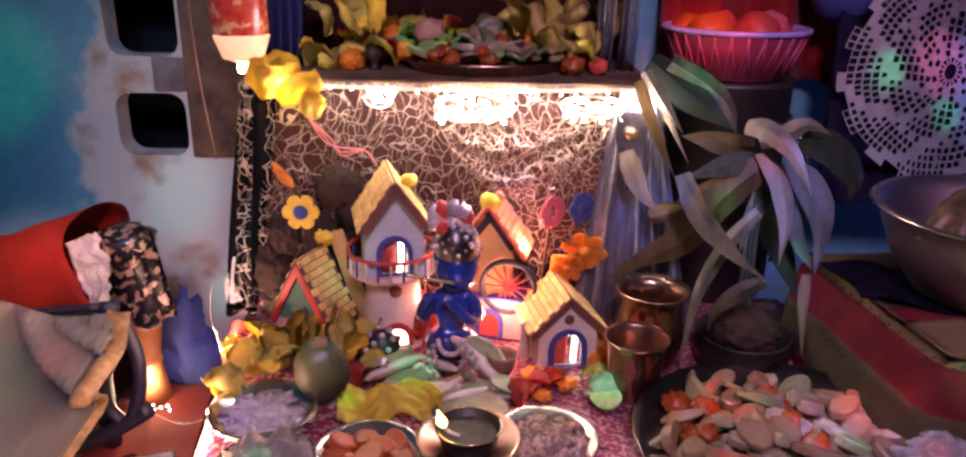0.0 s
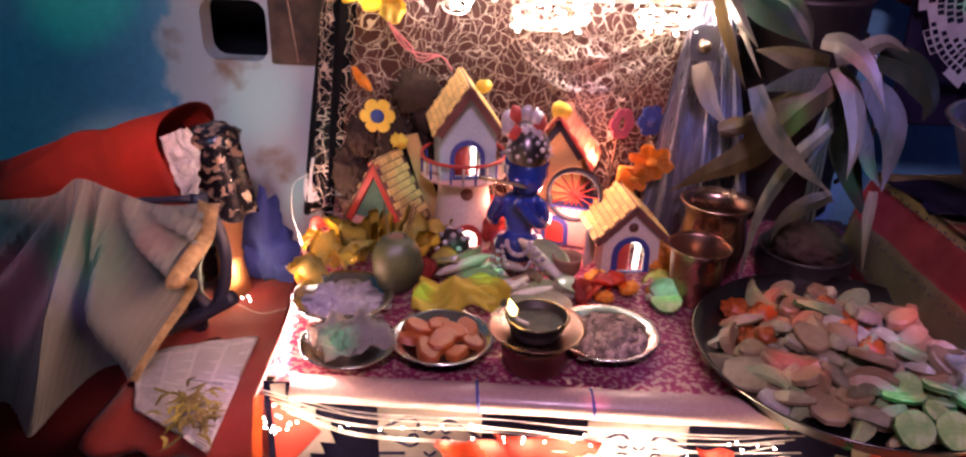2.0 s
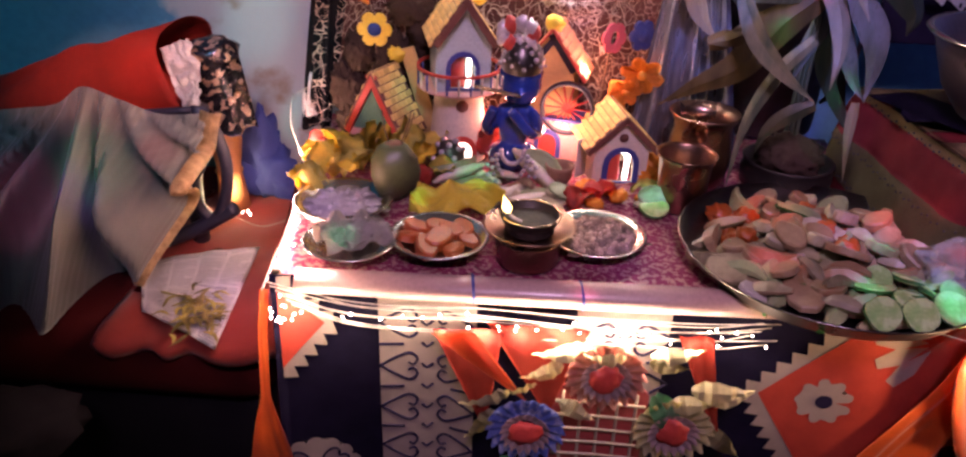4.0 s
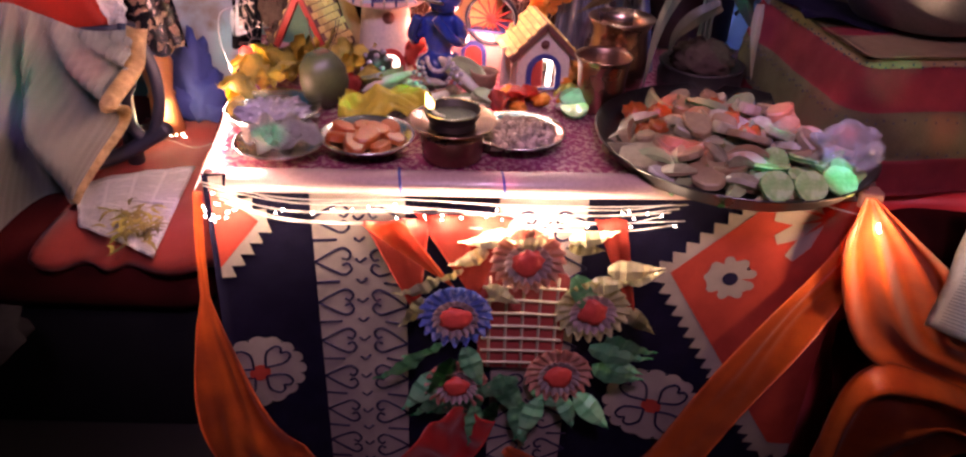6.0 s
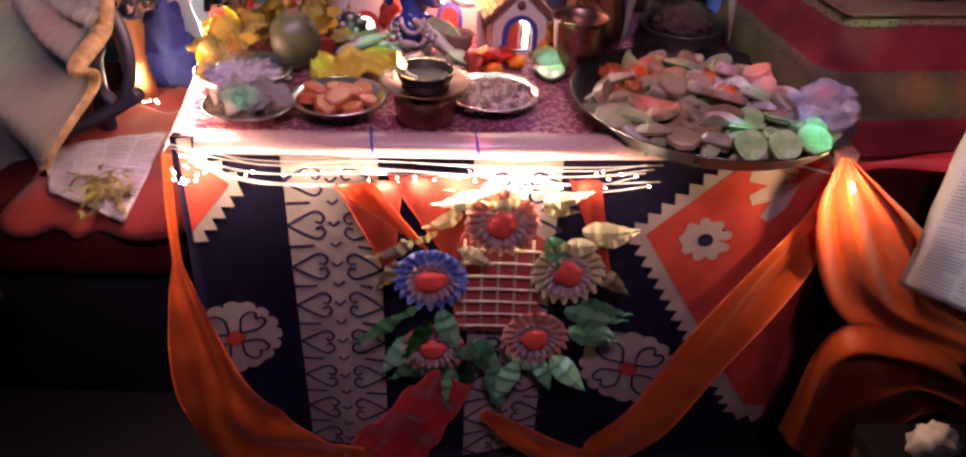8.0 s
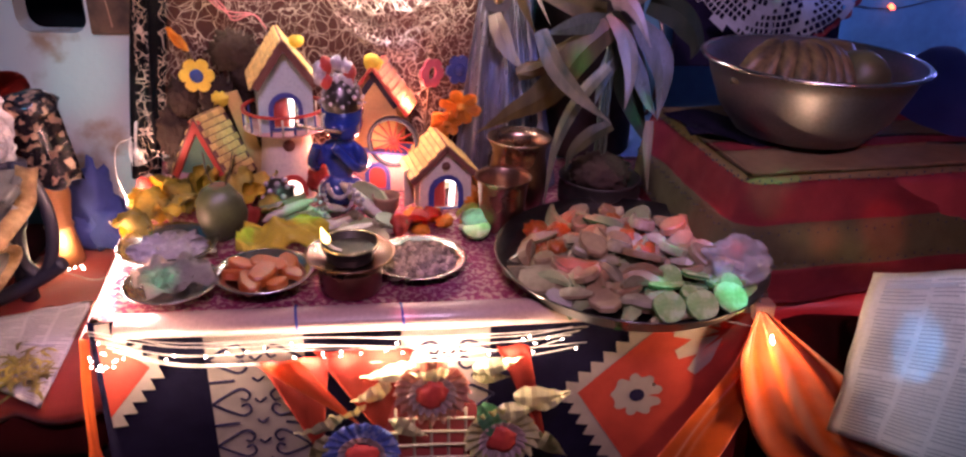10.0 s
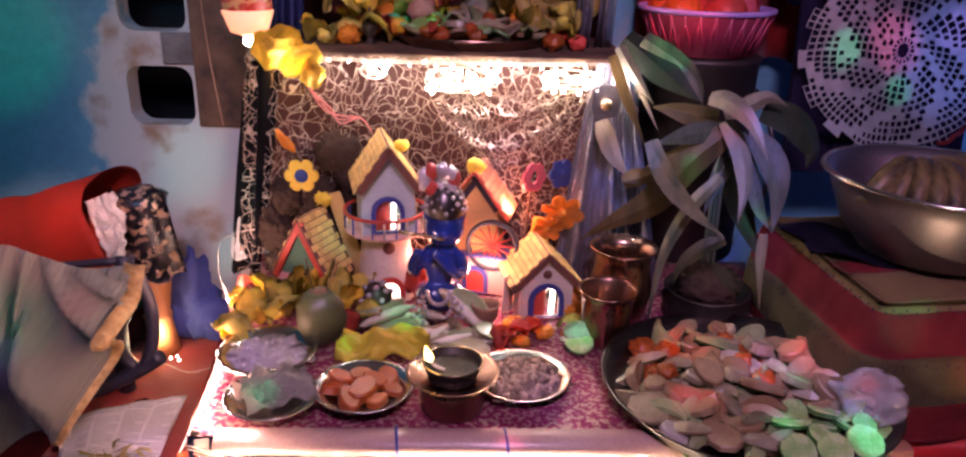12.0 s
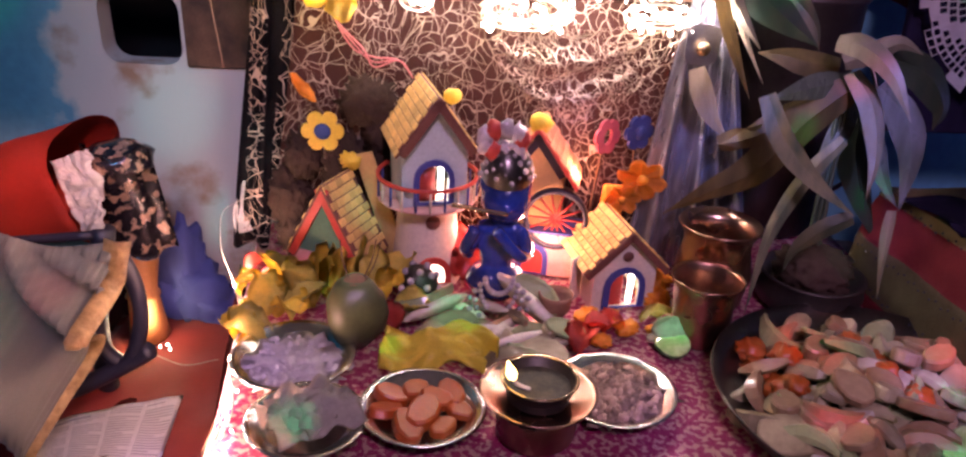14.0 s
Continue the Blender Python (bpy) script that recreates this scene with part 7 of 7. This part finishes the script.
# ---- newspapers ----
def newspaper(label, bl, br, tl, tr, bend, out):
    """A printed sheet between four corners, lifted along `out`."""
    bl, br, tl, tr, out = (Vector(p) for p in (bl, br, tl, tr, out))
    o = thing("newspaper", label, "newspaper", bl)

    def surf(u, v):
        p = bl.lerp(br, u).lerp(tl.lerp(tr, u), v) - bl
        return p + out * (bend * math.sin(u * 2.4 + v) + 0.006 * noise.noise((u * 4, v * 4, bl.x * 9)))

    part("page", sheet(surf, 24, 24, 0.0012), "paper", o)
    for c in range(4):
        for r in range(46):
            if (r * 7 + c * 5) % 19 == 0:
                continue
            u0, v0 = 0.06 + c * 0.235, 0.03 + r * 0.0205
            ln = 0.205 * (1 if (r + c) % 6 else 0.6)
            part("text_bar", sheet(lambda u, v: surf(u0 + ln * u, v0 + 0.0072 * v) + out * 0.0016, 4, 1), "ink", o)
    for c, r in ((0, 0.92), (2, 0.5)):
        part("headline_bar", sheet(lambda u, v: surf(0.06 + c * 0.235 + 0.34 * u, r + 0.022 * v) + out * 0.0018, 6, 1), "ink", o)
    return o


newspaper("printed newspaper sheet spread on the red bench", (-0.552, 0.775, 0.304), (-0.415, 0.695, 0.304), (-0.608, 0.898, 0.306), (-0.440, 0.965, 0.312), 0.006, (0, 0, 1))
stalk_heap = thing("vegetable_trimmings", "small heap of dry vegetable trimmings on the newspaper", "food", (-0.470, 0.765, 0.308))
for i in range(60):
    yaw, tip = rng.uniform(0, 360), rng.uniform(-14, 14)
    x, y, z = rng.gauss(0, 0.022), rng.gauss(0, 0.028), rng.uniform(0.002, 0.016)
    part("stalk", merge(bmesh.new(), ribbon([(-0.016, 0, 0), (0.0, 0.004, 0.003), (0.016, -0.002, 0.0)], lambda u: 0.006 * math.sin(math.pi * (0.1 + 0.85 * u)), 0.001, (0, 0, 1), 4), pose(x, y, z, 0, tip, yaw)), "drystalk", stalk_heap)
newspaper("newspaper sheet propped against the bench's red cloth", (0.598, 0.575, 0.323), (0.84, 0.560, 0.235), (0.612, 0.600, 0.545), (0.90, 0.600, 0.545), 0.010, (0, -1, 0.1))

# ---- the draped seat on the open side ----
bench = thing("red_bench", "low bench covered in red brocade beside the table", "bench", (-0.70, 0.98, 0))
# cushion takes the red with shade mixed into its colour
part("cushion", box(0.68, 0.60, 0.13, (0.0, 0.05, 0.232), 0.05, segments=4), "maroon", bench, "red cushion with shade deepened into its colour")
# skirt is coloured black for the shade below the cushion
part("frame", box(0.66, 0.56, 0.26, (0.0, 0.06, 0.045), 0.01), "darkcloth", bench, "cloth skirt blackened for the shade under the seat")
def throw(u, v):
    q = max(0.0, (0.16 - v) / 0.16)
    hang = 0.010 * math.sin(u * 21 + 2 * noise.noise((u * 3, 0, 5))) * q
    return Vector((-0.60 + 0.28 * u + 0.012 * q * math.sin(u * 9), 0.70 + 0.48 * max(v, 0.045) - hang - 0.012 * math.sin(math.pi * q), 0.299 + 0.009 * noise.noise((u * 5, v * 6, 4)) + 0.05 * u ** 4 * (1 - q) - 0.030 * q ** 2))


solo("red_throw", sheet(throw, 26, 40, 0.003), "darkred", "crumpled red brocade throw on the bench", "throw")


def drape(u, v):
    top = smooth_path([(-1.05, 0.93, 0.50), (-0.78, 0.92, 0.545), (-0.695, 0.91, 0.562), (-0.645, 0.90, 0.594), (-0.600, 0.905, 0.578), (-0.545, 0.92, 0.552), (-0.485, 0.945, 0.548)], 20)
    low = smooth_path([(-1.0, 0.66, 0.26), (-0.80, 0.69, 0.285), (-0.735, 0.725, 0.292), (-0.68, 0.76, 0.300), (-0.655, 0.79, 0.300), (-0.625, 0.83, 0.302), (-0.590, 0.885, 0.310)], 20)
    i = min(int(u * (len(top) - 1) + 0.5), len(top) - 1)
    p = top[i].lerp(low[i], v)
    fan = math.sin(9.5 * (u - 0.52) / (0.22 + v) * 1.7 + 1.2)
    p.y -= 0.03 * math.sin(math.pi * v) * (1 - abs(u - 0.55)) + 0.056 * fan * min(1, 2.2 * v) + 0.030 * math.exp(-((u - 0.66 - 0.20 * v) / 0.022) ** 2) * -min(1, 3 * v)
    p.z += 0.010 * fan * v * (1 - v)
    p.x += 0.02 * math.sin(v * 2.6) * math.sin(u * 15)
    p.z -= 0.025 * math.sin(math.pi * v) * 0.2
    return p


dr = thing("draped_cloth", "grey-green satin cloth with gold trim draped over a chair", "cloth", (0, 0, 0))
part("fabric", sheet(drape, 160, 30, 0.002), "greycloth", dr)
edge = [drape(1.0, v / 8) for v in range(9)]
part("gold_trim", ribbon([p + Vector((0.004, -0.004, 0.004)) for p in edge], lambda u: 0.030 * (1 - 0.5 * u), 0.003, (0.3, -1, 0.1), 4, fold=0.35), "trim", dr, "crimped gold trim")
arm = thing("carved_chair", "dark glossy carved chair with a looped arm under drapes", "chair", (-0.53, 0.975, 0.30))
part("arm_loop", tube([(0.030, 0.0, 0.225), (0.046, 0.0, 0.17), (0.044, 0.0, 0.11), (0.020, 0.0, 0.055), (-0.006, 0.0, 0.075), (-0.008, 0.0, 0.12), (0.006, 0.0, 0.15)], 0.010, 10), "black", arm)
part("post", tube([(-0.020, 0.02, 0.0), (-0.018, 0.02, 0.12), (0.01, 0.02, 0.24)], 0.014, 10), "black", arm)
part("foot", tube([(-0.10, -0.04, 0.010), (-0.03, -0.01, 0.028), (0.03, 0.0, 0.06), (0.052, 0.0, 0.075)], 0.012, 10), "black", arm)
part("back_rail", tube([(-0.30, 0.03, 0.20), (-0.15, 0.02, 0.215), (0.0, 0.01, 0.235)], 0.006, 8), "black", arm)


def redbag(u, v):
    a = u * 2 * math.pi
    k = 1 - 0.62 * v
    cx, cz = -0.575 - 0.42 * v, 0.560 - 0.10 * v
    return Vector((cx + 0.018 * math.sin(a * 2), 1.10 + 0.085 * k * math.cos(a), cz + 0.085 * k * math.sin(a) + 0.008 * math.sin(a * 3 + v * 5) + 0.016 * noise.noise((math.cos(a) * 1.5, math.sin(a) * 1.5, v * 5))))


rb = thing("red_cloth_bag", "stiff red cloth bag lying open on its side", "bag", (0, 0, 0))
part("bag_body", sheet(redbag, 48, 24, 0.003), "bagred", rb)
def paper_scrap(u, v):
    """Crumpled paper standing in the bag's mouth, with torn edges."""
    a, b = Vector((-0.569, 0.995, 0.627)).lerp(Vector((-0.525, 0.995, 0.644)), u), Vector((-0.544, 0.995, 0.524)).lerp(Vector((-0.526, 0.995, 0.536)), u)
    p = a.lerp(b, v)
    return p + Vector(((0.010 * u + 0.004) * noise.noise((v * 7, u * 2, 3)) + 0.014 * math.sin(math.pi * v) * u, -0.014 * abs(noise.noise((u * 4, v * 5, 1))), 0.004 * noise.noise((v * 9, u * 6, 8))))


solo("white_paper", sheet(paper_scrap, 12, 22, 0.001), "paper", "crumpled white paper sticking out of the red bag", "paper", smooth=False)


def sequins(u, v):
    a = (u - 0.5) * 3.4
    r = 0.040 + 0.012 * v + 0.004 * math.sin(u * 30)
    return Vector((-0.528 + r * math.sin(a) * 1.05 + 0.010 * v, 1.085 - 0.045 * math.cos(a), 0.615 - 0.140 * v + 0.006 * math.sin(u * 17)))


sq = thing("sequin_cloth", "black and gold sequined cloth hanging out of the bag", "cloth")
part("fall", sheet(sequins, 30, 20, 0.003), "sequin", sq)
part("gathered_top", blob(0.046, 0.044, 0.022, (-0.526, 1.08, 0.602), 0.3, 2, 3), "sequin", sq)
solo("clay_figurine_base", lathe([(0, 0), (0.030, 0.0), (0.026, 0.03), (0.022, 0.07), (0.025, 0.075), (0.021, 0.08), (0.028, 0.13), (0.02, 0.16), (0, 0.165)], 20, wobble=0.05), "orangeclay", "orange clay stand with a ringed neck", "stand", (-0.540, 1.125, 0.297))
blue_heap = thing("blue_cloth", "dark blue cloth bunched against the wall", "cloth", (-0.50, 1.19, 0.297))
for i, (x, z, rx, rz) in enumerate(((0.0, 0.09, 0.036, 0.075), (0.025, 0.05, 0.040, 0.055), (-0.015, 0.045, 0.040, 0.05), (0.045, 0.025, 0.035, 0.03))):
    part("fold", blob(rx, 0.035, rz, (x, -0.01 * (i % 2), z), 0.5, i + 95, 3, freq=2.6), "bluecloth", blue_heap)
light_string("warm fairy lights lying on the red throw", [[(-0.56, 1.05, 0.31), (-0.52, 1.06, 0.312), (-0.46, 1.03, 0.313), (-0.40, 1.0, 0.345)]], [(-0.535 + 0.008 * i, 1.06 + 0.006 * (i % 3), 0.318) for i in range(7)])
solo("white_tassel", merge(bmesh.new(), ribbon([(-0.372, 1.08, 0.500), (-0.378, 1.08, 0.53), (-0.366, 1.08, 0.575)], lambda u: 0.022 * (1 - u) + 0.003, 0.003, (0, -1, 0), 6)), "paper", "white paper tassel standing at the table's back corner", "tassel")
floorpile = thing("cloth_pile", "cloths piled low beside the bench, darkened for shade", "cloth", (-0.78, 0.60, 0))
# fold colours are dark to imitate shade near the floor
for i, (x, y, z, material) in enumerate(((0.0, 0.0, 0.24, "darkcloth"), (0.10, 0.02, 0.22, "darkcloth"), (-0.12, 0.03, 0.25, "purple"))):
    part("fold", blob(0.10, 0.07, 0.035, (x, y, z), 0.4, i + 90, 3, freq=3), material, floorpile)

# ---- decorations hung on the table front ----


def satin(label, pts, w, material="orange_satin", twist=0.0, fold=0.35):
    def wide(u):
        return w(u) if callable(w) else w
    line = smooth_path(pts, 10)

    def fn(u, v):
        i = min(int(u * (len(line) - 1) + 0.5), len(line) - 1)
        d = (line[min(i + 1, len(line) - 1)] - line[max(i - 1, 0)]).normalized()
        s = d.cross(Vector((0, -1, 0))).normalized()
        q = v - 0.5
        ripple = 0.030 * wide(u) * math.sin(q * 9 + 9 * noise.noise((q * 1.5, u * 4, pts[0][0] * 9))) + 0.20 * wide(u) * noise.noise((q * 2.2 + u * 3, u * 4, pts[0][0] * 7 + pts[-1][2]))
        return line[i] + s * q * wide(u) + Vector((0, ripple - 0.10 * wide(u) - 0.004, 0))
    return solo("satin_scarf", sheet(fn, len(line) - 1, 18, 0.0015), material, label, "scarf", group="satin scarves")


satin("orange satin scarf hung in a swag from the table corner", [(-0.322, 0.660, 0.440), (-0.324, 0.640, 0.36), (-0.318, 0.612, 0.24), (-0.300, 0.600, 0.11), (-0.245, 0.598, 0.015), (-0.16, 0.596, -0.04), (-0.08, 0.594, -0.045), (-0.02, 0.592, -0.02)], lambda u: 0.012 + 0.110 * math.sin(math.pi * max(0.0, u - 0.22) / 0.78) ** 0.9)
satin("red satin scarf hanging at the swag's knot", [(0.035, 0.606, 0.13), (0.0, 0.602, 0.07), (-0.045, 0.598, 0.0), (-0.07, 0.596, -0.06)], lambda u: 0.07 + 0.06 * u, "red_satin")
satin("orange satin scarf in a long diagonal swag", [(0.503, 0.620, 0.462), (0.485, 0.612, 0.385), (0.425, 0.604, 0.27), (0.365, 0.600, 0.15), (0.305, 0.598, 0.03), (0.24, 0.596, -0.035), (0.16, 0.596, 0.005), (0.08, 0.598, 0.065)], lambda u: 0.018 + 0.060 * math.sin(math.pi * u) ** 0.7)


def gathered(label, left, right, folds, deep, seed, sag=0.0):
    """A cloth spread between two edge lines, with folds that run from its top to its hem."""
    a, b = smooth_path(left, 10), smooth_path(right, 10)

    def fn(u, v):
        k = min(int(u * (len(a) - 1) + 0.5), len(a) - 1)
        p, q = a[k], b[min(k, len(b) - 1)]
        w = (q - p).length
        h = math.sin(v * folds * math.pi * 2 + 2.5 * noise.noise((v * 2, u * 1.6, seed)) + seed) + 0.6 * noise.noise((v * 6, u * 3, seed + 4))
        r = p.lerp(q, v + 0.10 * math.sin(math.pi * v) * noise.noise((u * 3, v * 2, seed + 9)))
        return r + Vector((0.02 * w * math.sin(9 * u + 5 * v), -deep * w * h * (0.35 + 0.65 * math.sin(math.pi * min(1, u + 0.25))) - 0.004, -sag * w * math.sin(math.pi * v) + 0.03 * w * noise.noise((u * 4, v * 5, seed))))
    return solo("satin_scarf", sheet(fn, len(a) - 1, 44, 0.0015), "orange_satin", label, "scarf", group="satin scarves")


gathered("orange satin scarf gathered below a warm bulb", [(0.483, 0.604, 0.49), (0.467, 0.598, 0.42), (0.497, 0.592, 0.333), (0.549, 0.587, 0.263), (0.636, 0.581, 0.217), (0.729, 0.575, 0.186)],
         [(0.499, 0.604, 0.487), (0.608, 0.599, 0.399), (0.655, 0.594, 0.341), (0.685, 0.59, 0.305), (0.718, 0.585, 0.295), (0.77, 0.58, 0.285)], 3.0, 0.075, 1.0)
gathered("orange satin scarf bunched low over the bench's cloth", [(0.716, 0.565, 0.207), (0.61, 0.566, 0.248), (0.546, 0.567, 0.248), (0.515, 0.569, 0.185), (0.505, 0.57, 0.062)],
         [(0.801, 0.555, 0.064), (0.713, 0.556, 0.11), (0.662, 0.558, 0.082), (0.636, 0.559, 0.027), (0.626, 0.56, -0.058)], 3.0, 0.085, 4.0)
gathered("orange satin scarf trailing to the floor", [(0.74, 0.560, 0.165), (0.70, 0.556, 0.08), (0.66, 0.552, -0.06)], [(0.90, 0.565, 0.165), (0.90, 0.560, 0.08), (0.90, 0.556, -0.06)], 2.2, 0.07, 7.0)
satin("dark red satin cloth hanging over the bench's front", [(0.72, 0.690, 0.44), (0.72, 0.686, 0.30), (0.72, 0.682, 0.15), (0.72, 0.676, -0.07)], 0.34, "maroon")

def flag(label, a, b, c, material):
    return solo("paper_flag", sheet(lambda u, v: Vector(a).lerp(Vector(b), u).lerp(Vector(c), v) + Vector((0, -0.003 * math.sin(u * 7 + v * 3) * (1 - v), 0)), 14, 14, 0.001), material, label, "flag", group="red flags")


flag("orange red satin pennant hung from the table edge", (-0.112, 0.612, 0.430), (-0.030, 0.610, 0.435), (-0.045, 0.608, 0.282), "redcloth")
flag("orange red satin pennant twisted over the edge", (-0.114, 0.604, 0.43), (-0.062, 0.602, 0.437), (0.005, 0.604, 0.335), "orange_satin")
flag("red satin pennant behind the wreath", (-0.05, 0.618, 0.44), (0.07, 0.617, 0.44), (0.03, 0.612, 0.31), "redcloth")
flag("orange satin pennant behind the wreath", (0.17, 0.618, 0.44), (0.21, 0.617, 0.44), (0.245, 0.612, 0.27), "redcloth")

# the paper-flower wreath
W0 = Vector((0.092, 0.618, 0.286))
wr = thing("paper_flower_wreath", "hung wreath of paper flowers and foil leaves round a gold lattice", "wreath", W0)
part("red_panel", outline(rounded(0.115, 0.160, 0.012), 0.004, m=pose(0, 0.004, -0.010) @ UPRIGHT), "darkred", wr, "red fabric panel", smooth=False)
for i in range(5):
    q = -0.044 + 0.022 * i
    part("lattice_bar", tube([(q + 0.002, -0.003, -0.086), (q, -0.003, 0.0), (q - 0.001, -0.003, 0.064)], 0.0021, 5, steps=3), "straw", wr)
for i in range(7):
    q = -0.076 + 0.021 * i
    part("lattice_bar", tube([(-0.054, -0.006, q), (0.0, -0.006, q + 0.001), (0.054, -0.006, q - 0.001)], 0.0021, 5, steps=3), "straw", wr)


def ruffle(r0, r1, n, depth, tilt):
    def fn(u, v):
        a = 2 * math.pi * u
        r = (r0 + (r1 - r0) * v) * (1 + 0.05 * v * math.cos(a * n))
        return Vector((r * math.cos(a), -tilt * v - depth * v * math.cos(a * n) - 0.002, r * math.sin(a)))
    return sheet(fn, n * 6, 4, 0.0008)


TINT = {"blue": "paleblue", "yellow": "paleyellow", "pink": "rustpaper", "rust": "rustpaper"}
for x, z, tint, r in ((-0.088, 0.010, "blue", 0.047), (0.088, 0.025, "yellow", 0.047), (0.0, 0.100, "pink", 0.046), (0.054, -0.086, "rust", 0.045), (-0.084, -0.108, "rust", 0.043)):
    fl = part("paper_flower", merge(bmesh.new(), ruffle(r * 0.45, r, 20, 0.0045, 0.004), pose(x, -0.012, z)), TINT[tint], wr, tint + " ruffled paper flower with pale ring")
    part("ruffle", merge(bmesh.new(), ruffle(r * 0.36, r * 0.64, 18, 0.003, 0.006), pose(x, -0.017, z)), "palepink", fl, "pale inner ruffle")
    part("button", merge(bmesh.new(), blob(r * 0.40, 0.005, r * 0.40, (0, 0, 0), 0.45, x * 50, 3), pose(x, -0.022, z)), "redpetal", fl, "shiny red centre")
lf = []
for i in range(5):
    lf.append(sheet(lambda u, v, i=i: Vector((0.070 * u, -0.008 * math.sin(u * 3) - 0.005 * (0.5 - abs(v - 0.5)) - 0.002 * math.sin(u * 25), (v - 0.5) * 2 * 0.0135 * max(0.03, math.sin(math.pi * min(1, 0.03 + 0.97 * u) ** 0.60)) ** 1.3)), 10, 4, 0.0008))
proto = [link_mesh("foil_leaf", b, "foil" if i < 3 else "foilgold", False) for i, b in enumerate(lf)]
spots = ((-0.10, -0.040, 205, 0), (-0.13, -0.055, 215, 0), (-0.09, -0.06, 240, 1), (-0.10, -0.13, 225, 0), (-0.11, -0.09, 235, 2), (-0.06, -0.145, 265, 0), (-0.03, -0.15, 245, 0), (0.0, -0.14, 280, 1),
         (0.03, -0.13, 250, 2), (0.02, -0.155, 255, 0), (0.06, -0.13, 290, 0), (0.08, -0.12, 310, 1), (0.10, -0.08, 345, 0), (0.11, -0.05, 330, 2), (0.09, -0.035, 350, 1), (0.13, 0.02, 320, 3), (0.125, 0.07, 20, 3), (0.10, 0.09, 5, 3), (0.05, 0.125, 15, 3),
         (-0.05, 0.11, 205, 3), (-0.08, 0.085, 195, 3), (-0.11, 0.06, 200, 4), (-0.13, 0.035, 235, 3), (0.02, 0.13, 178, 4), (-0.02, 0.13, 190, 3), (0.08, 0.06, 10, 4), (-0.05, 0.06, 330, 3), (-0.03, -0.10, 300, 0), (0.0, -0.10, 200, 1), (0.11, -0.02, 345, 1), (0.05, 0.115, 355, 4), (0.06, 0.075, 300, 0), (-0.075, -0.04, 290, 0), (0.02, -0.12, 330, 2), (-0.045, -0.13, 205, 1))
for i, (x, z, ang, k) in enumerate(spots):
    ob = proto[k] if proto[k].parent is None else proto[k].copy()
    if ob is not proto[k]:
        scene.collection.objects.link(ob)
    ob.parent = wr
    s = (0.66 if k > 2 else 0.95) + 0.40 * ((i * 37) % 10) / 10
    ob.matrix_basis = pose(x, -0.006 - 0.006 * (i % 3), z, ((i * 53) % 44) - 34, -ang, 0) @ Matrix.Diagonal((s, 1, s, 1))
solo("table_weight", box(0.028, 0.022, 0.022, (0, 0, 0), 0.003), "clay", "small dark red beaded block at the table corner", "block", (0.510, 0.640, T - 0.006))
light_string("single warm bulb tied at the scarf's knot", [[(0.300, 0.632, 0.462), (0.40, 0.640, 0.466), (0.505, 0.615, 0.455)]], [(0.503, 0.597, 0.450), (0.509, 0.597, 0.447), (0.506, 0.596, 0.453)], size=1.4)
solo("white_blossom", blob(0.030, 0.022, 0.026, (0, 0, 0), 0.5, 8, 3, freq=4), "rice", "white fabric blossom lying low by the bench", "flower", (0.635, 0.45, 0.172))
# stool added to carry the blossom; its seat colour holds the shade
stool = thing("added_stool", "added low stool under the blossom, its seat shade-black", "stool", (0.68, 0.43, -0.08))
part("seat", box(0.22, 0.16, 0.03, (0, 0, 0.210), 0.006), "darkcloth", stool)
for x in (-0.09, 0.09):
    for y in (-0.06, 0.06):
        part("leg", box(0.025, 0.025, 0.196, (x, y, 0.098), 0.003), "wood", stool)

# spare patterns that were not laid anywhere
for key, ob in list(meshes.items()) + list(loose.items()):
    if key not in used and key not in taken:
        bpy.data.objects.remove(ob)
for ob in proto:
    if ob.parent is None:
        bpy.data.objects.remove(ob)
